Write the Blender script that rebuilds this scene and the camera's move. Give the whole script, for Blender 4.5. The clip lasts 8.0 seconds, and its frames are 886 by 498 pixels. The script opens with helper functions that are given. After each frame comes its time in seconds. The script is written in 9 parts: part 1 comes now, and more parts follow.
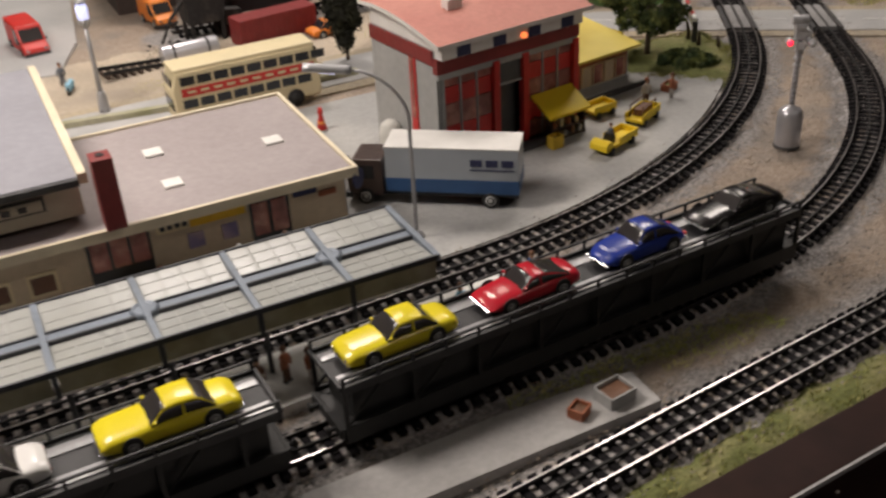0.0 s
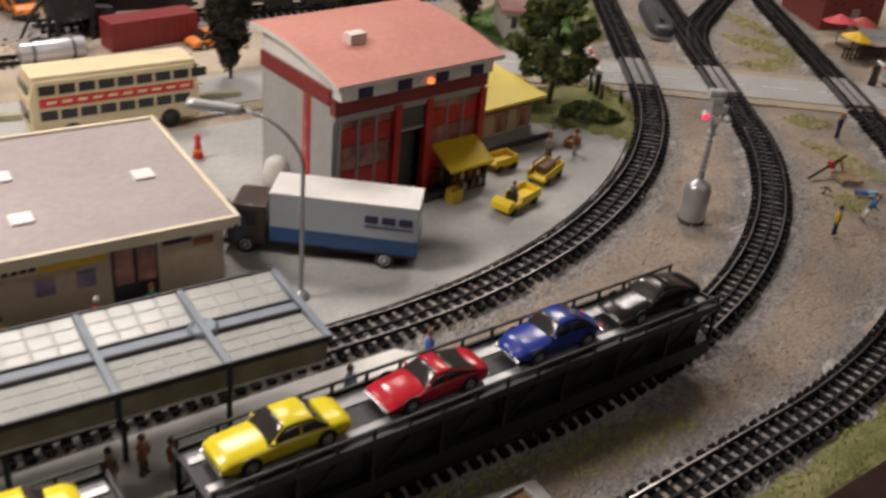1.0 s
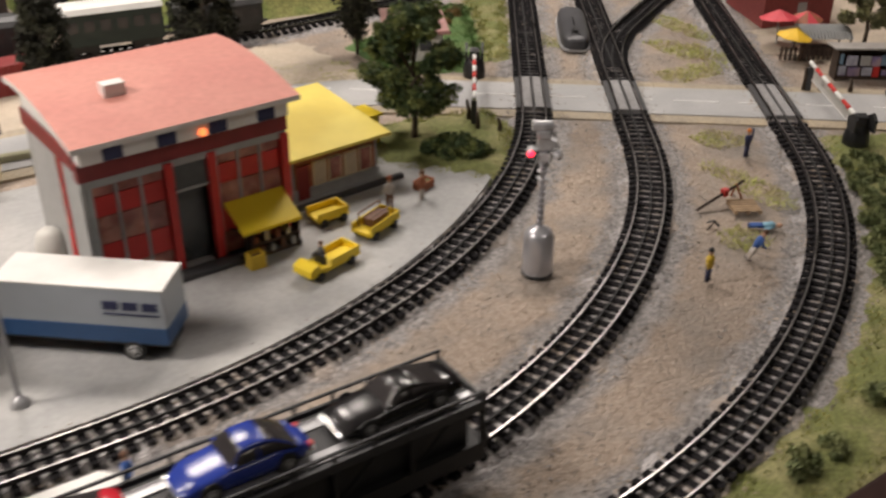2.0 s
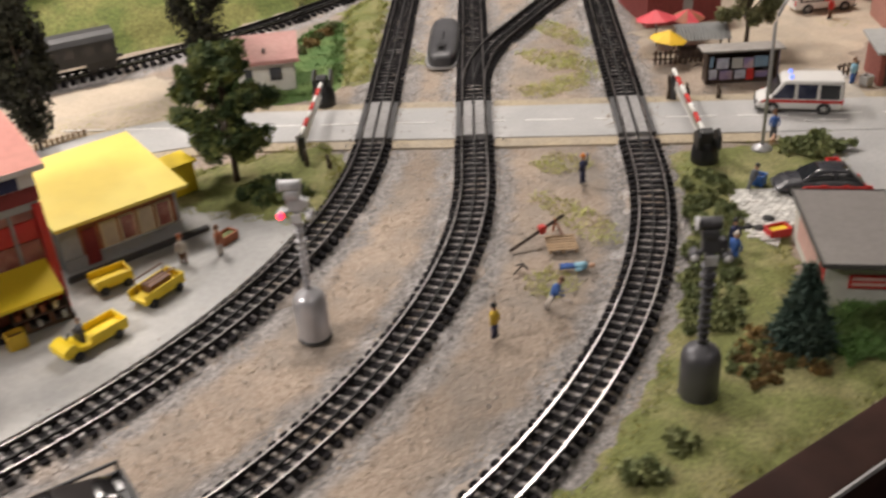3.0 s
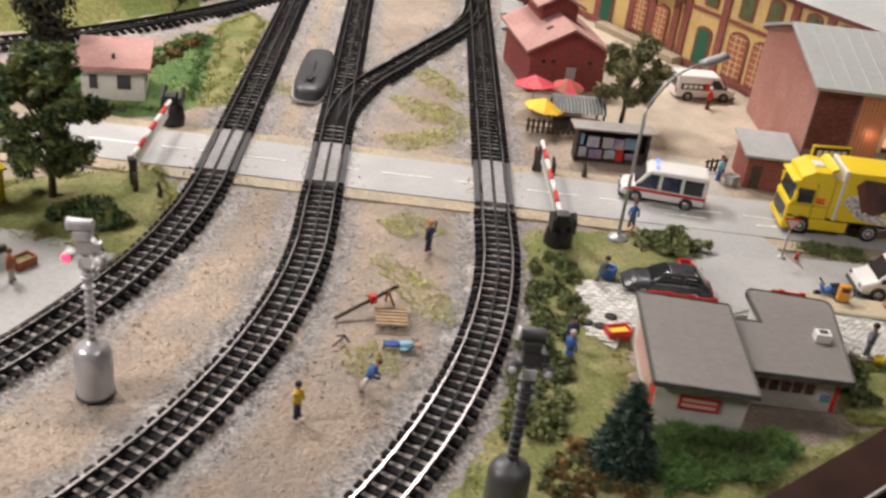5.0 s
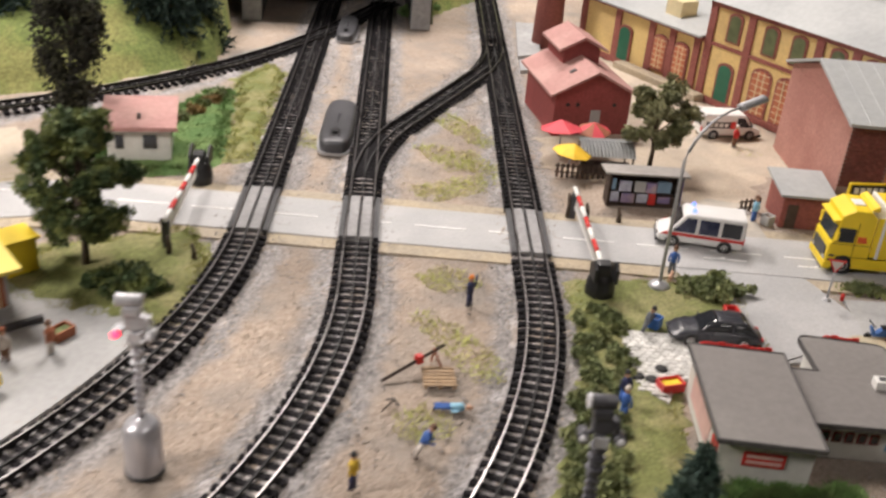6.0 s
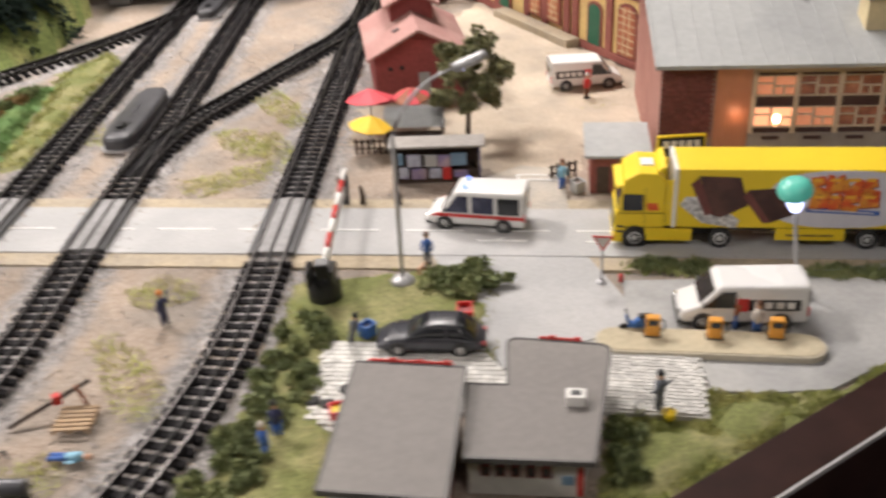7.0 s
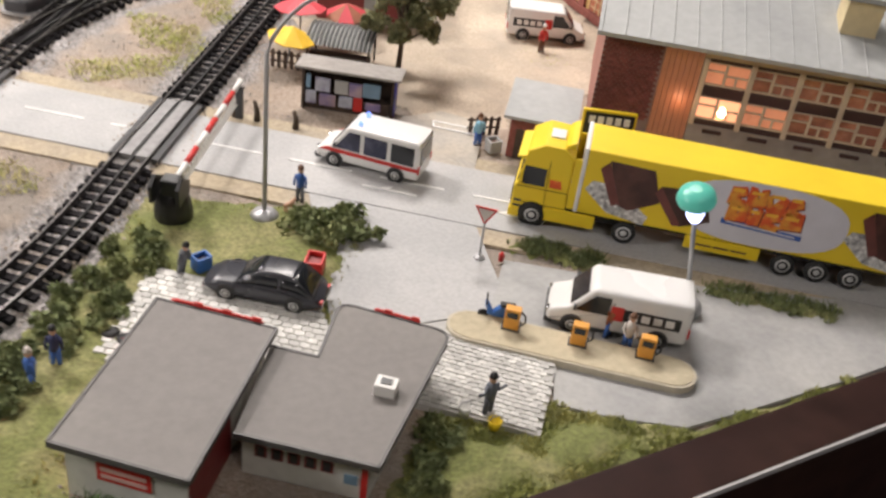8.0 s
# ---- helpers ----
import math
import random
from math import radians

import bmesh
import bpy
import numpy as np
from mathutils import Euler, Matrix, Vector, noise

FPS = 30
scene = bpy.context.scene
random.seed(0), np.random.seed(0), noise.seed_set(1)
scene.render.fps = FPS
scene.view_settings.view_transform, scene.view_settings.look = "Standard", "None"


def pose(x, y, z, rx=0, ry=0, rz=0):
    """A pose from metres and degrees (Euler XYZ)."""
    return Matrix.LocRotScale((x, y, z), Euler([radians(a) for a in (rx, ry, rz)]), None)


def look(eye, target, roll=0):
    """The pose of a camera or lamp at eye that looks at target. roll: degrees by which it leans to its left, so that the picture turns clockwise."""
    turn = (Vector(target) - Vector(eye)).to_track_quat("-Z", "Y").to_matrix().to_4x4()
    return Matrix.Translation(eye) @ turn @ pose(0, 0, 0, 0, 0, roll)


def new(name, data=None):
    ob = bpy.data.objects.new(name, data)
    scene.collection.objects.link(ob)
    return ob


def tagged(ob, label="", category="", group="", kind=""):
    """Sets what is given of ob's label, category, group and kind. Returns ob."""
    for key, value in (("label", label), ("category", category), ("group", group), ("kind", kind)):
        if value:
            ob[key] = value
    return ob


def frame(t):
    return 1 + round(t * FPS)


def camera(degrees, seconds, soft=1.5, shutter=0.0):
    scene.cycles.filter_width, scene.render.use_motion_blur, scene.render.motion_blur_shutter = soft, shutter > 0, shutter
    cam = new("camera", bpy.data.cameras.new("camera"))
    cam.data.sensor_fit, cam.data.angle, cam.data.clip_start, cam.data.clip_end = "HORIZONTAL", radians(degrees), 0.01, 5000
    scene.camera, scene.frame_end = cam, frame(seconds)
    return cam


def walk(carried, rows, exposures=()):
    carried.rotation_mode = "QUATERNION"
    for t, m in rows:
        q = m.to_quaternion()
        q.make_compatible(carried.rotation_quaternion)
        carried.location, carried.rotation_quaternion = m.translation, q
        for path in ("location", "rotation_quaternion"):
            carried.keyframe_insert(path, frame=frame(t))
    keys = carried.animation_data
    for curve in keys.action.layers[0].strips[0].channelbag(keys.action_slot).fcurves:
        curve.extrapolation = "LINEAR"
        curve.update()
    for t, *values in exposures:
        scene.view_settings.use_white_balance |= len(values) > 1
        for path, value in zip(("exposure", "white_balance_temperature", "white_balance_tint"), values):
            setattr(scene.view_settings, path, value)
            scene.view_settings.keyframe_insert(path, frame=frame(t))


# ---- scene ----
cam = camera(47.5, 8.0, soft=2.6, shutter=0.5)
PATH = [
    (0, (0.065, 0.013, 0.304), (0.807, 1.571, -0.706), -3.3),
    (0.5, (0.073, 0.046, 0.302), (0.941, 1.527, -0.723), 2.9),
    (1, (0.079, 0.08, 0.306), (1.068, 1.503, -0.693), 5.6),
    (1.2, (0.097, 0.087, 0.308), (1.111, 1.499, -0.681), 5.0),
    (2.3, (0.316, 0.081, 0.292), (1.128, 1.61, -0.71), -2.0),
    (2.5, (0.342, 0.07, 0.302), (1.135, 1.597, -0.717), -3.2),
    (3, (0.411, 0.062, 0.307), (1.229, 1.578, -0.709), -4.0),
    (3.5, (0.46, 0.061, 0.311), (1.334, 1.549, -0.699), -1.1),
    (4, (0.493, 0.053, 0.313), (1.416, 1.513, -0.696), 2.5),
    (4.5, (0.489, 0.068, 0.307), (1.465, 1.5, -0.691), 5.9),
    (5.8, (0.425, 0.116, 0.31), (1.49, 1.538, -0.608), 6.8),
    (6, (0.452, 0.117, 0.311), (1.486, 1.564, -0.604), 5.2),
    (6.5, (0.577, 0.095, 0.308), (1.488, 1.606, -0.633), 0.1),
    (7, (0.694, 0.069, 0.3), (1.517, 1.592, -0.702), -2.9),
    (7.5, (0.756, 0.07, 0.289), (1.545, 1.566, -0.779), 1.4),
    (8, (0.781, 0.088, 0.283), (1.57, 1.543, -0.839), 7.8),
]
walk(cam, [(t, look(eye, target, roll)) for t, eye, target, roll in PATH], exposures=[(0.0, -1.10, 6750, 14), (1.2, -0.92, 6650, 14), (2.5, -0.44, 6650, 13), (4.5, -0.02, 6450, 13), (6.0, 0.08, 6450, 14), (7.5, 0.28, 6400, 13), (8.0, 0.24, 6400, 13)])

# ---- light ----
world = bpy.data.worlds.new("room_air")
scene.world = world
world.use_nodes = True
world.node_tree.nodes["Background"].inputs[0].default_value = (0.9, 0.86, 0.82, 1)
world.node_tree.nodes["Background"].inputs[1].default_value = 0.12


def added_light(x, y, z, sx, sy, watts, colour):
    lamp = bpy.data.lights.new("panel_light", "AREA")
    lamp.shape, lamp.size, lamp.size_y, lamp.energy, lamp.color = "RECTANGLE", sx, sy, watts, colour
    ob = new("panel_light", lamp)
    ob.matrix_world = pose(x, y, z - 0.02)
    return ob


WARM = (1.0, 0.93, 0.86)
# unseen lamps; the first brightens the left, the last fills the near faces
LAMPS = ((-0.12, 0.62, 0.58, 0.30, 0.16, 9), (0.40, 1.50, 1.20, 0.36, 0.20, 22), (1.25, 1.35, 1.25, 0.50, 0.25, 20), (0.90, -0.75, 1.62, 0.60, 0.25, 6))
for lx, ly, lz, sx, sy, watts in LAMPS:
    added_light(lx, ly, lz, sx, sy, watts, WARM)


# ---- materials ----
def rgb(c):
    return (*c, 1.0)


MATS = {}


def mat(name, base, rough=0.6, metal=0.0, vary=0.15, scale=120.0, bump=0.2, second=None, mix=0.5, coarse=18.0, spread=0.0, emit=None, power=0.0, spec=0.5):
    """Base colour with fine grain and coarse blotches. second: another colour that takes over in blotches; spread: change from object to object."""
    if name in MATS:
        return MATS[name]
    m = bpy.data.materials.new(name)
    MATS[name] = m
    m.use_nodes = True
    nt = m.node_tree
    b = nt.nodes["Principled BSDF"]
    N = nt.nodes.new
    co = N("ShaderNodeTexCoord")
    fine = N("ShaderNodeTexNoise")
    fine.inputs["Scale"].default_value, fine.inputs["Detail"].default_value = scale, 4
    big = N("ShaderNodeTexNoise")
    big.inputs["Scale"].default_value, big.inputs["Detail"].default_value = coarse, 5
    geo = N("ShaderNodeNewGeometry")
    for n in (fine, big):
        nt.links.new(geo.outputs["Position"], n.inputs["Vector"])
    last = None
    ramp = N("ShaderNodeMix")
    ramp.data_type = "RGBA"
    ramp.inputs["A"].default_value, ramp.inputs["B"].default_value = rgb(base), rgb(second or [min(1, v * (1 + vary)) for v in base])
    steep = N("ShaderNodeMapRange")
    steep.inputs["From Min"].default_value, steep.inputs["From Max"].default_value = 0.62 - 0.35 * mix, 0.78 - 0.35 * mix
    nt.links.new(big.outputs["Fac"], steep.inputs["Value"])
    nt.links.new(steep.outputs["Result"], ramp.inputs["Factor"])
    hsv = N("ShaderNodeHueSaturation")
    nt.links.new(ramp.outputs["Result"], hsv.inputs["Color"])
    val = N("ShaderNodeMapRange")
    val.inputs["From Min"].default_value, val.inputs["From Max"].default_value = 0.25, 0.75
    val.inputs["To Min"].default_value, val.inputs["To Max"].default_value = 1 - vary, 1 + vary
    nt.links.new(fine.outputs["Fac"], val.inputs["Value"])
    if spread:
        info = N("ShaderNodeObjectInfo")
        r = N("ShaderNodeMapRange")
        r.inputs["To Min"].default_value, r.inputs["To Max"].default_value = 1 - spread, 1 + spread
        nt.links.new(info.outputs["Random"], r.inputs["Value"])
        mul = N("ShaderNodeMath")
        mul.operation = "MULTIPLY"
        nt.links.new(val.outputs["Result"], mul.inputs[0])
        nt.links.new(r.outputs["Result"], mul.inputs[1])
        nt.links.new(mul.outputs[0], hsv.inputs["Value"])
    else:
        nt.links.new(val.outputs["Result"], hsv.inputs["Value"])
    nt.links.new(hsv.outputs["Color"], b.inputs["Base Color"])
    b.inputs["Roughness"].default_value, b.inputs["Metallic"].default_value = rough, metal
    b.inputs["Specular IOR Level"].default_value = spec
    rr = N("ShaderNodeMapRange")
    rr.inputs["To Min"].default_value, rr.inputs["To Max"].default_value = max(0.03, rough - 0.12), min(1, rough + 0.12)
    nt.links.new(big.outputs["Fac"], rr.inputs["Value"])
    nt.links.new(rr.outputs["Result"], b.inputs["Roughness"])
    if bump:
        bp = N("ShaderNodeBump")
        bp.inputs["Strength"].default_value, bp.inputs["Distance"].default_value = bump, 0.4 / scale
        nt.links.new(fine.outputs["Fac"], bp.inputs["Height"])
        nt.links.new(bp.outputs["Normal"], b.inputs["Normal"])
    if emit:
        b.inputs["Emission Color"].default_value, b.inputs["Emission Strength"].default_value = rgb(emit), power
    return m


def gravel(name, a, bcol, c, cell=700.0, depth=1.0):
    """Small stones: cells with their own colours, a coarse blotch of a third colour, and relief."""
    m = bpy.data.materials.new(name)
    m.use_nodes = True
    nt = m.node_tree
    b = nt.nodes["Principled BSDF"]
    N = nt.nodes.new
    geo = N("ShaderNodeNewGeometry")
    vor = N("ShaderNodeTexVoronoi")
    vor.inputs["Scale"].default_value = cell
    vor2 = N("ShaderNodeTexVoronoi")
    vor2.inputs["Scale"].default_value = cell * 0.37
    big = N("ShaderNodeTexNoise")
    big.inputs["Scale"].default_value, big.inputs["Detail"].default_value = 26, 6
    huge = N("ShaderNodeTexNoise")
    huge.inputs["Scale"].default_value, huge.inputs["Detail"].default_value = 9, 4
    for n in (vor, vor2, big, huge):
        nt.links.new(geo.outputs["Position"], n.inputs["Vector"])
    bw = N("ShaderNodeSeparateColor")
    nt.links.new(vor.outputs["Color"], bw.inputs["Color"])
    m1 = N("ShaderNodeMix")
    m1.data_type = "RGBA"
    m1.inputs["A"].default_value, m1.inputs["B"].default_value = rgb(a), rgb(bcol)
    nt.links.new(bw.outputs["Red"], m1.inputs["Factor"])
    m2 = N("ShaderNodeMix")
    m2.data_type = "RGBA"
    m2.inputs["B"].default_value = rgb(c)
    st = N("ShaderNodeMapRange")
    st.inputs["From Min"].default_value, st.inputs["From Max"].default_value = 0.47, 0.66
    nt.links.new(big.outputs["Fac"], st.inputs["Value"])
    nt.links.new(m1.outputs["Result"], m2.inputs["A"])
    sc = N("ShaderNodeMath")
    sc.operation = "MULTIPLY"
    sc.inputs[1].default_value = 0.75
    nt.links.new(st.outputs["Result"], sc.inputs[0])
    nt.links.new(sc.outputs[0], m2.inputs["Factor"])
    hsv = N("ShaderNodeHueSaturation")
    nt.links.new(m2.outputs["Result"], hsv.inputs["Color"])
    vr = N("ShaderNodeMapRange")
    vr.inputs["From Min"].default_value, vr.inputs["From Max"].default_value = 0.3, 0.7
    vr.inputs["To Min"].default_value, vr.inputs["To Max"].default_value = 0.75, 1.2
    nt.links.new(huge.outputs["Fac"], vr.inputs["Value"])
    nt.links.new(vr.outputs["Result"], hsv.inputs["Value"])
    nt.links.new(hsv.outputs["Color"], b.inputs["Base Color"])
    b.inputs["Roughness"].default_value = 0.9
    add = N("ShaderNodeMath")
    nt.links.new(vor.outputs["Distance"], add.inputs[0])
    nt.links.new(vor2.outputs["Distance"], add.inputs[1])
    bp = N("ShaderNodeBump")
    bp.invert = True
    bp.inputs["Strength"].default_value, bp.inputs["Distance"].default_value = 0.8, 0.0008 * depth
    nt.links.new(add.outputs[0], bp.inputs["Height"])
    nt.links.new(bp.outputs["Normal"], b.inputs["Normal"])
    return m


def two_grounds(name, first, second):
    """The second gravel takes over where the bed attribute and a noise say so."""
    m = first.copy()
    m.name = name
    nt = m.node_tree
    b = nt.nodes["Principled BSDF"]
    hsv = [n for n in nt.nodes if n.bl_idname == "ShaderNodeHueSaturation"][0]
    N = nt.nodes.new
    at = N("ShaderNodeAttribute")
    at.attribute_name = "bed"
    geo = N("ShaderNodeNewGeometry")
    no = N("ShaderNodeTexNoise")
    no.inputs["Scale"].default_value, no.inputs["Detail"].default_value = 55, 8
    nt.links.new(geo.outputs["Position"], no.inputs["Vector"])
    add = N("ShaderNodeMath")
    nt.links.new(at.outputs["Fac"], add.inputs[0])
    nt.links.new(no.outputs["Fac"], add.inputs[1])
    st = N("ShaderNodeMapRange")
    st.inputs["From Min"].default_value, st.inputs["From Max"].default_value = 0.85, 1.25
    nt.links.new(add.outputs[0], st.inputs["Value"])
    vor = N("ShaderNodeTexVoronoi")
    vor.inputs["Scale"].default_value = 620
    nt.links.new(geo.outputs["Position"], vor.inputs["Vector"])
    sep = N("ShaderNodeSeparateColor")
    nt.links.new(vor.outputs["Color"], sep.inputs["Color"])
    g = N("ShaderNodeMix")
    g.data_type = "RGBA"
    g.inputs["A"].default_value, g.inputs["B"].default_value = rgb(second[0]), rgb(second[1])
    nt.links.new(sep.outputs["Green"], g.inputs["Factor"])
    mix = N("ShaderNodeMix")
    mix.data_type = "RGBA"
    nt.links.new(st.outputs["Result"], mix.inputs["Factor"])
    nt.links.new(hsv.outputs["Color"], mix.inputs["A"])
    nt.links.new(g.outputs["Result"], mix.inputs["B"])
    nt.links.new(mix.outputs["Result"], b.inputs["Base Color"])
    return m


SAND = gravel("sand_ground", (0.29, 0.225, 0.175), (0.42, 0.345, 0.28), (0.25, 0.225, 0.20))
GROUND = two_grounds("gravel_ground", SAND, ((0.165, 0.155, 0.152), (0.38, 0.355, 0.34)))
BALLAST = gravel("grey_ballast", (0.24, 0.23, 0.23), (0.52, 0.49, 0.48), (0.38, 0.31, 0.25), cell=620, depth=1.6)
YARD = gravel("yard_sand", (0.45, 0.375, 0.285), (0.57, 0.485, 0.385), (0.40, 0.345, 0.28), cell=900, depth=0.5)
STONE = mat("ballast_stone", (0.31, 0.285, 0.27), 0.9, vary=0.35, scale=400, spread=0.0, second=(0.46, 0.38, 0.30))
GRASS = mat("turf", (0.16, 0.175, 0.055), 0.95, vary=0.4, scale=500, bump=0.6, second=(0.26, 0.245, 0.11), coarse=36)
LAWN = mat("green_lawn", (0.10, 0.185, 0.055), 0.95, vary=0.3, scale=500, bump=0.6, second=(0.15, 0.235, 0.075), coarse=40)
BLADE = mat("grass_blade", (0.28, 0.30, 0.09), 0.9, vary=0.4, scale=200, bump=0, second=(0.38, 0.36, 0.13), coarse=40)
PALE_BLADE = mat("pale_grass_blade", (0.46, 0.48, 0.15), 0.9, vary=0.35, scale=200, bump=0, second=(0.52, 0.47, 0.22), coarse=60)
LAWN_BLADE = mat("lawn_blade", (0.11, 0.21, 0.055), 0.9, vary=0.4, scale=200, bump=0, second=(0.11, 0.165, 0.05), coarse=40)
SHRUB = mat("shrub_leaf", (0.15, 0.18, 0.075), 0.9, vary=0.5, scale=300, bump=0, second=(0.24, 0.26, 0.11), coarse=90)
RUST_SHRUB = mat("brown_shrub", (0.20, 0.13, 0.05), 0.9, vary=0.5, scale=300, bump=0, second=(0.30, 0.20, 0.07), coarse=90)
LEAF = mat("dark_leaf", (0.045, 0.075, 0.025), 0.85, vary=0.5, scale=260, bump=0, second=(0.17, 0.195, 0.055), coarse=90)
LEAF2 = mat("olive_leaf", (0.13, 0.135, 0.055), 0.7, vary=0.5, scale=260, bump=0, second=(0.30, 0.29, 0.15), coarse=90)
CYPRESS = mat("cypress_leaf", (0.024, 0.024, 0.016), 0.9, vary=0.5, scale=260, bump=0, second=(0.045, 0.045, 0.025), coarse=70)
NEEDLE = mat("fir_needle", (0.05, 0.09, 0.07), 0.8, vary=0.5, scale=260, bump=0, second=(0.07, 0.11, 0.085), coarse=70)
BARK = mat("bark", (0.07, 0.05, 0.035), 0.9, vary=0.4, scale=300, bump=0.5)
ROAD = mat("grey_road", (0.38, 0.38, 0.38), 0.65, vary=0.10, scale=500, bump=0.15, second=(0.45, 0.445, 0.44), coarse=14)
SHOULDER = mat("tan_road_verge", (0.42, 0.35, 0.25), 0.9, vary=0.2, scale=400, bump=0.3, second=(0.36, 0.31, 0.24), coarse=24)
CONCRETE = mat("concrete_yard", (0.335, 0.335, 0.33), 0.6, vary=0.10, scale=300, bump=0.1, second=(0.42, 0.415, 0.40), coarse=12)
PLATFORM = mat("platform_slab", (0.47, 0.46, 0.45), 0.75, vary=0.10, scale=300, bump=0.1, second=(0.40, 0.39, 0.38), coarse=16)
WHITE_LINE = mat("road_paint", (0.78, 0.78, 0.76), 0.7, vary=0.1, scale=300)
SLEEPER = mat("black_sleeper", (0.009, 0.008, 0.009), 0.85, vary=0.35, scale=300, bump=0.3, spread=0.3, spec=0.15)
RAIL_SIDE = mat("dark_rail_web", (0.022, 0.019, 0.019), 0.7, 0.2, vary=0.3, scale=200, bump=0.05, spec=0.2)
RAIL = mat("rail_steel", (0.36, 0.34, 0.335), 0.30, 1.0, vary=0.2, scale=80, bump=0.02, second=(0.27, 0.25, 0.25), coarse=25)
RAIL_DARK = mat("centre_contact", (0.014, 0.013, 0.013), 0.7, 0.1, vary=0.2, scale=80, bump=0.02)
BLACK = mat("black_plastic", (0.016, 0.016, 0.017), 0.4, vary=0.25, scale=120, bump=0.05)
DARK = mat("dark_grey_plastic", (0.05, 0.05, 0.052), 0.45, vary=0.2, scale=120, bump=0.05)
CHASSIS = mat("wagon_black", (0.007, 0.007, 0.007), 0.55, vary=0.3, scale=150, bump=0.1)
DECK = mat("wagon_deck_grey", (0.018, 0.018, 0.02), 0.5, vary=0.2, scale=150, bump=0.1)
SILVER = mat("silver_paint", (0.50, 0.50, 0.53), 0.32, 0.45, vary=0.08, scale=90, bump=0.03)
LAMP_GREY = mat("lamp_post_grey", (0.42, 0.42, 0.43), 0.4, 0.4, vary=0.08, scale=90, bump=0.02)
SIGNAL_GREY = mat("dark_signal_grey", (0.10, 0.10, 0.11), 0.4, 0.3, vary=0.12, scale=90, bump=0.03)
WOOD = mat("dark_border_wood", (0.026, 0.011, 0.009), 0.6, vary=0.3, scale=60, bump=0.05, second=(0.036, 0.016, 0.012), coarse=8, spec=0.15)
TRIM_WHITE = mat("white_edge_trim", (0.46, 0.45, 0.45), 0.4, vary=0.05)
YELLOW = mat("yellow_plastic", (0.80, 0.58, 0.02), 0.5, vary=0.04, scale=60, bump=0.02)
CAR_YELLOW = mat("yellow_car_paint", (0.80, 0.66, 0.03), 0.22, vary=0.04, scale=60, bump=0.0)
CAR_RED = mat("red_car_paint", (0.50, 0.02, 0.035), 0.2, vary=0.06, scale=60, bump=0.0)
CAR_BLUE = mat("blue_car_paint", (0.025, 0.05, 0.30), 0.2, vary=0.06, scale=60, bump=0.0)
CAR_BLACK = mat("black_car_paint", (0.012, 0.011, 0.012), 0.18, vary=0.1, scale=60, bump=0.0)
CAR_GREY = mat("anthracite_car_paint", (0.045, 0.046, 0.055), 0.3, vary=0.1, scale=60, bump=0.0)
CAR_WHITE = mat("white_car_paint", (0.76, 0.75, 0.73), 0.25, vary=0.03, scale=60, bump=0.0)
WINDOW_DARK = mat("tinted_window", (0.02, 0.022, 0.026), 0.10, vary=0.1, scale=60, bump=0.0)
WINDOW_CLEAR = mat("clear_window_plastic", (0.04, 0.036, 0.036), 0.1, vary=0.1, scale=60, bump=0.0)
TYRE = mat("tyre_rubber", (0.015, 0.015, 0.015), 0.7, vary=0.2)
RIM = mat("wheel_rim", (0.55, 0.55, 0.54), 0.35, 0.3, vary=0.1)
CHROME = mat("bright_metal", (0.65, 0.65, 0.66), 0.2, 1.0, vary=0.05, bump=0)
RED = mat("red_plastic", (0.55, 0.03, 0.025), 0.45, vary=0.1)
RED_DARK = mat("oxblood_red", (0.22, 0.025, 0.025), 0.5, vary=0.15)
BLUE = mat("blue_plastic", (0.04, 0.14, 0.42), 0.45, vary=0.1)
LIGHT_BLUE = mat("light_blue_cloth", (0.25, 0.48, 0.62), 0.7, vary=0.1)
NAVY = mat("navy_cloth", (0.03, 0.035, 0.09), 0.7, vary=0.1)
SKIN = mat("doll_tan", (0.55, 0.33, 0.22), 0.6, vary=0.05)
ORANGE = mat("orange_plastic", (0.75, 0.22, 0.03), 0.45, vary=0.08)
BROWN = mat("brown_plastic", (0.14, 0.065, 0.035), 0.55, vary=0.2)
RUST = mat("rust_red", (0.32, 0.11, 0.055), 0.7, vary=0.25)
CREAM = mat("cream_paint", (0.70, 0.60, 0.38), 0.45, vary=0.05, scale=60)
CREAM_WALL = mat("cream_wall", (0.66, 0.55, 0.33), 0.7, vary=0.08, scale=200, bump=0.1)
BEIGE = mat("beige_wall", (0.56, 0.46, 0.33), 0.7, vary=0.08, scale=200, bump=0.1)
WHITE = mat("white_plastic", (0.75, 0.74, 0.71), 0.5, vary=0.05)
OFFWHITE = mat("offwhite_wall", (0.60, 0.59, 0.55), 0.65, vary=0.08, scale=200, bump=0.1)
GREYWALL = mat("grey_render", (0.38, 0.38, 0.37), 0.7, vary=0.08, scale=200, bump=0.1)
ROOF_GREY = mat("roofing_felt", (0.205, 0.19, 0.18), 0.7, vary=0.08, scale=260, bump=0.12, second=(0.235, 0.22, 0.205), coarse=12)
ROOF_MAUVE = mat("mauve_grey_roof", (0.33, 0.29, 0.29), 0.75, vary=0.08, scale=260, bump=0.1, second=(0.36, 0.32, 0.32), coarse=12)
ROOF_PINK = mat("salmon_roof", (0.56, 0.22, 0.18), 0.65, vary=0.08, scale=260, bump=0.12, second=(0.60, 0.26, 0.21), coarse=14)
ROOF_TIN = mat("light_grey_roof", (0.40, 0.41, 0.405), 0.6, vary=0.08, scale=200, bump=0.08, second=(0.34, 0.35, 0.35), coarse=12)
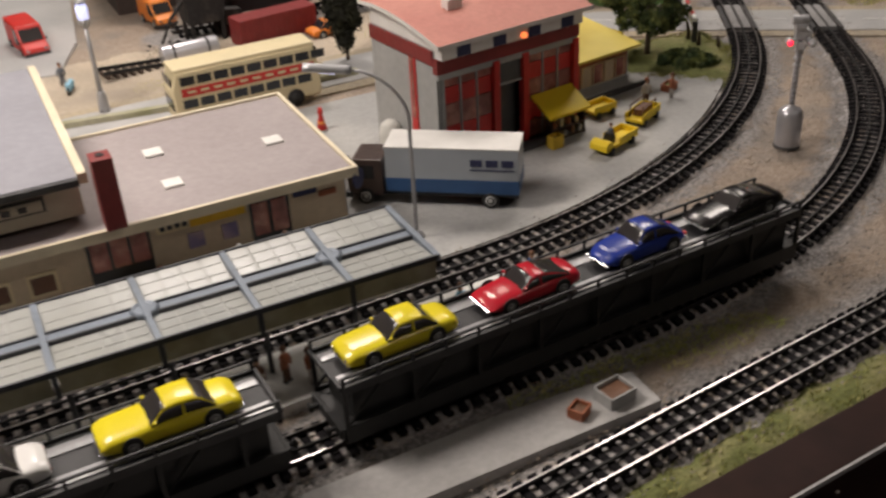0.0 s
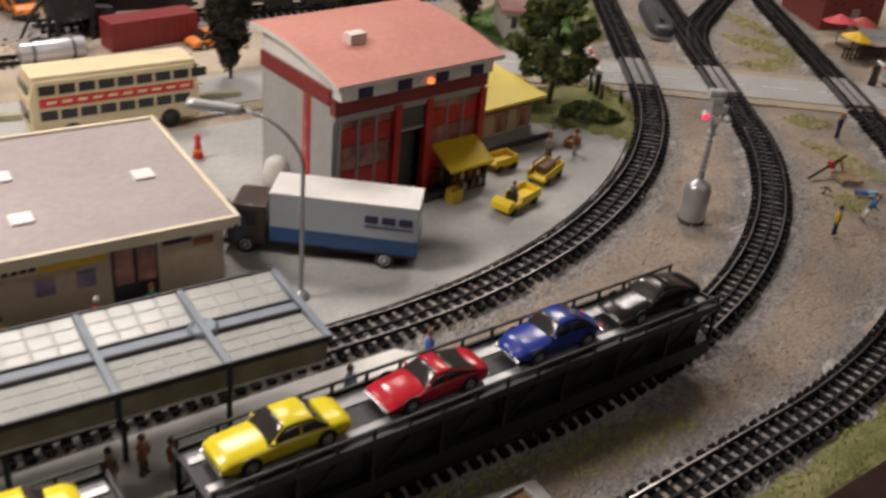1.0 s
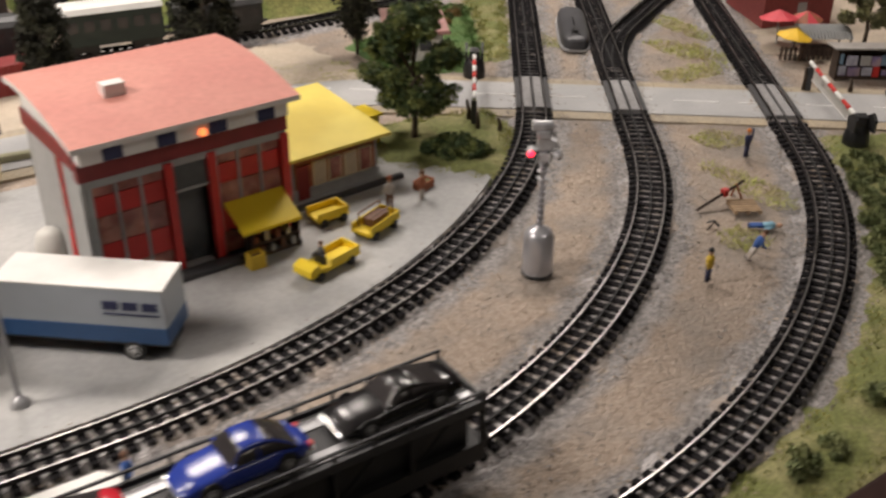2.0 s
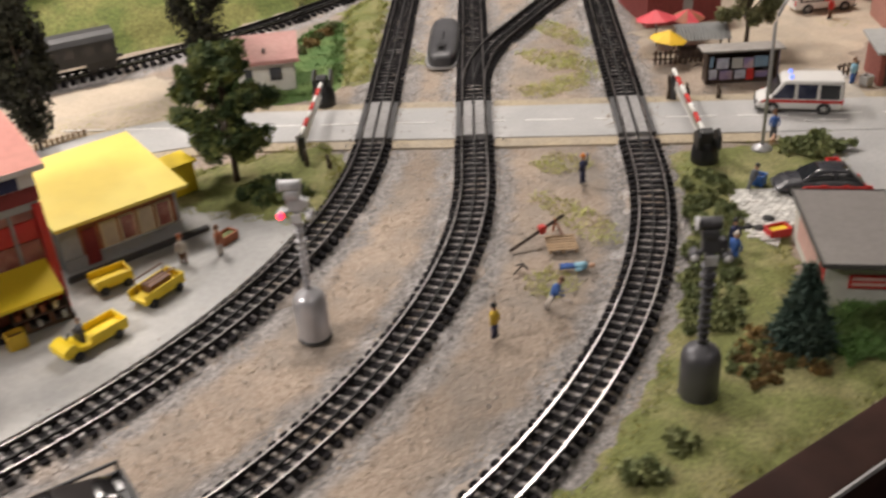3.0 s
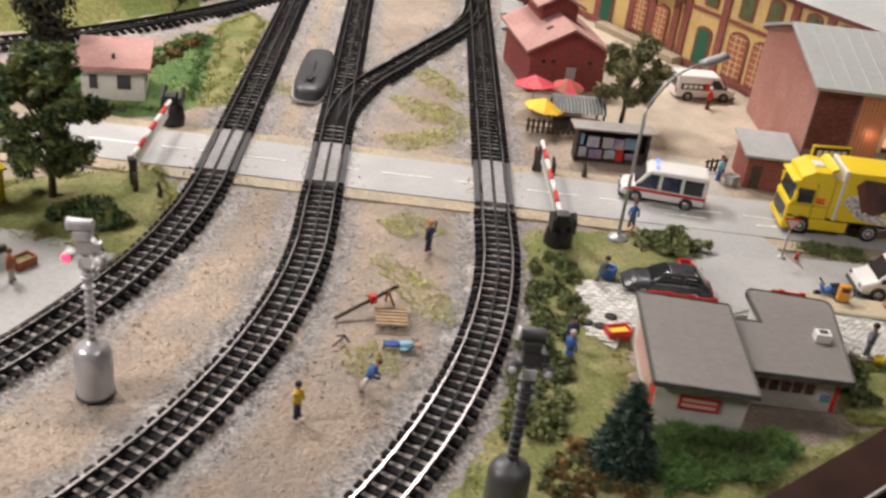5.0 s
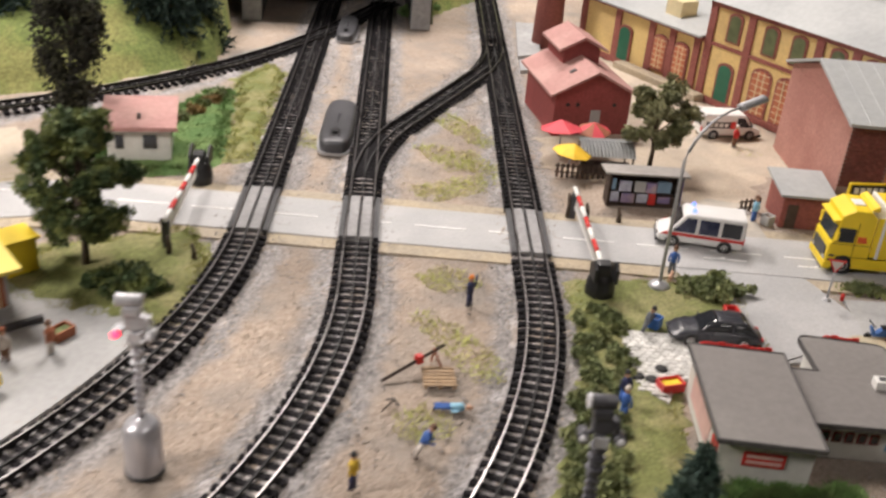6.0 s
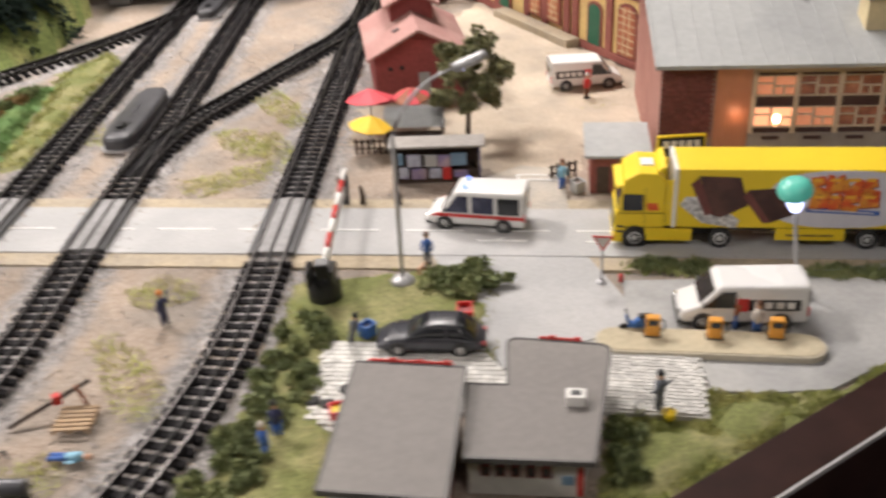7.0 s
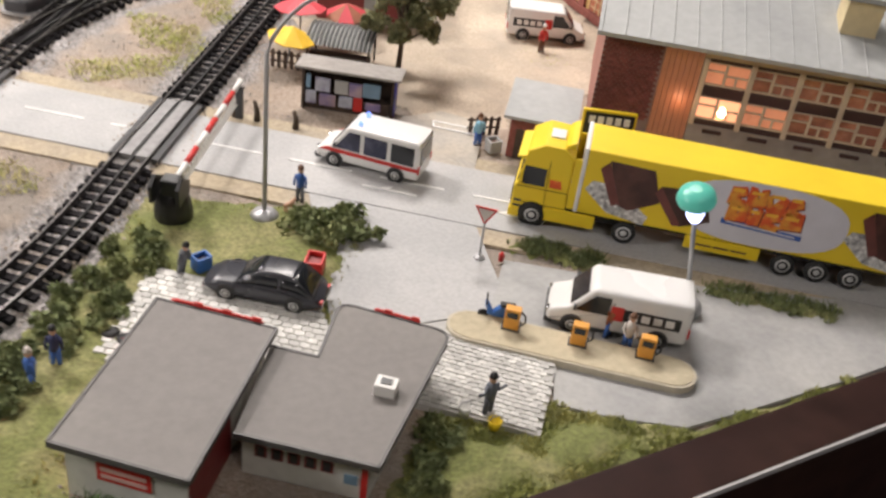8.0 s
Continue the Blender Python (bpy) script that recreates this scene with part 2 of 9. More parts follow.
ROOF_CLAY = mat("dull_red_roof", (0.40, 0.21, 0.19), 0.75, vary=0.12, scale=260, bump=0.2, second=(0.46, 0.27, 0.24), coarse=20)
BRICK = mat("red_brick", (0.17, 0.055, 0.048), 0.8, vary=0.2, scale=500, bump=0.3, second=(0.21, 0.07, 0.058), coarse=30, spread=0.25)
BRICK_WALL = mat("brick_wall_red", (0.25, 0.08, 0.065), 0.85, vary=0.25, scale=420, bump=0.3, second=(0.30, 0.105, 0.085), coarse=22)
MORTAR = mat("mortar", (0.24, 0.17, 0.15), 0.9, vary=0.15)
YELLOW_BRICK = mat("yellow_brick_wall", (0.72, 0.53, 0.22), 0.8, vary=0.12, scale=420, bump=0.2, second=(0.64, 0.46, 0.20), coarse=22)
GREEN_DOOR = mat("green_door", (0.02, 0.12, 0.07), 0.5, vary=0.1)
COBBLE = mat("light_cobble", (0.56, 0.55, 0.52), 0.7, vary=0.15, scale=300, bump=0.2, spread=0.2)
KERB = mat("kerb_stone", (0.50, 0.45, 0.35), 0.75, vary=0.12, scale=200, bump=0.15)
CHOC = mat("chocolate_print", (0.055, 0.020, 0.015), 0.4, vary=0.3, scale=90, second=(0.10, 0.04, 0.03), coarse=60)
PRINT_WHITE = mat("white_print", (0.66, 0.64, 0.68), 0.4, vary=0.05)
PRINT_RED = mat("red_print", (0.70, 0.10, 0.02), 0.4, vary=0.15, second=(0.80, 0.35, 0.04), coarse=140)
PRINT_BLUE = mat("blue_print", (0.05, 0.12, 0.40), 0.4, vary=0.1)
POSTER = mat("poster_print", (0.20, 0.16, 0.30), 0.4, vary=0.3, scale=90, second=(0.40, 0.30, 0.32), coarse=60)
GLASS_ROOF = mat("milky_roof_glass", (0.50, 0.515, 0.50), 0.28, vary=0.08, scale=60, bump=0.05, second=(0.46, 0.47, 0.44), coarse=20)
CANOPY_STEEL = mat("blue_grey_steel", (0.17, 0.20, 0.24), 0.45, 0.2, vary=0.12)
# opaque pane; light from inside is put in as faint emission
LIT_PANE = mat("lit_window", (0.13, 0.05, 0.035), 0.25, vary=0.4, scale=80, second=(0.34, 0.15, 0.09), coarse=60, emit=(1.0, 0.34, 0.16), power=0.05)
LAMP_RED = mat("red_signal_light", (0.9, 0.03, 0.04), 0.3, emit=(1.0, 0.015, 0.04), power=8)
LAMP_GLOW = mat("window_bulb", (1, 0.8, 0.6), 0.3, emit=(1.0, 0.62, 0.36), power=14)
LAMP_ORANGE = mat("orange_light", (1, 0.3, 0.1), 0.3, emit=(1.0, 0.22, 0.06), power=3)
LAMP_BLUE = mat("blue_white_light", (0.7, 0.75, 1), 0.3, emit=(0.55, 0.6, 1.0), power=2.5)
TEAL = mat("teal_lamp_shade", (0.10, 0.46, 0.36), 0.3, vary=0.1, emit=(0.10, 0.5, 0.40), power=0.22)
LAMP_DIFFUSER = mat("lamp_diffuser", (0.8, 0.8, 0.78), 0.5, emit=(1.0, 0.92, 0.83), power=4.0)
STONEWORK = mat("portal_stone", (0.30, 0.30, 0.30), 0.85, vary=0.2, scale=200, bump=0.4)
HILL = mat("hill_turf", (0.13, 0.165, 0.04), 0.95, vary=0.4, scale=300, bump=0.7, second=(0.22, 0.22, 0.07), coarse=22)
ROOM_WALL = mat("room_wall", (0.42, 0.40, 0.37), 0.9, vary=0.05, scale=20, bump=0.05)
ROOM_FLOOR = mat("dark_carpet", (0.075, 0.065, 0.085), 0.95, vary=0.3, scale=300, bump=0.3)
PALLET_WOOD = mat("pale_timber", (0.36, 0.25, 0.15), 0.8, vary=0.25, scale=200, bump=0.2, spread=0.2)
DARK_TIMBER = mat("dark_timber", (0.06, 0.04, 0.03), 0.8, vary=0.3, scale=200, bump=0.2, spread=0.3)

GLASS_SHEET = mat("pale_roof_joint", (0.44, 0.45, 0.43), 0.45, vary=0.06, scale=60, bump=0.03)
ROOF_YELLOW = mat("lemon_yellow_roof", (0.82, 0.66, 0.13), 0.55, vary=0.05, scale=60, bump=0.03, second=(0.78, 0.60, 0.10), coarse=14)
# dark window glass with the beacon's blue light put into its colour
BEACON_LIT_WINDOW = mat("beacon_lit_window", (0.022, 0.026, 0.06), 0.12, vary=0.2, scale=200, bump=0.0, second=(0.06, 0.065, 0.11), coarse=120)
BLUE_PRINT_PANEL = mat("blue_magazine_panel", (0.03, 0.03, 0.40), 0.4, vary=0.2, scale=200, second=(0.10, 0.12, 0.30), coarse=150)
for m_ in (GLASS_ROOF, GLASS_SHEET):
    m_.node_tree.nodes["Principled BSDF"].inputs["Alpha"].default_value = 0.62


# ---- building tools ----
def part(name, bm, material, parent=None, label="", m=None, smooth=False):
    me = bpy.data.meshes.new(name)
    if smooth:
        for f in bm.faces:
            f.smooth = True
    bm.to_mesh(me)
    bm.free()
    for mm in material if isinstance(material, (list, tuple)) else [material]:
        me.materials.append(mm)
    ob = new(name, me)
    if parent:
        ob.parent = parent
    if m:
        ob.matrix_basis = m
    if label:
        tagged(ob, label)
    return ob


def shared(name, mesh, parent, m):
    ob = new(name, mesh)
    ob.parent = parent
    ob.matrix_basis = m
    return ob


def thing(name, m, label, category, group="", kind=""):
    return tagged_at(new(name), m, label, category, group, kind)


def tagged_at(ob, m, label, category, group="", kind=""):
    ob.matrix_basis = m
    if ob.data is None:
        ob.empty_display_size = 0.01
    return tagged(ob, label, category, group, kind)


def mesh_from(name, verts, faces, material, parent=None):
    me = bpy.data.meshes.new(name)
    me.from_pydata(verts, [], faces)
    me.materials.append(material)
    ob = new(name, me)
    if parent:
        ob.parent = parent
    return ob


def box(bm, x0, y0, z0, x1, y1, z1, bevel=0.0, mi=0):
    r = bmesh.ops.create_cube(bm, size=1)
    vs = r["verts"]
    for v in vs:
        v.co = Vector(((x0 + x1) / 2 + v.co.x * (x1 - x0), (y0 + y1) / 2 + v.co.y * (y1 - y0), (z0 + z1) / 2 + v.co.z * (z1 - z0)))
    fs = {f for v in vs for f in v.link_faces}
    for f in fs:
        f.material_index = mi
    if bevel:
        es = {e for v in vs for e in v.link_edges}
        bmesh.ops.bevel(bm, geom=list(es), offset=bevel, segments=2, affect="EDGES", profile=0.7)
    return bm


def bx(*a, **k):
    return box(bmesh.new(), *a, **k)


def prism(bm, pts, z0, z1, mi=0):
    """Upright prism over a plan outline."""
    lo = [bm.verts.new((x, y, z0)) for x, y in pts]
    hi = [bm.verts.new((x, y, z1)) for x, y in pts]
    n = len(pts)
    fs = [bm.faces.new(lo[::-1]), bm.faces.new(hi)]
    fs += [bm.faces.new((lo[i], lo[(i + 1) % n], hi[(i + 1) % n], hi[i])) for i in range(n)]
    for f in fs:
        f.material_index = mi
    bmesh.ops.recalc_face_normals(bm, faces=fs)
    return bm


def side_prism(bm, pts, y0, y1, mi=0):
    """Prism over an outline in x and z, from y0 to y1."""
    a = [bm.verts.new((x, y0, z)) for x, z in pts]
    b = [bm.verts.new((x, y1, z)) for x, z in pts]
    n = len(pts)
    fs = [bm.faces.new(a), bm.faces.new(b[::-1])]
    fs += [bm.faces.new((a[(i + 1) % n], a[i], b[i], b[(i + 1) % n])) for i in range(n)]
    for f in fs:
        f.material_index = mi
    bmesh.ops.recalc_face_normals(bm, faces=fs)
    return bm


def lathe(bm, profile, seg=16, x=0, y=0, mi=0):
    rings = []
    for r, z in profile:
        rings.append([bm.verts.new((x + r * math.cos(2 * math.pi * k / seg), y + r * math.sin(2 * math.pi * k / seg), z)) for k in range(seg)])
    fs = []
    for a, b in zip(rings, rings[1:]):
        fs += [bm.faces.new((a[k], a[(k + 1) % seg], b[(k + 1) % seg], b[k])) for k in range(seg)]
    fs += [bm.faces.new(rings[0][::-1]), bm.faces.new(rings[-1])]
    for f in fs:
        f.material_index = mi
        f.smooth = True
    fs[-1].smooth = fs[-2].smooth = False
    return bm


def tube(bm, pts, r, seg=6, mi=0, r2=None):
    pts = [Vector(p) for p in pts]
    rings = []
    for i, p in enumerate(pts):
        d = (pts[min(i + 1, len(pts) - 1)] - pts[max(i - 1, 0)]).normalized()
        u = d.orthogonal().normalized()
        if abs(d.z) < 0.95:
            u = d.cross(Vector((0, 0, 1))).normalized()
        v = d.cross(u)
        rr = r + ((r2 if r2 is not None else r) - r) * i / (len(pts) - 1)
        rings.append([bm.verts.new(p + u * rr * math.cos(2 * math.pi * k / seg) + v * rr * math.sin(2 * math.pi * k / seg)) for k in range(seg)])
    fs = []
    for a, b in zip(rings, rings[1:]):
        fs += [bm.faces.new((a[k], a[(k + 1) % seg], b[(k + 1) % seg], b[k])) for k in range(seg)]
    fs += [bm.faces.new(rings[0][::-1]), bm.faces.new(rings[-1])]
    for f in fs:
        f.material_index = mi
        f.smooth = seg > 5
    bmesh.ops.recalc_face_normals(bm, faces=fs)
    return bm


def rounded_plan(a, b, power=4.0, n=40):
    out = []
    for k in range(n):
        c, q = math.cos(2 * math.pi * k / n), math.sin(2 * math.pi * k / n)
        out.append((a * math.copysign(abs(c) ** (2 / power), c), b * math.copysign(abs(q) ** (2 / power), q)))
    return out


def inside(px, py, poly):
    r = np.zeros(px.shape, bool)
    d = np.full(px.shape, 9.0)
    n = len(poly)
    for i in range(n):
        (x0, y0), (x1, y1) = poly[i], poly[(i + 1) % n]
        if y0 != y1:
            r ^= ((y0 > py) != (y1 > py)) & (px < (x1 - x0) * (py - y0) / (y1 - y0) + x0)
        t = np.clip(((px - x0) * (x1 - x0) + (py - y0) * (y1 - y0)) / ((x1 - x0) ** 2 + (y1 - y0) ** 2), 0, 1)
        d = np.minimum(d, np.hypot(px - x0 - t * (x1 - x0), py - y0 - t * (y1 - y0)))
    return np.where(r, d, -d)


def wobble(x, y, f, amp, seed=0.0):
    return amp * (np.sin(f * x + seed) * np.cos(f * 1.3 * y + 2 * seed) + 0.6 * np.sin(f * 2.3 * y + seed) * np.cos(f * 1.9 * x - seed) + 0.35 * np.sin(f * 5.1 * (x + y)) * np.sin(f * 4.3 * (x - y) + seed))


def patch(name, poly, height, material, label, category, step=0.0035, edge=0.012, rough=0.004, base=0.0, kind="structure", seed=1.0):
    """A low mound over a plan outline with a wandering edge, that dips under the ground at its rim."""
    xs = [p[0] for p in poly]
    ys = [p[1] for p in poly]
    gx, gy = np.meshgrid(np.arange(min(xs) - 0.01, max(xs) + 0.012, step), np.arange(min(ys) - 0.01, max(ys) + 0.012, step), indexing="ij")
    d = inside(gx, gy, poly) + wobble(gx, gy, 160, rough, seed)
    z = base + height * np.clip(d / edge, -0.7, 1) + np.where(d > 0, np.abs(wobble(gx, gy, 420, 0.0006, seed)), 0)
    keep = d > -edge * 0.6
    idx = -np.ones(gx.shape, int)
    idx[keep] = np.arange(keep.sum())
    verts = np.stack([gx[keep], gy[keep], z[keep]], 1).tolist()
    q = keep[:-1, :-1] & keep[1:, :-1] & keep[1:, 1:] & keep[:-1, 1:]
    a, b = np.nonzero(q)
    faces = np.stack([idx[a, b], idx[a + 1, b], idx[a + 1, b + 1], idx[a, b + 1]], 1).tolist()
    ob = mesh_from(name, verts, faces, material)
    for p in ob.data.polygons:
        p.use_smooth = True
    return tagged(ob, label, category, kind=kind)


def scatter_blades(name, poly, count, height, material, label, base=0.002, width=0.0005, seed=1, kind="stuff", margin=0.0, lean=0.5):
    rng = np.random.default_rng(seed)
    xs = [p[0] for p in poly]
    ys = [p[1] for p in poly]
    n = count * 3
    x, y = rng.uniform(min(xs), max(xs), n), rng.uniform(min(ys), max(ys), n)
    ok = inside(x, y, poly) + wobble(x, y, 160, 0.004, seed) > margin
    x, y = x[ok][:count], y[ok][:count]
    n = len(x)
    a = rng.uniform(0, 6.283, n)
    h = height * rng.uniform(0.4, 1.3, n)
    lx, ly = rng.normal(0, lean, n) * h, rng.normal(0, lean, n) * h
    w = width * rng.uniform(0.6, 1.5, n)
    c, s = np.cos(a) * w, np.sin(a) * w
    v = np.empty((n, 3, 3))
    v[:, 0] = np.stack([x - c, y - s, np.full(n, base - 0.001)], 1)
    v[:, 1] = np.stack([x + c, y + s, np.full(n, base - 0.001)], 1)
    v[:, 2] = np.stack([x + lx, y + ly, base + h], 1)
    ob = mesh_from(name, v.reshape(-1, 3).tolist(), np.arange(3 * n).reshape(-1, 3).tolist(), material)
    return tagged(ob, label, "grass", kind=kind)


OCTA = np.array([(1, 0, 0), (-1, 0, 0), (0, 1, 0), (0, -1, 0), (0, 0, 1), (0, 0, -0.6)], float)
OCTA_F = np.array([(0, 2, 4), (2, 1, 4), (1, 3, 4), (3, 0, 4), (2, 0, 5), (1, 2, 5), (3, 1, 5), (0, 3, 5)])


def pebbles(name, x, y, z, size, material, label, category, seed=1):
    rng = np.random.default_rng(seed)
    n = len(x)
    v = OCTA[None] * (size * rng.uniform(0.5, 1.4, (n, 1, 1))) * rng.uniform(0.6, 1.2, (n, 1, 3)) + rng.normal(0, size * 0.2, (n, 6, 3))
    a = rng.uniform(0, 6.28, n)
    c, s = np.cos(a)[:, None], np.sin(a)[:, None]
    vx = v[:, :, 0] * c - v[:, :, 1] * s + np.asarray(x)[:, None]
    vy = v[:, :, 0] * s + v[:, :, 1] * c + np.asarray(y)[:, None]
    vz = v[:, :, 2] * 0.8 + np.asarray(z)[:, None]
    f = OCTA_F[None] + (np.arange(n) * 6)[:, None, None]
    ob = mesh_from(name, np.stack([vx, vy, vz], 2).reshape(-1, 3).tolist(), f.reshape(-1, 3).tolist(), material)
    return tagged(ob, label, category, kind="stuff")


# ---- room ----
tagged(part("room_floor", bx(-3, -2.5, -1.02, 4, 4.5, -0.95), ROOM_FLOOR), "dark carpeted floor of the exhibition room", "floor", kind="structure")
tagged(part("ceiling", bx(-3, -2.5, 1.7, 4, 4.5, 1.78), ROOM_WALL), "plain pale ceiling of the exhibition room", "ceiling", kind="structure")
for nm, b in (("wall_south", (-3, -2.6, -0.95, 4, -2.5, 1.7)), ("wall_north", (-3, 4.5, -0.95, 4, 4.6, 1.7)), ("wall_west", (-3.1, -2.5, -0.95, -3, 4.5, 1.7)), ("wall_east", (4, -2.5, -0.95, 4.1, 4.5, 1.7))):
    tagged(part(nm, bx(*b), ROOM_WALL), "plain painted wall of the exhibition room", "wall", kind="structure")

# ---- unseen lamp fixtures added over the layout ----
for lx, ly, lz, sx, sy, watts in LAMPS:
    cl = thing("added_lamp", pose(lx, ly, lz), "unseen hanging white lamp with a flat diffuser, added to light the layout", "ceiling lamp", "room lamps")
    part("housing", bx(-sx / 2 - 0.02, -sy / 2 - 0.02, 0.004, sx / 2 + 0.02, sy / 2 + 0.02, 0.04), WHITE, cl)
    for k in (-1, 1):
        part("suspension_rod", bx(k * sx * 0.3 - 0.004, -0.004, 0.04, k * sx * 0.3 + 0.004, 0.004, 1.7 - lz), DARK, cl)
    part("diffuser", bx(-sx / 2, -sy / 2, -0.002, sx / 2, sy / 2, 0.003), LAMP_DIFFUSER, cl)

# ---- table border ----
EDGE = pose(0.279, 0.2460, 0, 0, 0, 4.19)
rim = tagged(part("table_border", bx(-1.1, -0.0255, -0.10, 2.4, 0.0, 0.004, bevel=0.0015), WOOD, m=EDGE), "dark brown wooden border board along the layout edge", "border", kind="structure")
tagged(part("edge_trim", bx(-1.1, -0.0268, 0.0022, 2.4, -0.0257, 0.0050), TRIM_WHITE, m=EDGE), "thin white edging strip on the wooden border", "trim", kind="structure")
tagged(part("table_skirt", bx(-1.1, -0.022, -0.94, 2.4, -0.002, -0.101), BLACK, m=EDGE), "black cloth skirt under the layout table", "skirt", kind="structure")

tagged(part("table_board", bx(-0.75, 0.36, -0.06, 2.45, 1.9, -0.012), WOOD), "board under the model landscape", "board", kind="structure")


# ---- tracks ----
def run(x, y, heading, pieces, step=0.0034):
    """Centre line as rows of x, y, heading. pieces: ("s", length) or ("a", radius, degrees), positive to the left."""
    out = [(x, y, heading)]
    for p in pieces:
        if p[0] == "s":
            n = max(1, round(p[1] / step))
            for k in range(n):
                x, y = x + math.cos(heading) * p[1] / n, y + math.sin(heading) * p[1] / n
                out.append((x, y, heading))
        else:
            a = radians(p[2])
            n = max(1, round(abs(a) * p[1] / step))
            for k in range(n):
                h2 = heading + a / n
                r = p[1] * (1 if a > 0 else -1)
                x, y = x + r * (math.sin(h2) - math.sin(heading)), y - r * (math.cos(h2) - math.cos(heading))
                heading = h2
                out.append((x, y, heading))
    return out


def sweep(bm, line, profile, mi=0):
    """A profile of (offset to the left, z) carried along a centre line."""
    rows = []
    for x, y, h in line:
        rows.append([bm.verts.new((x - math.sin(h) * o, y + math.cos(h) * o, z)) for o, z in profile])
    n = len(profile)
    for a, b in zip(rows, rows[1:]):
        for k in range(n):
            f = bm.faces.new((a[k], a[(k + 1) % n], b[(k + 1) % n], b[k]))
            f.material_index = mi
    bm.faces.new(rows[0][::-1])
    bm.faces.new(rows[-1])
    return bm


SLEEPER_BM = bmesh.new()
box(SLEEPER_BM, -0.0021, -0.0142, 0.0006, 0.0021, 0.0142, 0.0034, 0)
for sgn in (-1, 1):
    box(SLEEPER_BM, -0.0016, sgn * 0.0093 - 0.0020, 0.0034, 0.0016, sgn * 0.0093 + 0.0020, 0.0042, 0)
SLEEPER_MESH = bpy.data.meshes.new("sleeper")
SLEEPER_BM.to_mesh(SLEEPER_MESH)
SLEEPER_MESH.materials.append(SLEEPER)
SLEEPERS = []


def near_poly(x, y, poly):
    return float(inside(np.array([x]), np.array([y]), poly)[0]) > 0


def railway(line, label, skip=(), pitch=0.0080, z=0.0):
    t = thing("railway_track", pose(0, 0, z), label, "railway track", "tracks of the layout")
    for o in (-0.0088, 0.0088):
        w = 0.0005
        rb_ = sweep(bmesh.new(), line, [(o - 0.0009, 0.0040), (o - 0.0009, 0.0045), (o - w, 0.0048), (o - w, 0.0064), (o + w, 0.0064), (o + w, 0.0048), (o + 0.0009, 0.0045), (o + 0.0009, 0.0040)][::-1])
        for f in rb_.faces:
            f.material_index = 1 if min(v.co.z for v in f.verts) > 0.0063 else 0
        part("rail", rb_, [RAIL_SIDE, RAIL], t, "worn steel rail with a bright running top")
    part("centre_conductor", sweep(bmesh.new(), line, [(-0.0006, 0.0034), (-0.0006, 0.0050), (0.0006, 0.0050), (0.0006, 0.0034)][::-1]), RAIL_DARK, t, "dark centre conductor strip")
    n, d = 0, 0.0
    for (x0, y0, h0), (x1, y1, h1) in zip(line, line[1:]):
        d += math.hypot(x1 - x0, y1 - y0)
        if d >= pitch:
            d -= pitch
            if not any(near_poly(x1, y1, s) for s in skip):
                SLEEPERS.append((t, x1 - math.cos(h1) * d, y1 - math.sin(h1) * d, h1))
                n += 1
    return t


def ballast(line, label, half=0.021, h=0.0022, seed=1):
    rng = np.random.default_rng(seed)
    cols = [-1.45, -1.1, -0.8, -0.4, 0, 0.4, 0.8, 1.1, 1.45]
    prof = [-0.9, 0.15, 0.75, 1, 1, 1, 0.75, 0.15, -0.9]
    vs, fs = [], []
    s = 0
    for i, (x, y, hd) in enumerate(line):
        s += 0.0034
        wl = 1 + 0.22 * math.sin(s * 90 + seed) + 0.18 * math.sin(s * 231 + 2 * seed)
        wr = 1 + 0.22 * math.sin(s * 77 + 3 * seed) + 0.18 * math.sin(s * 203 + seed)
        for c, p in zip(cols, prof):
            o = c * half * (wl if c > 0 else wr)
            vs.append((x - math.sin(hd) * o, y + math.cos(hd) * o, p * h + rng.normal(0, 0.0002)))
        if i:
            a = (i - 1) * 9
            fs += [(a + k, a + 9 + k, a + 10 + k, a + 1 + k) for k in range(8)]
    ob = mesh_from("ballast_bed", vs, fs, BALLAST)
    return tagged(ob, label, "ballast", kind="structure")


def spread_stones(line, count, seed):
    rng = np.random.default_rng(seed)
    k = rng.integers(0, len(line), count)
    L = np.array(line)[k]
    o = rng.normal(0, 0.019, count)
    x, y = L[:, 0] - np.sin(L[:, 2]) * o + rng.normal(0, 0.003, count), L[:, 1] + np.cos(L[:, 2]) * o + rng.normal(0, 0.003, count)
    z = 0.0024 - np.clip(np.abs(o) - 0.014, 0, 0.02) * 0.14
    return x, y, z


ROAD_A = radians(-35.0)
RD = Vector((math.cos(ROAD_A), math.sin(ROAD_A)))
RN = Vector((-RD.y, RD.x))
RC = Vector((0.775, 0.664))


def road_xy(s, o):
    p = RC + RD * s + RN * o
    return (p.x, p.y)


CROSSING = [road_xy(-0.5, -0.034), road_xy(0.5, -0.034), road_xy(0.5, 0.036), road_xy(-0.5, 0.036)]
LINE1 = run(-0.3, 0.4264, 0.0469, [("s", 0.601), ("a", 0.4952, 54.85), ("s", 0.72)])
LINE2 = run(-0.3, 0.3389, 0.0312, [("s", 0.632), ("a", 0.4742, 56.7), ("s", 0.72)])
LINE3 = run(-0.3, 0.2171, 0.1069, [("s", 0.7513), ("a", 0.5115, 51.02), ("s", 0.95)])
LINE4 = run(0.808, 0.726, radians(57), [("a", 0.30, -24), ("s", 0.1625), ("a", 0.30, 24), ("s", 0.03)])
LINE5 = run(0.25, 0.9885, radians(-4), [("s", 0.249), ("a", 0.75, 40), ("s", 0.14)])
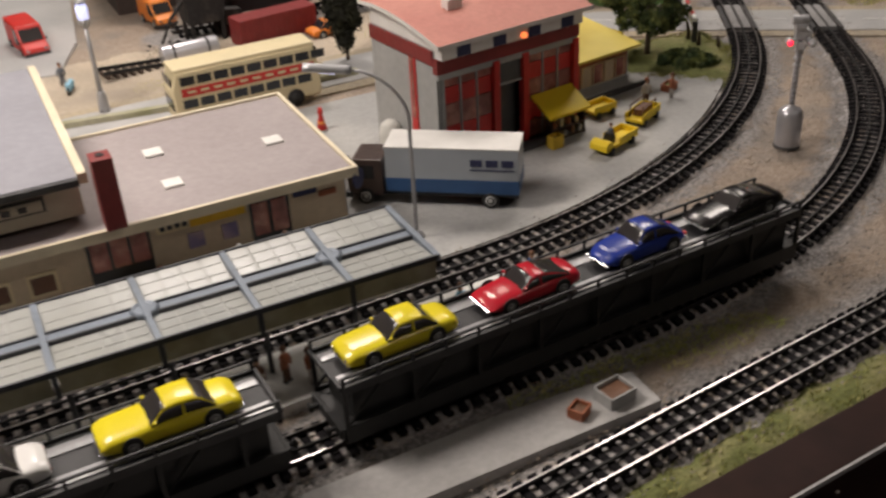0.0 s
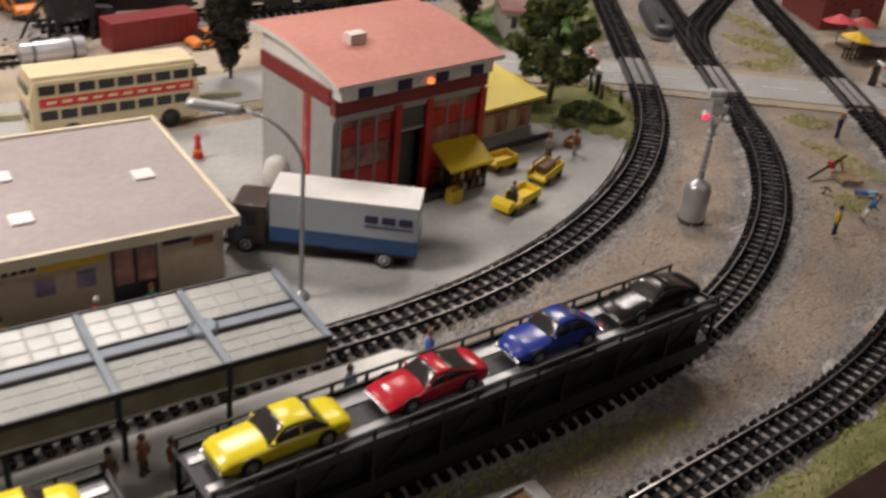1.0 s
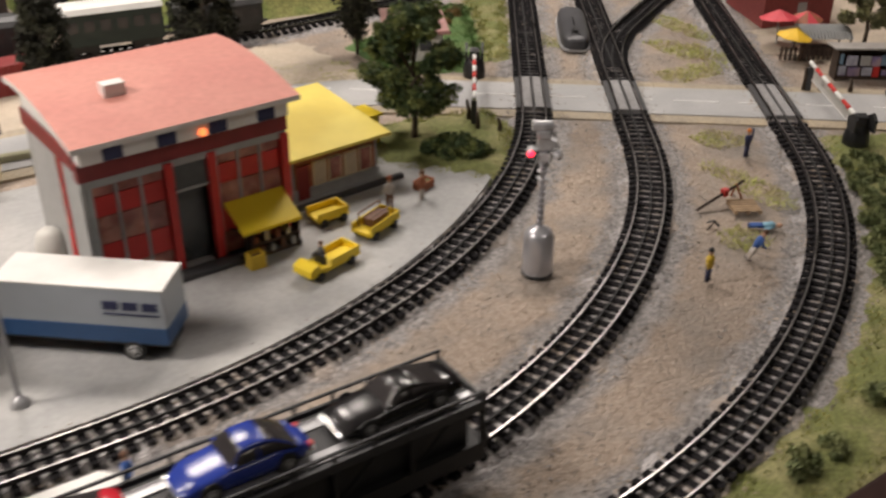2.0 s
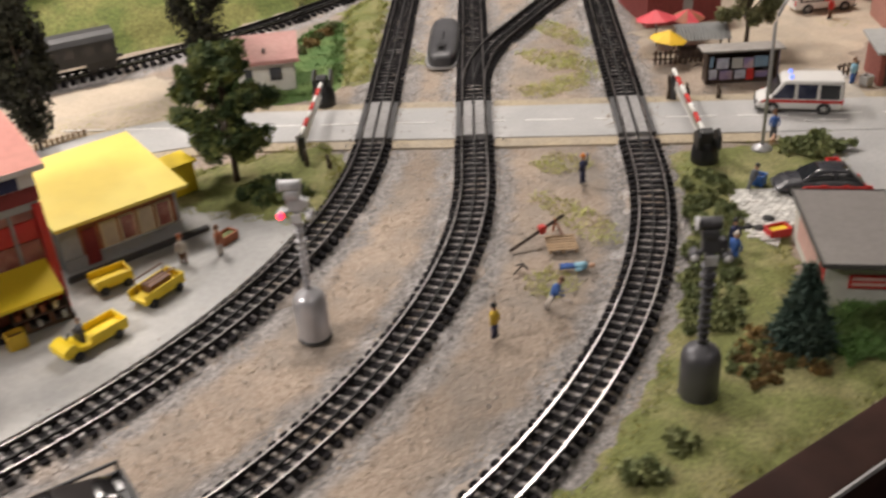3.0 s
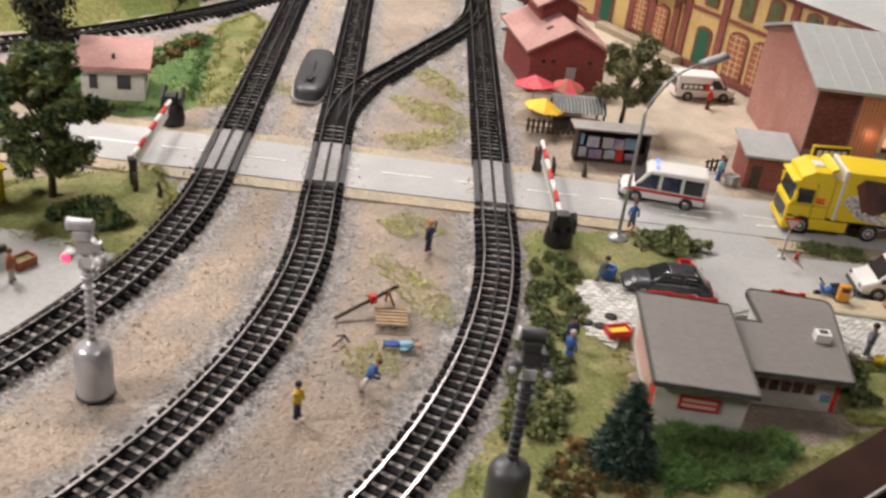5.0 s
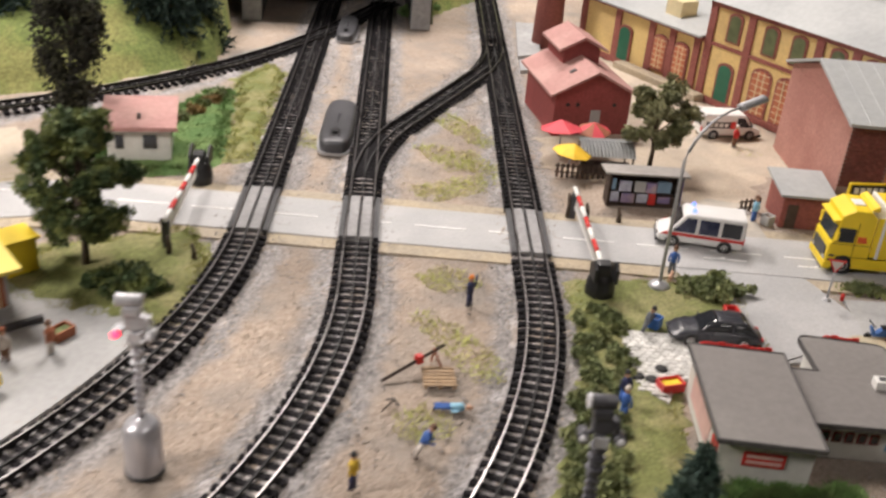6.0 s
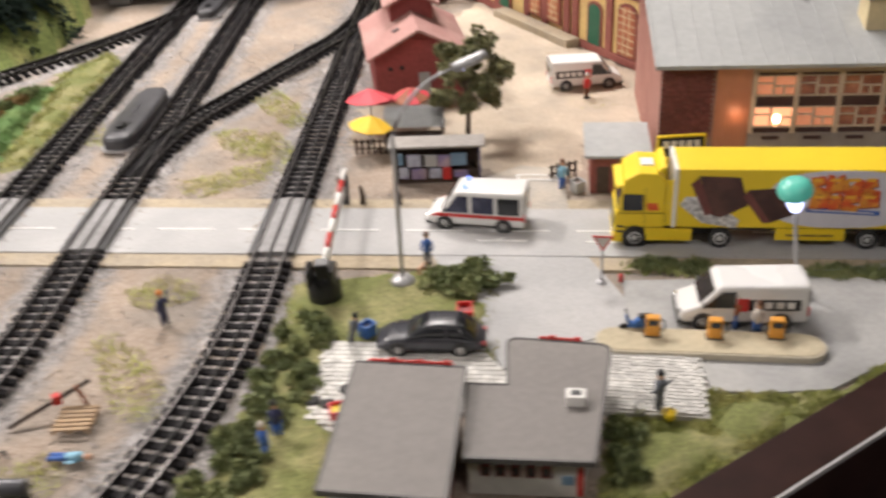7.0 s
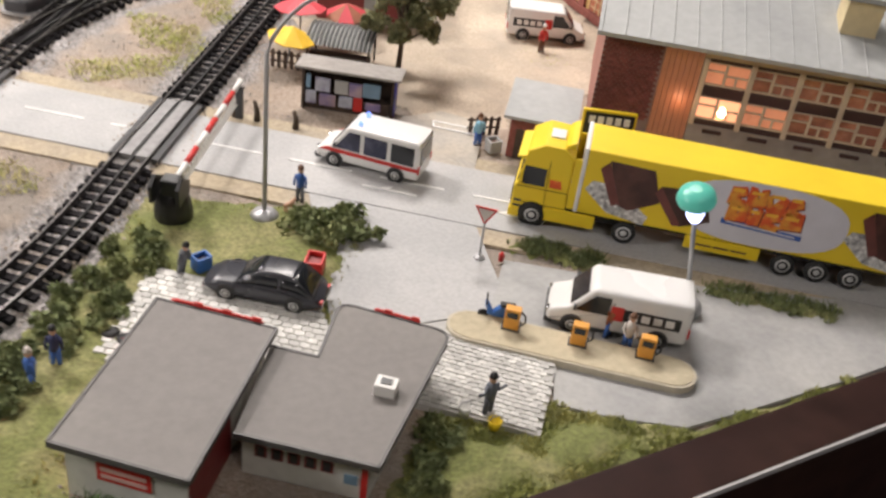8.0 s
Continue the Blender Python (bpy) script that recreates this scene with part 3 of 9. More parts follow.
for ln, lb in ((LINE1, "curved three-rail model track beside the concrete yard"), (LINE2, "curved three-rail model track carrying the car transporter"), (LINE3, "outer curved three-rail model track by the grass edge"), (LINE4, "branch track leaving through a turnout"), (LINE5, "far track with dark sleepers before the hill")):
    railway(ln, lb, skip=(CROSSING,))
for i, ln in enumerate((LINE1, LINE2, LINE3, LINE4, LINE5)):
    ballast(ln, "grey ballast bed under the railway track", seed=i + 1, half=0.0125, h=0.0023)
# ---- ground: sand and grey ballast worn into one another ----
gx, gy = np.meshgrid(np.arange(-0.75, 2.45, 0.006), np.arange(0.0, 1.9, 0.006), indexing="ij")
low = 0.246 + (gx - 0.279) * math.tan(radians(4.19)) + 0.002
gy = np.maximum(gy, low)
gz = wobble(gx, gy, 40, 0.0006, 0.3) - 0.0008
bed = np.full(gx.shape, 9.0)
for ln in (LINE1, LINE2, LINE3, LINE4, LINE5):
    for x, y, h in ln[::2]:
        a, b2 = int((x + 0.75) / 0.006), int(y / 0.006)
        sl = (slice(max(0, a - 12), a + 13), slice(max(0, b2 - 12), b2 + 13))
        bed[sl] = np.minimum(bed[sl], np.hypot(gx[sl] - x, gy[sl] - y))
bed = np.clip(1.0 - (bed - 0.017) / 0.022, 0, 1)
gi = np.arange(gx.size).reshape(gx.shape)
ground = mesh_from("ground", np.stack([gx, gy, gz], 2).reshape(-1, 3).tolist(), np.stack([gi[:-1, :-1], gi[1:, :-1], gi[1:, 1:], gi[:-1, 1:]], 2).reshape(-1, 4).tolist(), GROUND)
ground.data.attributes.new("bed", "FLOAT", "POINT").data.foreach_set("value", bed.reshape(-1))
tagged(ground, "sandy gravel ground with grey ballast along the tracks", "ground", kind="structure")
XS, YS, ZS = zip(*[spread_stones(ln[60:], c, i) for i, (ln, c) in enumerate(((LINE1, 7000), (LINE2, 8000), (LINE3, 9000), (LINE4, 2000)))])
pebbles("loose_ballast", np.concatenate(XS), np.concatenate(YS), np.concatenate(ZS), 0.0008, STONE, "loose grey ballast stones beside the tracks", "ballast")


# ---- road, yard, platforms ----
def slab(name, poly, z0, z1, material, label, category):
    return tagged(part(name, prism(bmesh.new(), poly, z0, z1), material), label, category, kind="structure")


def ribbon(line, half):
    return [(x - math.sin(h) * half, y + math.cos(h) * half) for x, y, h in line] + [(x + math.sin(h) * half, y - math.cos(h) * half) for x, y, h in line[::-1]]


road_line = run(*road_xy(0.545, 0.0), ROAD_A + math.pi, [("s", 0.715), ("a", 0.22, 36), ("s", 0.75)], step=0.01)
tagged(part("road_verge", prism(bmesh.new(), ribbon(road_line, 0.043), -0.004, 0.0010), SHOULDER), "sandy tan verge along the country road", "verge", kind="structure")
road = tagged(part("road", prism(bmesh.new(), ribbon(road_line, 0.029), -0.004, 0.0018), ROAD), "light grey two-lane road with white centre dashes", "road", kind="structure")
s = -0.33
while s < 0.50:
    part("lane_dash", prism(bmesh.new(), [road_xy(s, -0.0007), road_xy(s + 0.036, -0.0007), road_xy(s + 0.036, 0.0007), road_xy(s, 0.0007)], 0.0018, 0.0022), WHITE_LINE, road)
    s += 0.052
for s0, o in ((0.235, -0.012), (0.30, -0.013), (0.365, 0.013)):
    b = bmesh.new()
    prism(b, [road_xy(s0, o - 0.0006), road_xy(s0 + 0.03, o - 0.0006), road_xy(s0 + 0.03, o + 0.0006), road_xy(s0, o + 0.0006)], 0.0018, 0.0022)
    prism(b, [road_xy(s0 + 0.008, o), road_xy(s0 + 0.016, o + 0.004), road_xy(s0 + 0.014, o)], 0.0018, 0.0022)
    part("arrow_marking", b, WHITE_LINE, road)


def crossing_panels(line, nm):
    t = thing("crossing_deck", pose(0, 0, 0), "grey plank decking between the rails at the level crossing", "crossing deck", "crossing decks")
    seg = [p for p in line if near_poly(p[0], p[1], CROSSING)]
    for a, b2 in ((-0.0078, -0.0012), (0.0012, 0.0078)):
        part("deck_plank", sweep(bmesh.new(), seg, [(a, 0.0008), (a, 0.0056), (b2, 0.0056), (b2, 0.0008)][::-1]), CONCRETE_DARK, t)
    for a, b2 in ((-0.0135, -0.0100), (0.0100, 0.0135)):
        part("deck_edge", sweep(bmesh.new(), seg, [(a, 0.0008), (a, 0.0050), (b2, 0.0050), (b2, 0.0008)][::-1]), DARK, t)


DRIVE = mat("worn_driveway", (0.40, 0.37, 0.33), 0.85, vary=0.14, scale=400, bump=0.25, second=(0.47, 0.42, 0.35), coarse=30)
KERB_GREEN = mat("mossy_kerb", (0.40, 0.38, 0.27), 0.85, vary=0.15, scale=200, bump=0.2, second=(0.30, 0.30, 0.17), coarse=25)
CONCRETE_DARK = mat("dark_deck_plank", (0.24, 0.235, 0.235), 0.6, vary=0.2, scale=200, bump=0.2)
for ln in (LINE1, LINE2, LINE3):
    crossing_panels(ln, "")

off1 = [(x - math.sin(h) * 0.0175, y + math.cos(h) * 0.0175) for x, y, h in LINE1 if x > -0.28 and y < 0.60]
slab("concrete_yard", off1[::6] + [(0.60, 0.625), (0.575, 0.655), (0.53, 0.70), (0.48, 0.735), (-0.28, 0.735)], -0.004, 0.0020, CONCRETE, "pale grey concrete yard before the fire station", "yard")
side = [road_xy(0.21, -0.028), road_xy(0.300, -0.028), (0.994, 0.420), (0.978, 0.4005), (0.905, 0.405)]
slab("side_road", side, -0.004, 0.0014, ROAD, "short grey side road to the filling station", "road")
slab("forecourt", [(0.905, 0.404), (0.978, 0.3995), (1.005, 0.437), (1.045, 0.412), (1.225, 0.330), (1.200, 0.3175), (1.12, 0.3115), (1.06, 0.3090), (1.0255, 0.3085), (0.998, 0.3230), (0.978, 0.3380), (0.990, 0.3580), (0.95, 0.385)], -0.004, 0.0012, CONCRETE, "grey concrete filling station forecourt", "forecourt")
slab("driveway", [(0.985, 0.545), (1.026, 0.5165), (1.046, 0.548), (1.060, 0.572), (1.040, 0.592), (1.012, 0.590)], -0.004, 0.0016, DRIVE, "worn grey driveway from the road into the yard", "driveway")
MK = [(1.0295, 0.5805), (1.0523, 0.5643), (1.0488, 0.5570), (1.0265, 0.5738)]
for k in range(4):
    (ax_, ay_), (bx_, by_) = MK[k], MK[(k + 1) % 4]
    dl = math.hypot(bx_ - ax_, by_ - ay_)
    ex, ey = -(by_ - ay_) / dl * 0.0006, (bx_ - ax_) / dl * 0.0006
    part("box_marking", prism(bmesh.new(), [(ax_ - ex, ay_ - ey), (bx_ - ex, by_ - ey), (bx_ + ex, by_ + ey), (ax_ + ex, ay_ + ey)], 0.0017 + 0.0001 * k, 0.0020 + 0.0001 * k), WHITE_LINE, road)
slab("street_kerb", [(-0.28, 0.866), (0.1287, 0.8067), (0.2007, 0.7968), (0.36, 0.786), (0.36, 0.780), (0.2007, 0.7905), (0.1287, 0.8000), (-0.28, 0.859)], -0.002, 0.0062, KERB_GREEN, "low mossy kerb along the street", "kerb")
slab("loading_pad", [(1.208, 1.067), (1.228, 1.053), (1.153, 0.948), (1.123, 0.949)], -0.004, 0.0040, STONEWORK, "grey concrete pad beside the far track", "pad")
slab("loading_pad", [(1.119, 0.942), (1.146, 0.938), (1.123, 0.906), (1.096, 0.909)], -0.004, 0.0030, STONEWORK, "small grey concrete pad beside the far track", "pad")
slab("platform_slab", [(-0.28, 0.290), (0.308, 0.299), (0.309, 0.324), (0.24, 0.328), (-0.28, 0.312)], -0.004, 0.0045, PLATFORM, "low grey station platform between the tracks", "platform")
slab("platform_island", [(-0.28, 0.365), (0.295, 0.388), (0.335, 0.398), (0.300, 0.432), (-0.28, 0.405)], -0.004, 0.0060, WHITE, "pale station platform between two tracks", "platform")


# ---- vehicles ----
def lerp(a, b, t):
    return a + (b - a) * t


def quad_pane(bm, q, u0, u1, v0, v1, out, mi=0):
    """A thin pane on the quad q (four corners, counter-clockwise from outside), standing out by a little."""
    n = (q[1] - q[0]).cross(q[3] - q[0]).normalized()
    def at(u, v):
        return lerp(lerp(q[0], q[1], u), lerp(q[3], q[2], u), v)
    c = [at(u0, v0), at(u1, v0), at(u1, v1), at(u0, v1)]
    hi = [bm.verts.new(p + n * out) for p in c]
    lo = [bm.verts.new(p - n * 0.0004) for p in c]
    fs = [bm.faces.new(hi)] + [bm.faces.new((hi[(k + 1) % 4], hi[k], lo[k], lo[(k + 1) % 4])) for k in range(4)]
    for f in fs:
        f.material_index = mi


def rounded(bm, r, seg=2):
    bmesh.ops.bevel(bm, geom=list(bm.edges), offset=r, segments=seg, affect="EDGES", profile=0.6)
    return bm


def wheel_pair(t, x, w, r, rim=RIM):
    for sgn in (-1, 1):
        bm = lathe(bmesh.new(), [(r * 0.72, -0.0014), (r * 0.96, -0.0013), (r, -0.0006), (r, 0.0006), (r * 0.96, 0.0013), (r * 0.72, 0.0014)], 14)
        ty = part("wheel", bm, TYRE, t, m=pose(x, sgn * (w / 2 - 0.0012), r, -90 * sgn, 0, 0))
        part("rim", lathe(bmesh.new(), [(r * 0.66, 0.0008), (r * 0.62, 0.0016), (r * 0.30, 0.0012), (r * 0.22, 0.0019), (0.0002, 0.0019)], 12), rim, ty)


def grid_part(name, rows, pick, material, parent, out=0.0, label=""):
    """The faces of a grid of points that pick(i, j) names, as one mesh with its edge turned in by out."""
    bm = bmesh.new()
    used = {}
    def at(i, j):
        if (i, j) not in used:
            used[i, j] = bm.verts.new(rows[i][j])
        return used[i, j]
    for i in range(len(rows) - 1):
        for j in range(len(rows[0]) - 1):
            if pick(i, j):
                c = []
                for k in (at(i, j), at(i, j + 1), at(i + 1, j + 1), at(i + 1, j)):
                    if all((k.co - o.co).length > 1e-7 for o in c):
                        c.append(k)
                if len(c) > 2:
                    bm.faces.new(c)
    bmesh.ops.recalc_face_normals(bm, faces=list(bm.faces))
    if out:
        bmesh.ops.solidify(bm, geom=list(bm.faces), thickness=out)
    return part(name, bm, material, parent, label, smooth=True)


def smooth_curve(pts, x):
    """Height at x on a soft curve through pts."""
    for (x0, z0), (x1, z1) in zip(pts, pts[1:]):
        if x <= x1:
            f = min(1, max(0, (x - x0) / (x1 - x0)))
            return z0 + (z1 - z0) * (0.45 * f + 0.55 * f * f * (3 - 2 * f))
    return pts[-1][1]


def car(m, label, paint, L, W, deck, roof, glassm=WINDOW_DARK, group="", wr=0.0036, nose=0.09):
    """deck: bonnet, waist and boot heights over the half length; roof: rear foot, rear top, front top, front foot, height."""
    t = thing("car", m, label, "car", group)
    h = L / 2
    rows = []
    for k in range(33):
        u = -1 + 2 * k / 32
        e = abs(u)
        w = W / 2 * (1 - nose * e ** 7)
        zt = smooth_curve(deck, u)
        lo = 0.0022 + 0.0010 * e ** 6
        half = [(0.80, lo), (0.97, lo + 0.0006), (1.0, lo + (zt - lo) * 0.45), (0.985, lo + (zt - lo) * 0.72), (0.93, zt - 0.0008), (0.80, zt), (0.40, zt + 0.0004)]
        rows.append([Vector((u * h, -w * a, z)) for a, z in half] + [Vector((u * h, 0, zt + 0.0005))] + [Vector((u * h, w * a, z)) for a, z in half[::-1]])
    for e in (0, -1):
        c = sum(rows[e], Vector()) / len(rows[e])
        cap = [c + (p - c) * 0.86 + Vector(((-0.0007 if e == 0 else 0.0007), 0, 0)) for p in rows[e]]
        end = [c + Vector(((-0.0009 if e == 0 else 0.0009), 0, 0)) for p in rows[e]]
        rows = [end, cap] + rows if e == 0 else rows + [cap, end]
    body = grid_part("body", rows, lambda i, j: True, paint, t)
    r0, r1, f1, f0, zr = roof
    n = 28
    R = []
    for k in range(n + 1):
        u = r0 + (f0 - r0) * k / n
        zb = smooth_curve(deck, u) - 0.0006
        z = max(zb + 0.0001, smooth_curve([(r0, zb), (r1, zr - 0.0004), ((r1 + f1) / 2, zr), (f1, zr - 0.0003), (f0, zb)], u))
        g = (z - zb) / (zr - zb)
        wb, wt = W * 0.445, W * (0.445 - 0.095 * g)
        half = [(wb, zb), (lerp(wb, wt, 0.14), lerp(zb, z, 0.14)), (lerp(wb, wt, 0.80), lerp(zb, z, 0.80)), (lerp(wb, wt, 0.97) - 0.0002, lerp(zb, z, 0.95)), (wt * 0.86, z), (wt * 0.45, z + 0.0003 * g)]
        R.append([Vector((u * h, -y, q)) for y, q in half] + [Vector((u * h, 0, z + 0.0004 * g))] + [Vector((u * h, y, q)) for y, q in half[::-1]])
    def col(u):
        return round((u - r0) / (f0 - r0) * n)
    a, b, c, d = col(r0 * 0.88 + r1 * 0.12), col(r1), col(f1), col(f0 * 0.90 + f1 * 0.10)
    mid = col(lerp(r1, f1, 0.42))
    last = len(R[0]) - 2
    def kind(i, j):
        if j in (1, last - 1):
            side = "right" if j == 1 else "left"
            if a + 1 <= i < mid:
                return side + " rear"
            if mid + 1 <= i < d - 1:
                return side + " front"
        if 4 <= j <= last - 4 or j in (3, last - 3):
            if c <= i < d:
                return "screen"
            if a <= i < b:
                return "back"
        return "paint"
    cab = grid_part("cabin", R, lambda i, j: kind(i, j) == "paint", paint, t, 0.0003)
    for kd, nm in (("screen", "windscreen"), ("back", "rear_window"), ("left front", "side_window"), ("right front", "side_window"), ("left rear", "side_window"), ("right rear", "side_window")):
        grid_part(nm, R, lambda i, j: kind(i, j) == kd, glassm, cab, 0.0005)
    zt = smooth_curve(deck, 0.0)
    for x in (-0.58, 0.60):
        wheel_pair(t, x * h, W + 0.0004, wr)
        for sgn in (-1, 1):
            part("wheel_arch", lathe(bmesh.new(), [(wr * 1.22, -0.0003), (wr * 1.22, 0.0003)], 16), BLACK, body, m=pose(x * h, sgn * W * 0.4955, wr + 0.0003, 90, 0, 0))
    for sgn in (-1, 1):
        xb = sgn * (h + 0.0006)
        part("front_bumper" if sgn > 0 else "rear_bumper", rounded(bx(xb - 0.0007, -W * 0.43, 0.0030, xb + 0.0007, W * 0.43, 0.0041), 0.0003), CHROME, t)
        part("headlight", lathe(bmesh.new(), [(0.0013, 0), (0.0012, 0.0006), (0.0004, 0.0009)], 10), CHROME, t, m=pose(h + 0.0002, sgn * W * 0.31, smooth_curve(deck, 1.0) - 0.0016, 0, 90, 0))
        part("tail_light", bx(-h - 0.0009, sgn * W * 0.31 - 0.0012, 0.0050, -h + 0.0004, sgn * W * 0.31 + 0.0012, 0.0062), RED, t)
        part("door_mirror", rounded(bx(f0 * h * 0.62, sgn * W * 0.455 - 0.0009, zt + 0.0006, f0 * h * 0.62 + 0.0012, sgn * W * 0.455 + 0.0009, zt + 0.0018), 0.0003), paint, t)
    return t


NOTCH = [(-1, 0.0074), (-0.9, 0.0089), (-0.45, 0.0094), (0.25, 0.0094), (0.88, 0.0086), (1, 0.0072)]
WEDGE = [(-1, 0.0080), (-0.85, 0.0092), (-0.3, 0.0092), (0.3, 0.0086), (0.8, 0.0070), (1, 0.0050)]
ROUND = [(-1, 0.0060), (-0.85, 0.0084), (-0.4, 0.0098), (0.3, 0.0098), (0.8, 0.0084), (1, 0.0056)]


def saloon(m, label, paint, group="", glassm=WINDOW_DARK, L=0.052, W=0.0195):
    return car(m, label, paint, L, W, NOTCH, (-0.70, -0.40, 0.06, 0.36, 0.0153), glassm, group)


def fastback(m, label, paint, group="", glassm=WINDOW_DARK, L=0.052, W=0.0200, height=0.0140):
    return car(m, label, paint, L, W, WEDGE, (-0.92, -0.24, 0.04, 0.36, height), glassm, group)


def hatchback(m, label, paint, group="", glassm=WINDOW_DARK, L=0.052, W=0.0205):
    return car(m, label, paint, L, W, ROUND, (-0.96, -0.56, 0.06, 0.52, 0.0165), glassm, group, nose=0.22)


def beetle(m, label, paint, group=""):
    return car(m, label, paint, 0.050, 0.0198, ROUND, (-0.90, -0.34, 0.06, 0.34, 0.0162), WINDOW_CLEAR, group, nose=0.34)


def van(m, label, L, W, H, paint, high=False, stripe=None, sign=None, group="", beacon=False):
    t = thing("van", m, label, "van", group)
    h = L / 2
    body = [(-h, 0.0030), (h - 0.001, 0.0030), (h, 0.0045), (h - 0.0005, 0.0090), (h * 0.70, 0.0122), (h * 0.40, H - 0.0008), (-h + 0.001, H), (-h, H - 0.002)]
    part("body", rounded(side_prism(bmesh.new(), body, -W / 2, W / 2), 0.0024, 4), paint, t, smooth=True)
    part("bumper", rounded(bx(h - 0.003, -W * 0.49, 0.0026, h + 0.0006, W * 0.49, 0.0052), 0.0004), DARK, t)
    bm = bmesh.new()
    V = Vector
    fq = [V((h * 0.71, -W / 2, 0.0122)), V((h * 0.71, W / 2, 0.0122)), V((h * 0.41, W / 2, H - 0.0008)), V((h * 0.41, -W / 2, H - 0.0008))]
    quad_pane(bm, fq, 0.09, 0.91, 0.10, 0.80, 0.0004)
    part("windscreen", bm, WINDOW_CLEAR, t)
    for sgn in (-1, 1):
        y = sgn * W / 2
        def pane(nm, pts, mtl, out=0.0003):
            b = bmesh.new()
            side_prism(b, pts, y - 0.0003, y + sgn * out) if sgn > 0 else side_prism(b, pts, y - out, y + 0.0003)
            return part(nm, b, mtl, t)
        z0, z1 = 0.0118, H - 0.0035
        pane("door_window", [(h * 0.62, z0), (h * 0.14, z0), (h * 0.14, z1), (h * 0.36, z1)], BEACON_LIT_WINDOW if stripe else WINDOW_DARK)
        if stripe:
            pane("side_window", [(h * 0.06, z0), (-h * 0.38, z0), (-h * 0.38, z1), (h * 0.06, z1)], BEACON_LIT_WINDOW)
            pane("side_window", [(-h * 0.46, z0), (-h * 0.90, z0), (-h * 0.90, z1), (-h * 0.46, z1)], WINDOW_DARK)
            pane("red_stripe", [(h * 0.92, 0.0086), (-h * 0.985, 0.0086), (-h * 0.985, 0.0108), (h * 0.80, 0.0108)], stripe, 0.0002)
        if sign:
            pane("sign_board", [(-h * 0.02, 0.0104), (-h * 0.86, 0.0104), (-h * 0.86, 0.0164), (-h * 0.02, 0.0164)], BLACK, 0.0002)
            pane("red_emblem", [(h * 0.12, 0.0100), (-h * 0.06, 0.0100), (-h * 0.06, 0.0170), (h * 0.12, 0.0170)], RED, 0.0003)
            for k in range(4):
                x = -h * (0.14 + 0.17 * k)
                pane("sign_bar", [(x, 0.0117), (x - h * 0.12, 0.0117), (x - h * 0.12, 0.0152), (x, 0.0152)], WHITE, 0.0004)
        part("mirror", rounded(bx(h * 0.60, y + sgn * 0.0002, 0.0125, h * 0.64, y + sgn * 0.0022, 0.0150), 0.0003), DARK, t)
        part("headlight", rounded(bx(h - 0.0022, sgn * W * 0.36 - 0.0016, 0.0068, h + 0.0001, sgn * W * 0.36 + 0.0016, 0.0088), 0.0003), CHROME, t)
        part("tail_light", bx(-h - 0.0002, sgn * W * 0.45 - 0.0008, 0.0075, -h + 0.0006, sgn * W * 0.45 + 0.0008, 0.0120), RED, t)
        part("wheel_arch", lathe(bmesh.new(), [(0.0050, -0.0004), (0.0050, 0.0004)], 14), DARK, t, m=pose(h * 0.62, y, 0.0040, 90, 0, 0))
        part("wheel_arch", lathe(bmesh.new(), [(0.0050, -0.0004), (0.0050, 0.0004)], 14), DARK, t, m=pose(-h * 0.58, y, 0.0040, 90, 0, 0))
    b = bmesh.new()
    box(b, -h - 0.0003, -W * 0.40, 0.0120, -h + 0.0004, W * 0.40, H - 0.004)
    part("rear_window", b, WINDOW_DARK, t)
    for x in (h * 0.62, -h * 0.58):
        wheel_pair(t, x, W + 0.0016, 0.0040)
    if beacon:
        for sgn in (-1, 1):
            part("beacon", lathe(bmesh.new(), [(0.0014, 0), (0.0014, 0.0016), (0.0006, 0.0026)], 10), mat("blue_beacon", (0.10, 0.20, 0.9), 0.2, emit=(0.20, 0.30, 1.0), power=1.5), t, m=pose(h * 0.22, sgn * W * 0.26, H - 0.0006))
    return t


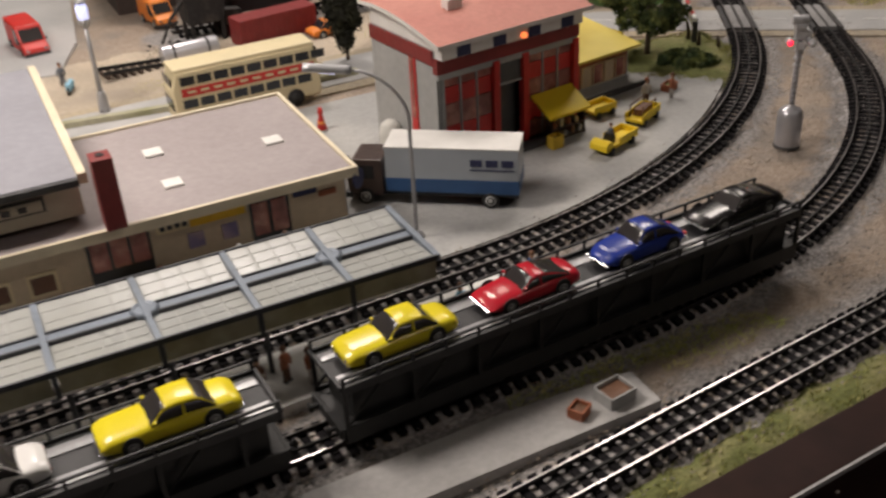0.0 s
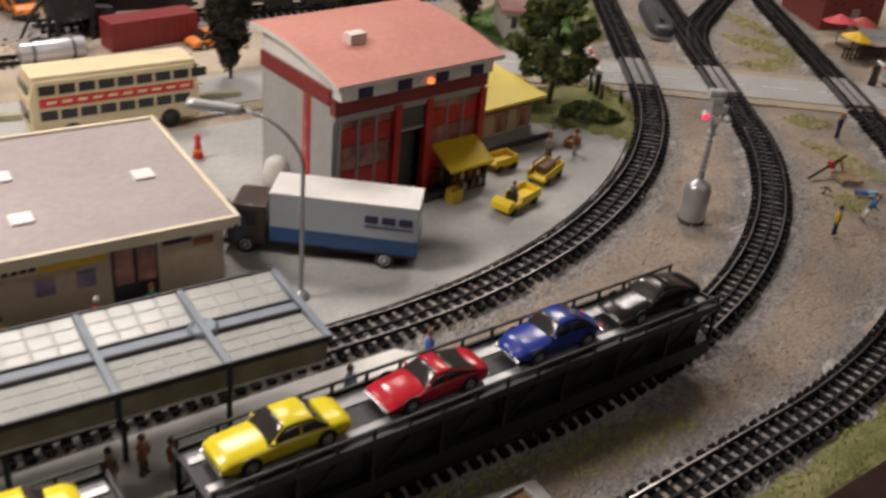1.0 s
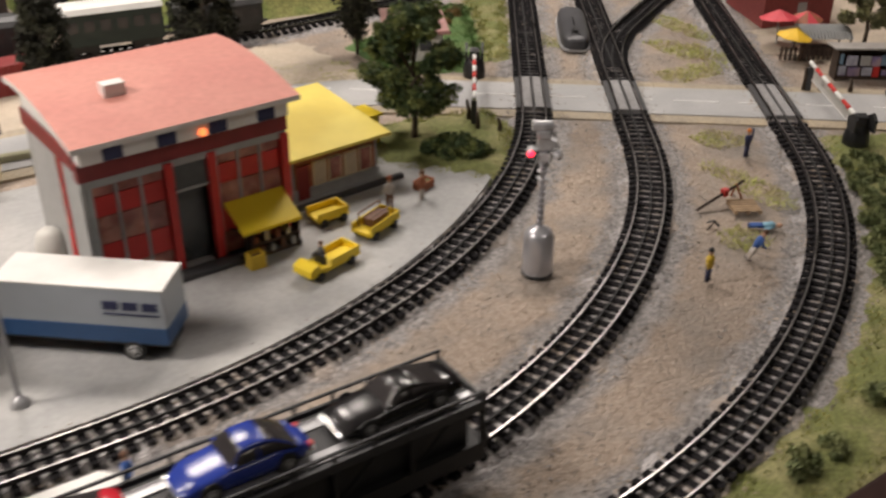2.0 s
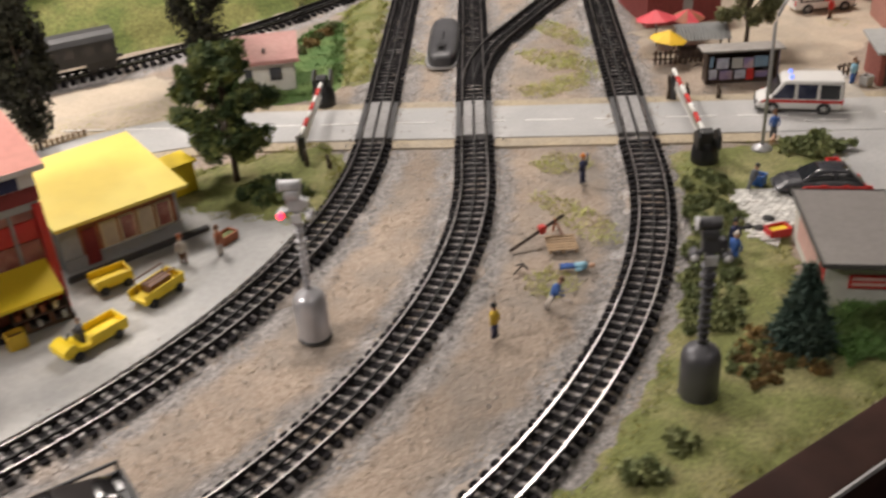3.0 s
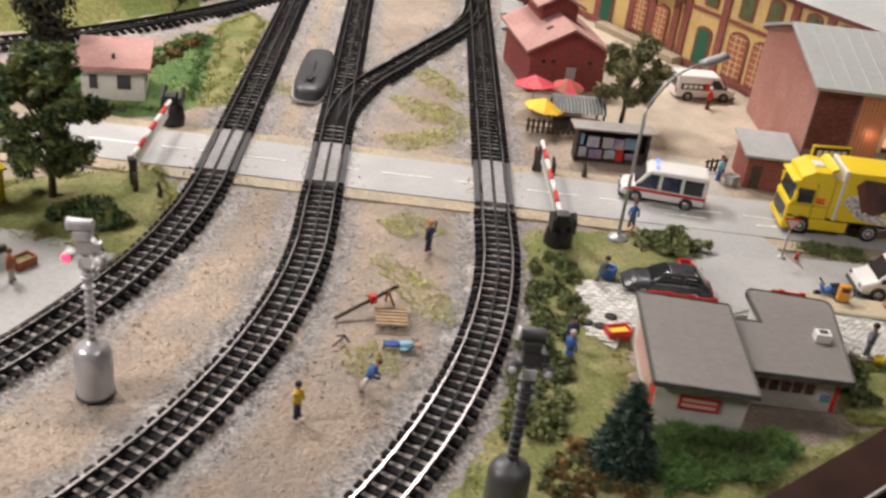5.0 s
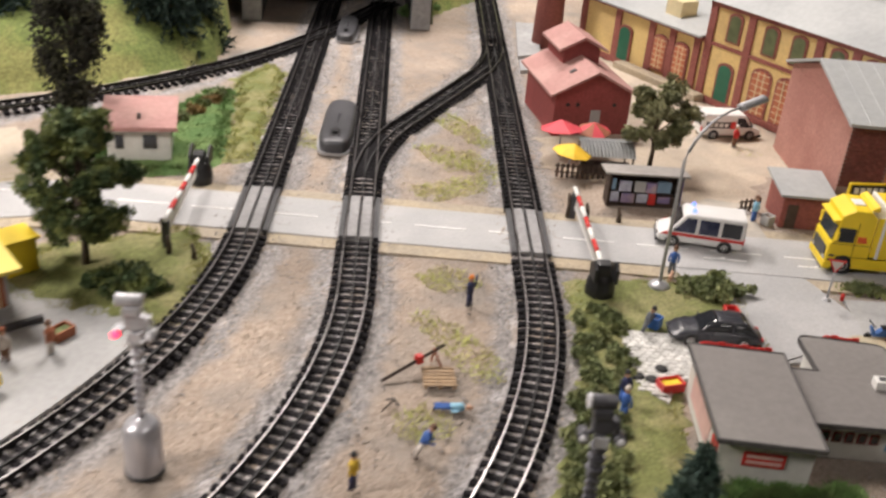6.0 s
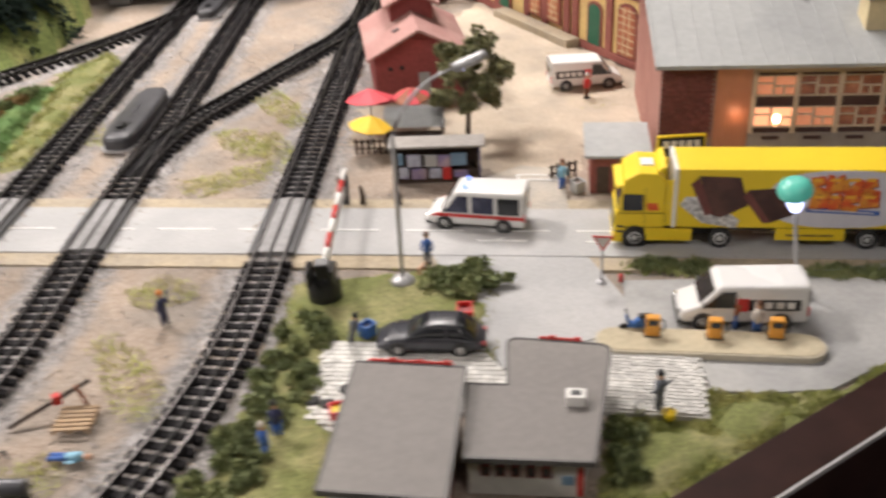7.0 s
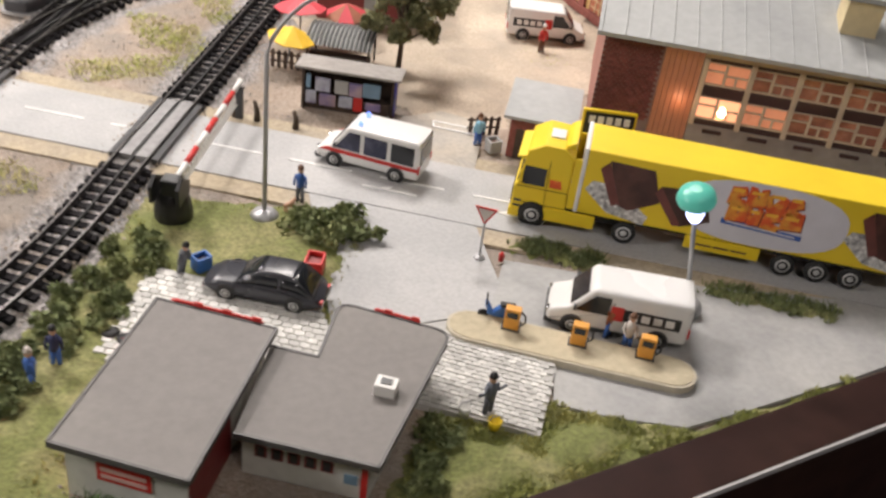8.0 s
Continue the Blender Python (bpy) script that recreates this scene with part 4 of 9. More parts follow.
# ---- yellow lorry ----
def lorry():
    t = thing("articulated_lorry", pose(1.0330, 0.4810, 0.0018, 0, 0, 144.5) @ Matrix.Scale(1.06, 4), "yellow articulated lorry with chocolate pictures on its long trailer", "lorry")
    W = 0.0295
    cab = [(-0.0260, 0.0080), (-0.0260, 0.0395), (-0.0210, 0.0440), (-0.0110, 0.0445), (-0.0035, 0.0400), (-0.0010, 0.0225), (0.0006, 0.0200), (0.0010, 0.0065), (-0.0010, 0.0045), (-0.0200, 0.0045)]
    c = part("cab", rounded(side_prism(bmesh.new(), cab, -W / 2 + 0.0005, W / 2 - 0.0005), 0.0010), YELLOW, t)
    b = bmesh.new()
    V = Vector
    quad_pane(b, [V((-0.0008, -W / 2, 0.0222)), V((-0.0008, W / 2, 0.0222)), V((-0.0030, W / 2, 0.0360)), V((-0.0030, -W / 2, 0.0360))], 0.08, 0.92, 0.0, 0.75, 0.0004)
    part("windscreen", b, WINDOW_DARK, c)
    part("roof_spoiler", rounded(side_prism(bmesh.new(), [(-0.0255, 0.0440), (-0.0205, 0.0444), (-0.0225, 0.0466), (-0.0255, 0.0480)], -W * 0.44, W * 0.44), 0.0006), YELLOW, c)
    part("sun_visor", rounded(side_prism(bmesh.new(), [(-0.0034, 0.0372), (0.0010, 0.0362), (0.0012, 0.0350), (-0.0026, 0.0352)], -W * 0.46, W * 0.46), 0.0003), YELLOW, c)
    for sgn in (-1, 1):
        y = sgn * (W / 2 - 0.0004)
        for x0, z0, x1, z1 in ((-0.0152, 0.0100, -0.0149, 0.0365), (-0.0255, 0.0205, -0.0010, 0.0208), (-0.0255, 0.0118, -0.0010, 0.0121)):
            part("door_seam", bx(x0, y - 0.0002, z0, x1, y + 0.0002, z1), SEAM, c)
        for k in range(3):
            part("step_tread", rounded(bx(-0.0042, y - 0.0006, 0.0060 + 0.0030 * k, -0.0004, y + 0.0004, 0.0070 + 0.0030 * k), 0.0002), DARK, c)
    part("grille", rounded(bx(0.0004, -0.0110, 0.0080, 0.0014, 0.0110, 0.0170), 0.0003), DARK, c)
    part("sun_roof", rounded(bx(-0.0195, -0.0045, 0.0440, -0.0125, 0.0045, 0.0452), 0.0004), WHITE, c)
    part("bumper", rounded(bx(-0.004, -W / 2, 0.0030, 0.0016, W / 2, 0.0075), 0.0006), YELLOW, c)
    for sgn in (-1, 1):
        y = sgn * (W / 2 - 0.0005)
        lo, hi = (y - 0.0003, y + 0.0003)
        part("door_window", side_prism(bmesh.new(), [(-0.0022, 0.0222), (-0.0140, 0.0222), (-0.0140, 0.0318), (-0.0034, 0.0322)], lo, hi), WINDOW_DARK, c)
        part("door_emblem", side_prism(bmesh.new(), [(-0.0165, 0.0225), (-0.0225, 0.0225), (-0.0215, 0.0268), (-0.0160, 0.0268)], lo, hi), PRINT_RED, c)
        part("side_skirt", rounded(bx(-0.0410, y - 0.0012, 0.0040, -0.0155, y + 0.0006, 0.0110), 0.0004), YELLOW, t)
        part("wheel_arch", lathe(bmesh.new(), [(0.0072, -0.0004), (0.0072, 0.0004)], 18), BLACK, t, m=pose(-0.0105, y, 0.0058, 90, 0, 0))
        part("mirror", rounded(bx(-0.0030, y + sgn * 0.0005, 0.0235, -0.0015, y + sgn * 0.0030, 0.0300), 0.0004), YELLOW, c)
        part("headlight", rounded(bx(0.0006, sgn * 0.0105 - 0.0024, 0.0085, 0.0016, sgn * 0.0105 + 0.0024, 0.0110), 0.0003), CHROME, c)
        part("air_deflector", rounded(bx(-0.0300, y - 0.0008, 0.0130, -0.0262, y + 0.0002, 0.0405), 0.0003), YELLOW, t)
    part("chassis", bx(-0.0600, -0.0060, 0.0040, -0.0020, 0.0060, 0.0090), BLACK, t)
    tr = part("trailer", rounded(bx(-0.1900, -W / 2, 0.0122, -0.0315, W / 2, 0.0470), 0.0009), YELLOW, t)
    part("front_wall", rounded(bx(-0.0318, -W / 2 - 0.0003, 0.0120, -0.0296, W / 2 + 0.0003, 0.0474), 0.0009), WHITE, tr)
    part("trailer_frame", bx(-0.1880, -0.0075, 0.0070, -0.0400, 0.0075, 0.0121), BLACK, t)
    for sgn in (-1, 1):
        y = sgn * W / 2
        def plate(nm, pts, mtl, lvl):
            pts = [(max(-0.1885, -0.0315 + (x + 0.0315) * 1.17), 0.0297 + (z - 0.0297) * 1.22) for x, z in pts]
            if max(x for x, z in pts) - min(x for x, z in pts) < 0.002:
                return None
            return part(nm, side_prism(bmesh.new(), pts, min(y, y + sgn * lvl), max(y, y + sgn * lvl)), mtl, tr)
        def disc(cx, cz, rx, rz, n=28):
            return [(cx + x, cz + z) for x, z in rounded_plan(rx, rz, 2.6, n)]
        plate("white_oval", disc(-0.105, 0.0298, 0.0330, 0.0138), PRINT_WHITE, 0.0002)
        for ox in (0, -0.104):
            def grown(pts):
                return [(ox - 0.0590 + (x - ox + 0.0590) * 1.30, 0.0292 + (z - 0.0288) * 1.34) for x, z in pts]
            plate("silver_wrapper", grown([(ox - 0.0390, 0.0270), (ox - 0.0470, 0.0205), (ox - 0.0590, 0.0185), (ox - 0.0600, 0.0215), (ox - 0.0480, 0.0300), (ox - 0.0410, 0.0300)]), CHROME_PRINT, 0.0003)
            plate("chocolate_bar", grown([(ox - 0.0450, 0.0375), (ox - 0.0590, 0.0370), (ox - 0.0625, 0.0270), (ox - 0.0535, 0.0225), (ox - 0.0500, 0.0235)]), CHOC, 0.0004)
            plate("bar_face", grown([(ox - 0.0450, 0.0370), (ox - 0.0425, 0.0345), (ox - 0.0480, 0.0230), (ox - 0.0505, 0.0240)]), CHOC_LIGHT, 0.0005)
            plate("chocolate_bar", grown([(ox - 0.0620, 0.0325), (ox - 0.0760, 0.0335), (ox - 0.0790, 0.0240), (ox - 0.0700, 0.0205)]), CHOC, 0.0004)
            plate("bar_face", grown([(ox - 0.0620, 0.0325), (ox - 0.0605, 0.0300), (ox - 0.0680, 0.0205), (ox - 0.0705, 0.0210)]), CHOC_LIGHT, 0.0005)
        shapes = ([(0, 0.1), (0.9, 0), (1, 0.35), (0.5, 0.45), (1, 0.6), (0.85, 1), (0.1, 0.9)], [(0, 0), (1, 0.08), (0.95, 1), (0.6, 0.9), (0.55, 0.4), (0.4, 0.95), (0.05, 1)], [(0.1, 0), (0.9, 0.05), (1, 0.9), (0.7, 1), (0.3, 0.5), (0.2, 1), (0, 0.9)])
        for row, (z0, z1, x0, widths) in enumerate(((0.0322, 0.0412, -0.0890, (0.0074, 0.0080, 0.0086, 0.0064)), (0.0246, 0.0330, -0.0900, (0.0084, 0.0060, 0.0078, 0.0088)))):
            x = x0
            for i, wd in enumerate(widths):
                sh = [(x - wd * a, lerp(z0, z1, c) + 0.0010 * math.sin(2 * i + row) - 0.03 * (x - x0) * (1 if row else -1)) for a, c in shapes[(i + row) % 3]]
                plate("lettering_shadow", [(px - 0.0005, pz - 0.0006) for px, pz in sh], PRINT_MAROON, 0.0004)
                plate("red_lettering_shape", sh, PRINT_RED, 0.0005)
                plate("lettering_gleam", [(x - wd * 0.15, lerp(z0, z1, 0.72)), (x - wd * 0.75, lerp(z0, z1, 0.70)), (x - wd * 0.80, lerp(z0, z1, 0.88)), (x - wd * 0.2, lerp(z0, z1, 0.86))], PRINT_GOLD, 0.0006)
                x -= wd * 0.97
        plate("blue_lettering_bar", [(-0.0890, 0.0238), (-0.1215, 0.0222), (-0.1215, 0.0244), (-0.0890, 0.0262)], PRINT_BLUE, 0.0004)
        plate("fine_lettering_bar", [(-0.0910, 0.0247), (-0.1190, 0.0231), (-0.1190, 0.0237), (-0.0910, 0.0253)], PRINT_WHITE, 0.0006)
        for k in range(3):
            part("skirt_lettering_bar", bx(-0.1150 + 0.0085 * k, min(y, y + sgn * 0.0006), 0.0078, -0.1075 + 0.0085 * k, max(y, y + sgn * 0.0006), 0.0086), BROWN, t)
        part("rear_skirt", rounded(bx(-0.1210, y - 0.0010, 0.0050, -0.0850, y + 0.0002, 0.0118), 0.0003), YELLOW, t)
    for x, r in ((-0.0105, 0.0060), (-0.0560, 0.0060), (-0.1330, 0.0058), (-0.1490, 0.0058), (-0.1650, 0.0058)):
        wheel_pair(t, x, W + 0.0010, r)
    for sgn in (-1, 1):
        for x in (-0.1330, -0.1490, -0.1650):
            part("mudguard", rounded(bx(x - 0.0068, sgn * (W / 2 - 0.004) - 0.004, 0.0112, x + 0.0068, sgn * (W / 2 - 0.004) + 0.004, 0.0121), 0.0002), BLACK, t)


CHROME_PRINT = mat("silver_wrapper_print", (0.45, 0.44, 0.43), 0.3, 0.4, vary=0.5, scale=500, second=(0.75, 0.74, 0.72), coarse=300)
SEAM = mat("dark_panel_seam", (0.20, 0.13, 0.01), 0.6, vary=0.1)
PRINT_MAROON = mat("maroon_print", (0.20, 0.02, 0.015), 0.4, vary=0.1)
PRINT_GOLD = mat("golden_print", (0.85, 0.45, 0.04), 0.4, vary=0.1)
CHOC_LIGHT = mat("chocolate_side_print", (0.15, 0.045, 0.035), 0.4, vary=0.2)
lorry()

# ---- road vehicles ----
van(pose(0.9740, 0.5390, 0.0018, 0, 0, 137.5), "white ambulance van with red side stripe and blue beacons", 0.060, 0.0225, 0.0262, CAR_WHITE, stripe=RED, beacon=True)
van(pose(1.0320, 0.3765, 0.0012, 0, 0, 145.5) @ Matrix.Scale(1.07, 4), "white delivery van with a dark sign at the fuel pumps", 0.060, 0.0215, 0.0240, CAR_WHITE, sign=True)
van(pose(1.167, 0.690, 0.001, 0, 0, -24.5), "white delivery van with a dark sign in the sandy yard", 0.058, 0.0215, 0.0240, CAR_WHITE, sign=True)
hatchback(pose(0.8855, 0.4403, 0.0026, 0, 0, 146), "anthracite hatchback car parked behind the filling station", CAR_GREY, L=0.053)


# ---- car transporter train ----
def transporter(m, L, label):
    t = thing("car_transporter_wagon", m, label, "railway wagon", "car transporter wagons")
    W = 0.033
    h = L / 2
    part("lower_deck", rounded(bx(-h, -W / 2, 0.0105, h, W / 2, 0.0135), 0.0004), CHASSIS, t)
    up = part("upper_deck", rounded(bx(-h, -W / 2 + 0.001, 0.0330, h, W / 2 - 0.001, 0.0345), 0.0003), DECK, t)
    for y in (-0.0095, 0.0095):
        part("wheel_runway", rounded(bx(-h + 0.002, y - 0.0030, 0.0345, h - 0.002, y + 0.0030, 0.0352), 0.0002), RUNWAY, up, "light grey wheel runway")
    part("inner_frame", bx(-h + 0.006, -W / 2 + 0.0035, 0.0136, h - 0.006, W / 2 - 0.0035, 0.0328), CHASSIS, t)
    for sgn in (-1, 1):
        y = sgn * W / 2
        part("side_sill", rounded(bx(-h, y - 0.0008, 0.0060, h, y + 0.0008, 0.0150), 0.0003), CHASSIS, t)
        part("top_rail", rounded(bx(-h, y - 0.0006, 0.0400, h, y + 0.0006, 0.0412), 0.0003), DECK, t)
        part("upper_sill", rounded(bx(-h, y - 0.0007, 0.0318, h, y + 0.0007, 0.0362), 0.0003), DECK, t)
        n = round(L / 0.0175)
        for k in range(n + 1):
            x = -h + 0.001 + k * (L - 0.002) / n
            part("railing_post", rounded(bx(x - 0.0007, y - 0.0006, 0.0362, x + 0.0007, y + 0.0006, 0.0402), 0.0002), DECK, t)
            if k % 2 == 0:
                part("side_post", rounded(bx(x - 0.0010, y - 0.0008, 0.0150, x + 0.0010, y + 0.0008, 0.0320), 0.0002), CHASSIS, t)
            elif k < n:
                b = bmesh.new()
                tube(b, [(x - 0.016, y, 0.0155), (x, y, 0.0315)], 0.0007, 5)
                part("brace", b, CHASSIS, t)
    for e in (-1, 1):
        part("end_frame", rounded(bx(e * h - 0.0008, -W / 2, 0.0345, e * h + 0.0008, W / 2, 0.0366), 0.0003), DECK, t)
        part("buffer_beam", rounded(bx(e * (h + 0.001) - 0.001, -W / 2 + 0.001, 0.0075, e * (h + 0.001) + 0.001, W / 2 - 0.001, 0.0135), 0.0003), CHASSIS, t)
        for y in (-0.0095, 0.0095):
            b = tube(bmesh.new(), [(e * (h + 0.001), y, 0.0108), (e * (h + 0.0052), y, 0.0108)], 0.0012, 8)
            lathe_b = tube(b, [(e * (h + 0.0050), y, 0.0108), (e * (h + 0.0060), y, 0.0108)], 0.0024, 10)
            part("buffer", lathe_b, CHASSIS, t)
    for x in (-h * 0.62, h * 0.62):
        part("bogie_frame", rounded(bx(x - 0.0150, -0.0105, 0.0030, x + 0.0150, 0.0105, 0.0095), 0.0006), CHASSIS, t)
        for dx in (-0.009, 0.009):
            for sgn in (-1, 1):
                part("wagon_wheel", lathe(bmesh.new(), [(0.0052, -0.0012), (0.0052, 0.0002), (0.0046, 0.0010), (0.001, 0.0012)], 16), CHASSIS, t, m=pose(x + dx, sgn * 0.0086, 0.0052, -90 * sgn, 0, 0))
    return t


RUNWAY = mat("grey_runway", (0.34, 0.34, 0.35), 0.35, 0.4, vary=0.15)
ANG = 3.6
transporter(pose(0.3025, 0.3610, 0.0064, 0, 0, ANG), 0.272, "black two-deck car transporter wagon carrying model cars")
transporter(pose(-0.0050, 0.3475, 0.0064, 0, 0, 1.9), 0.292, "black two-deck car transporter wagon behind the first")
DZ = 0.0064 + 0.0352
CARS = "cars on the transporter"


def on_deck(x, dy=0.0, turn=0):
    return pose(x, 0.3610 + (x - 0.3025) * math.tan(radians(ANG)) + dy, DZ, 0, 0, 180 + ANG + turn)


saloon(on_deck(0.2020), "yellow coupe on the upper wagon deck", CAR_YELLOW, CARS, WINDOW_CLEAR, L=0.054, W=0.0205)
fastback(on_deck(0.2720), "glossy red sports car on the upper wagon deck", CAR_RED, CARS, WINDOW_CLEAR, L=0.050, height=0.0136)
beetle(on_deck(0.3400), "rounded glossy blue car on the wagon deck", CAR_BLUE, CARS)
fastback(on_deck(0.4050), "glossy black fastback car on the upper wagon deck", CAR_BLACK, CARS, WINDOW_CLEAR, L=0.054, height=0.0142)
saloon(pose(0.0990, 0.3510, DZ, 0, 0, 182), "yellow saloon car on the second wagon deck", CAR_YELLOW, CARS, WINDOW_CLEAR, L=0.056, W=0.0210)
saloon(pose(0.0250, 0.3485, DZ, 0, 0, 182), "white sports saloon on the second wagon deck", CAR_WHITE, CARS, WINDOW_CLEAR, L=0.052, W=0.0205)


# ---- box lorry in the yard ----
def box_lorry():
    t = thing("box_lorry", pose(0.3250, 0.5330, 0.002, 0, 0, 143.0), "silver and blue box lorry with a dark brown cab", "lorry")
    W = 0.0270
    b = part("box_body", rounded(bx(-0.0420, -W / 2, 0.0190, 0.0430, W / 2, 0.0405), 0.0006), SILVER_BOX, t)
    part("roof_panel", rounded(bx(-0.0422, -W / 2 - 0.0002, 0.0400, 0.0432, W / 2 + 0.0002, 0.0412), 0.0004), WHITE, b)
    part("blue_band", rounded(bx(-0.0422, -W / 2 - 0.0002, 0.0100, 0.0432, W / 2 + 0.0002, 0.0195), 0.0004), BOX_BLUE, b)
    for sgn in (-1, 1):
        y = sgn * W / 2
        for k in range(3):
            x = -0.0115 - 0.0098 * k
            part("dark_lettering_bar", bx(x - 0.0076, min(y, y + sgn * 0.0004), 0.0290, x, max(y, y + sgn * 0.0004), 0.0335), NAVY, b)
        part("fine_lettering_bar", bx(-0.0390, min(y, y + sgn * 0.0004), 0.0262, -0.0115, max(y, y + sgn * 0.0004), 0.0270), NAVY, b)
    part("chassis", bx(-0.0410, -0.0080, 0.0050, 0.0660, 0.0080, 0.0100), BLACK, t)
    c = part("cab", rounded(side_prism(bmesh.new(), [(0.0455, 0.0060), (0.0680, 0.0060), (0.0690, 0.0160), (0.0660, 0.0290), (0.0640, 0.0310), (0.0455, 0.0310)], -W / 2 + 0.0008, W / 2 - 0.0008), 0.0010), BROWN_CAB, t)
    V = Vector
    g = bmesh.new()
    quad_pane(g, [V((0.0690, -W / 2, 0.0160)), V((0.0690, W / 2, 0.0160)), V((0.0660, W / 2, 0.0290)), V((0.0660, -W / 2, 0.0290))], 0.1, 0.9, 0.1, 0.85, 0.0004)
    part("windscreen", g, WINDOW_DARK, c)
    for sgn in (-1, 1):
        y = sgn * (W / 2 - 0.0008)
        part("door_window", side_prism(bmesh.new(), [(0.0510, 0.0180), (0.0660, 0.0180), (0.0645, 0.0270), (0.0510, 0.0270)], y - 0.0003, y + 0.0003), WINDOW_DARK, c)
    part("front_bumper", rounded(bx(0.0660, -W / 2, 0.0040, 0.0705, W / 2, 0.0085), 0.0006), BLACK, t)
    for x in (0.0570, -0.0240):
        wheel_pair(t, x, W + 0.0008, 0.0056)


SILVER_BOX = mat("silver_grey_panel", (0.42, 0.46, 0.50), 0.35, 0.3, vary=0.04, scale=60, bump=0.02)
BOX_BLUE = mat("deep_blue_panel", (0.03, 0.09, 0.22), 0.4, vary=0.08)
BROWN_CAB = mat("dark_brown_cab", (0.055, 0.035, 0.03), 0.35, vary=0.15)
box_lorry()


# ---- double-deck bus ----
def bus():
    t = thing("double_deck_bus", pose(0.2555, 0.7605, 0.0018, 0, 0, 1.0), "cream double-deck bus with red advertising band", "bus")
    L, W, H = 0.117, 0.029, 0.0470
    h = L / 2
    body = part("body", rounded(side_prism(bmesh.new(), [(-h, 0.004), (h, 0.004), (h + 0.001, 0.012), (h, 0.030), (h - 0.003, H - 0.002), (-h + 0.003, H - 0.002), (-h - 0.001, 0.030)], -W / 2, W / 2), 0.0016), CREAM, t)
    part("roof", rounded(bx(-h + 0.002, -W / 2 + 0.001, H - 0.0035, h - 0.002, W / 2 - 0.001, H + 0.0008), 0.0012), CREAM, body)
    for sgn in (-1, 1):
        y = sgn * W / 2
        a, c = min(y, y + sgn * 0.0003), max(y, y + sgn * 0.0003)
        part("red_band", bx(-h + 0.006, a, 0.0258, h - 0.004, c, 0.0322), RED, body)
        for k in range(11):
            x = -h + 0.0105 + k * 0.0103
            part("band_lettering_bar", bx(x, min(y, y + sgn * 0.0005), 0.0280, x + 0.0065, max(y, y + sgn * 0.0005), 0.0300), CREAM, body)
        for k in range(9):
            x = -h + 0.0060 + k * 0.0132
            part("upper_window", rounded(bx(x, a, 0.0345, x + 0.0112, c, 0.0412), 0.00012), WINDOW_DARK, body)
            if k not in (8,):
                part("lower_window", rounded(bx(x, a, 0.0165, x + 0.0112, c, 0.0232), 0.00012), WINDOW_DARK, body)
        for x in (-h + 0.026, h - 0.022):
            part("wheel_arch", lathe(bmesh.new(), [(0.0072, -0.0004), (0.0072, 0.0004)], 16), BLACK, body, m=pose(x, y, 0.0055, 90, 0, 0))
    for x in (-h + 0.026, h - 0.022):
        wheel_pair(t, x, W + 0.0012, 0.0056, DARK)
    for e in (-1, 1):
        x = e * (h + 0.0006)
        part("end_window", bx(min(x, x + e * 0.0003), -W * 0.38, 0.0345, max(x, x + e * 0.0003), W * 0.38, 0.0415), WINDOW_DARK, body)
        part("end_window", bx(min(x, x + e * 0.0007), -W * 0.38, 0.0150, max(x, x + e * 0.0007), W * 0.38, 0.0240), WINDOW_DARK, body)


bus()


# ---- yellow luggage tugs ----
def cart(m, label, L, cab=False, load=False):
    t = thing("luggage_cart", m, label, "cart", "yellow luggage carts")
    W = 0.0145
    part("bed", rounded(bx(-L / 2, -W / 2, 0.0036, L / 2, W / 2, 0.0062), 0.0006), YELLOW, t)
    for sgn in (-1, 1):
        part("side_panel", rounded(bx(-L / 2, sgn * (W / 2 - 0.0005) - 0.0005, 0.0060, L * (0.1 if cab else 0.5), sgn * (W / 2 - 0.0005) + 0.0005, 0.0100), 0.0003), YELLOW, t)
    part("tail_panel", rounded(bx(-L / 2, -W / 2, 0.0060, -L / 2 + 0.0010, W / 2, 0.0100), 0.0003), YELLOW, t)
    if cab:
        part("nose", rounded(side_prism(bmesh.new(), [(L * 0.18, 0.004), (L * 0.52, 0.004), (L * 0.52, 0.0085), (L * 0.42, 0.0105), (L * 0.34, 0.0105), (L * 0.30, 0.0070), (L * 0.18, 0.0070)], -W / 2, W / 2), 0.0006), YELLOW, t)
        part("seat", rounded(bx(L * 0.12, -0.004, 0.0060, L * 0.20, 0.004, 0.0125), 0.0005), BLACK, t)
        part("steering_column", tube(bmesh.new(), [(L * 0.36, 0, 0.0100), (L * 0.29, 0, 0.0140)], 0.0005, 5), BLACK, t)
    if load:
        for sgn in (-1, 1):
            part("frame_hoop", tube(bmesh.new(), [(-L * 0.35, sgn * 0.005, 0.006), (-L * 0.35, sgn * 0.005, 0.0150), (L * 0.35, sgn * 0.005, 0.0150), (L * 0.35, sgn * 0.005, 0.006)], 0.0006, 5), BROWN, t)
        part("load_crate", rounded(bx(-L * 0.28, -0.004, 0.0063, L * 0.25, 0.004, 0.0115), 0.0005), BROWN, t)
    for x in (-L * 0.32, L * 0.32):
        wheel_pair(t, x, W + 0.0006, 0.0028, DARK)


cart(pose(0.4545, 0.5415, 0.002, 0, 0, 200), "yellow electric luggage tug on the concrete", 0.038, cab=True)
cart(pose(0.4985, 0.5680, 0.002, 0, 0, 207), "yellow trailer cart loaded with a brown crate", 0.030, load=True)
cart(pose(0.4790, 0.5950, 0.002, 0, 0, 188), "small yellow trailer cart standing by the steps", 0.022)


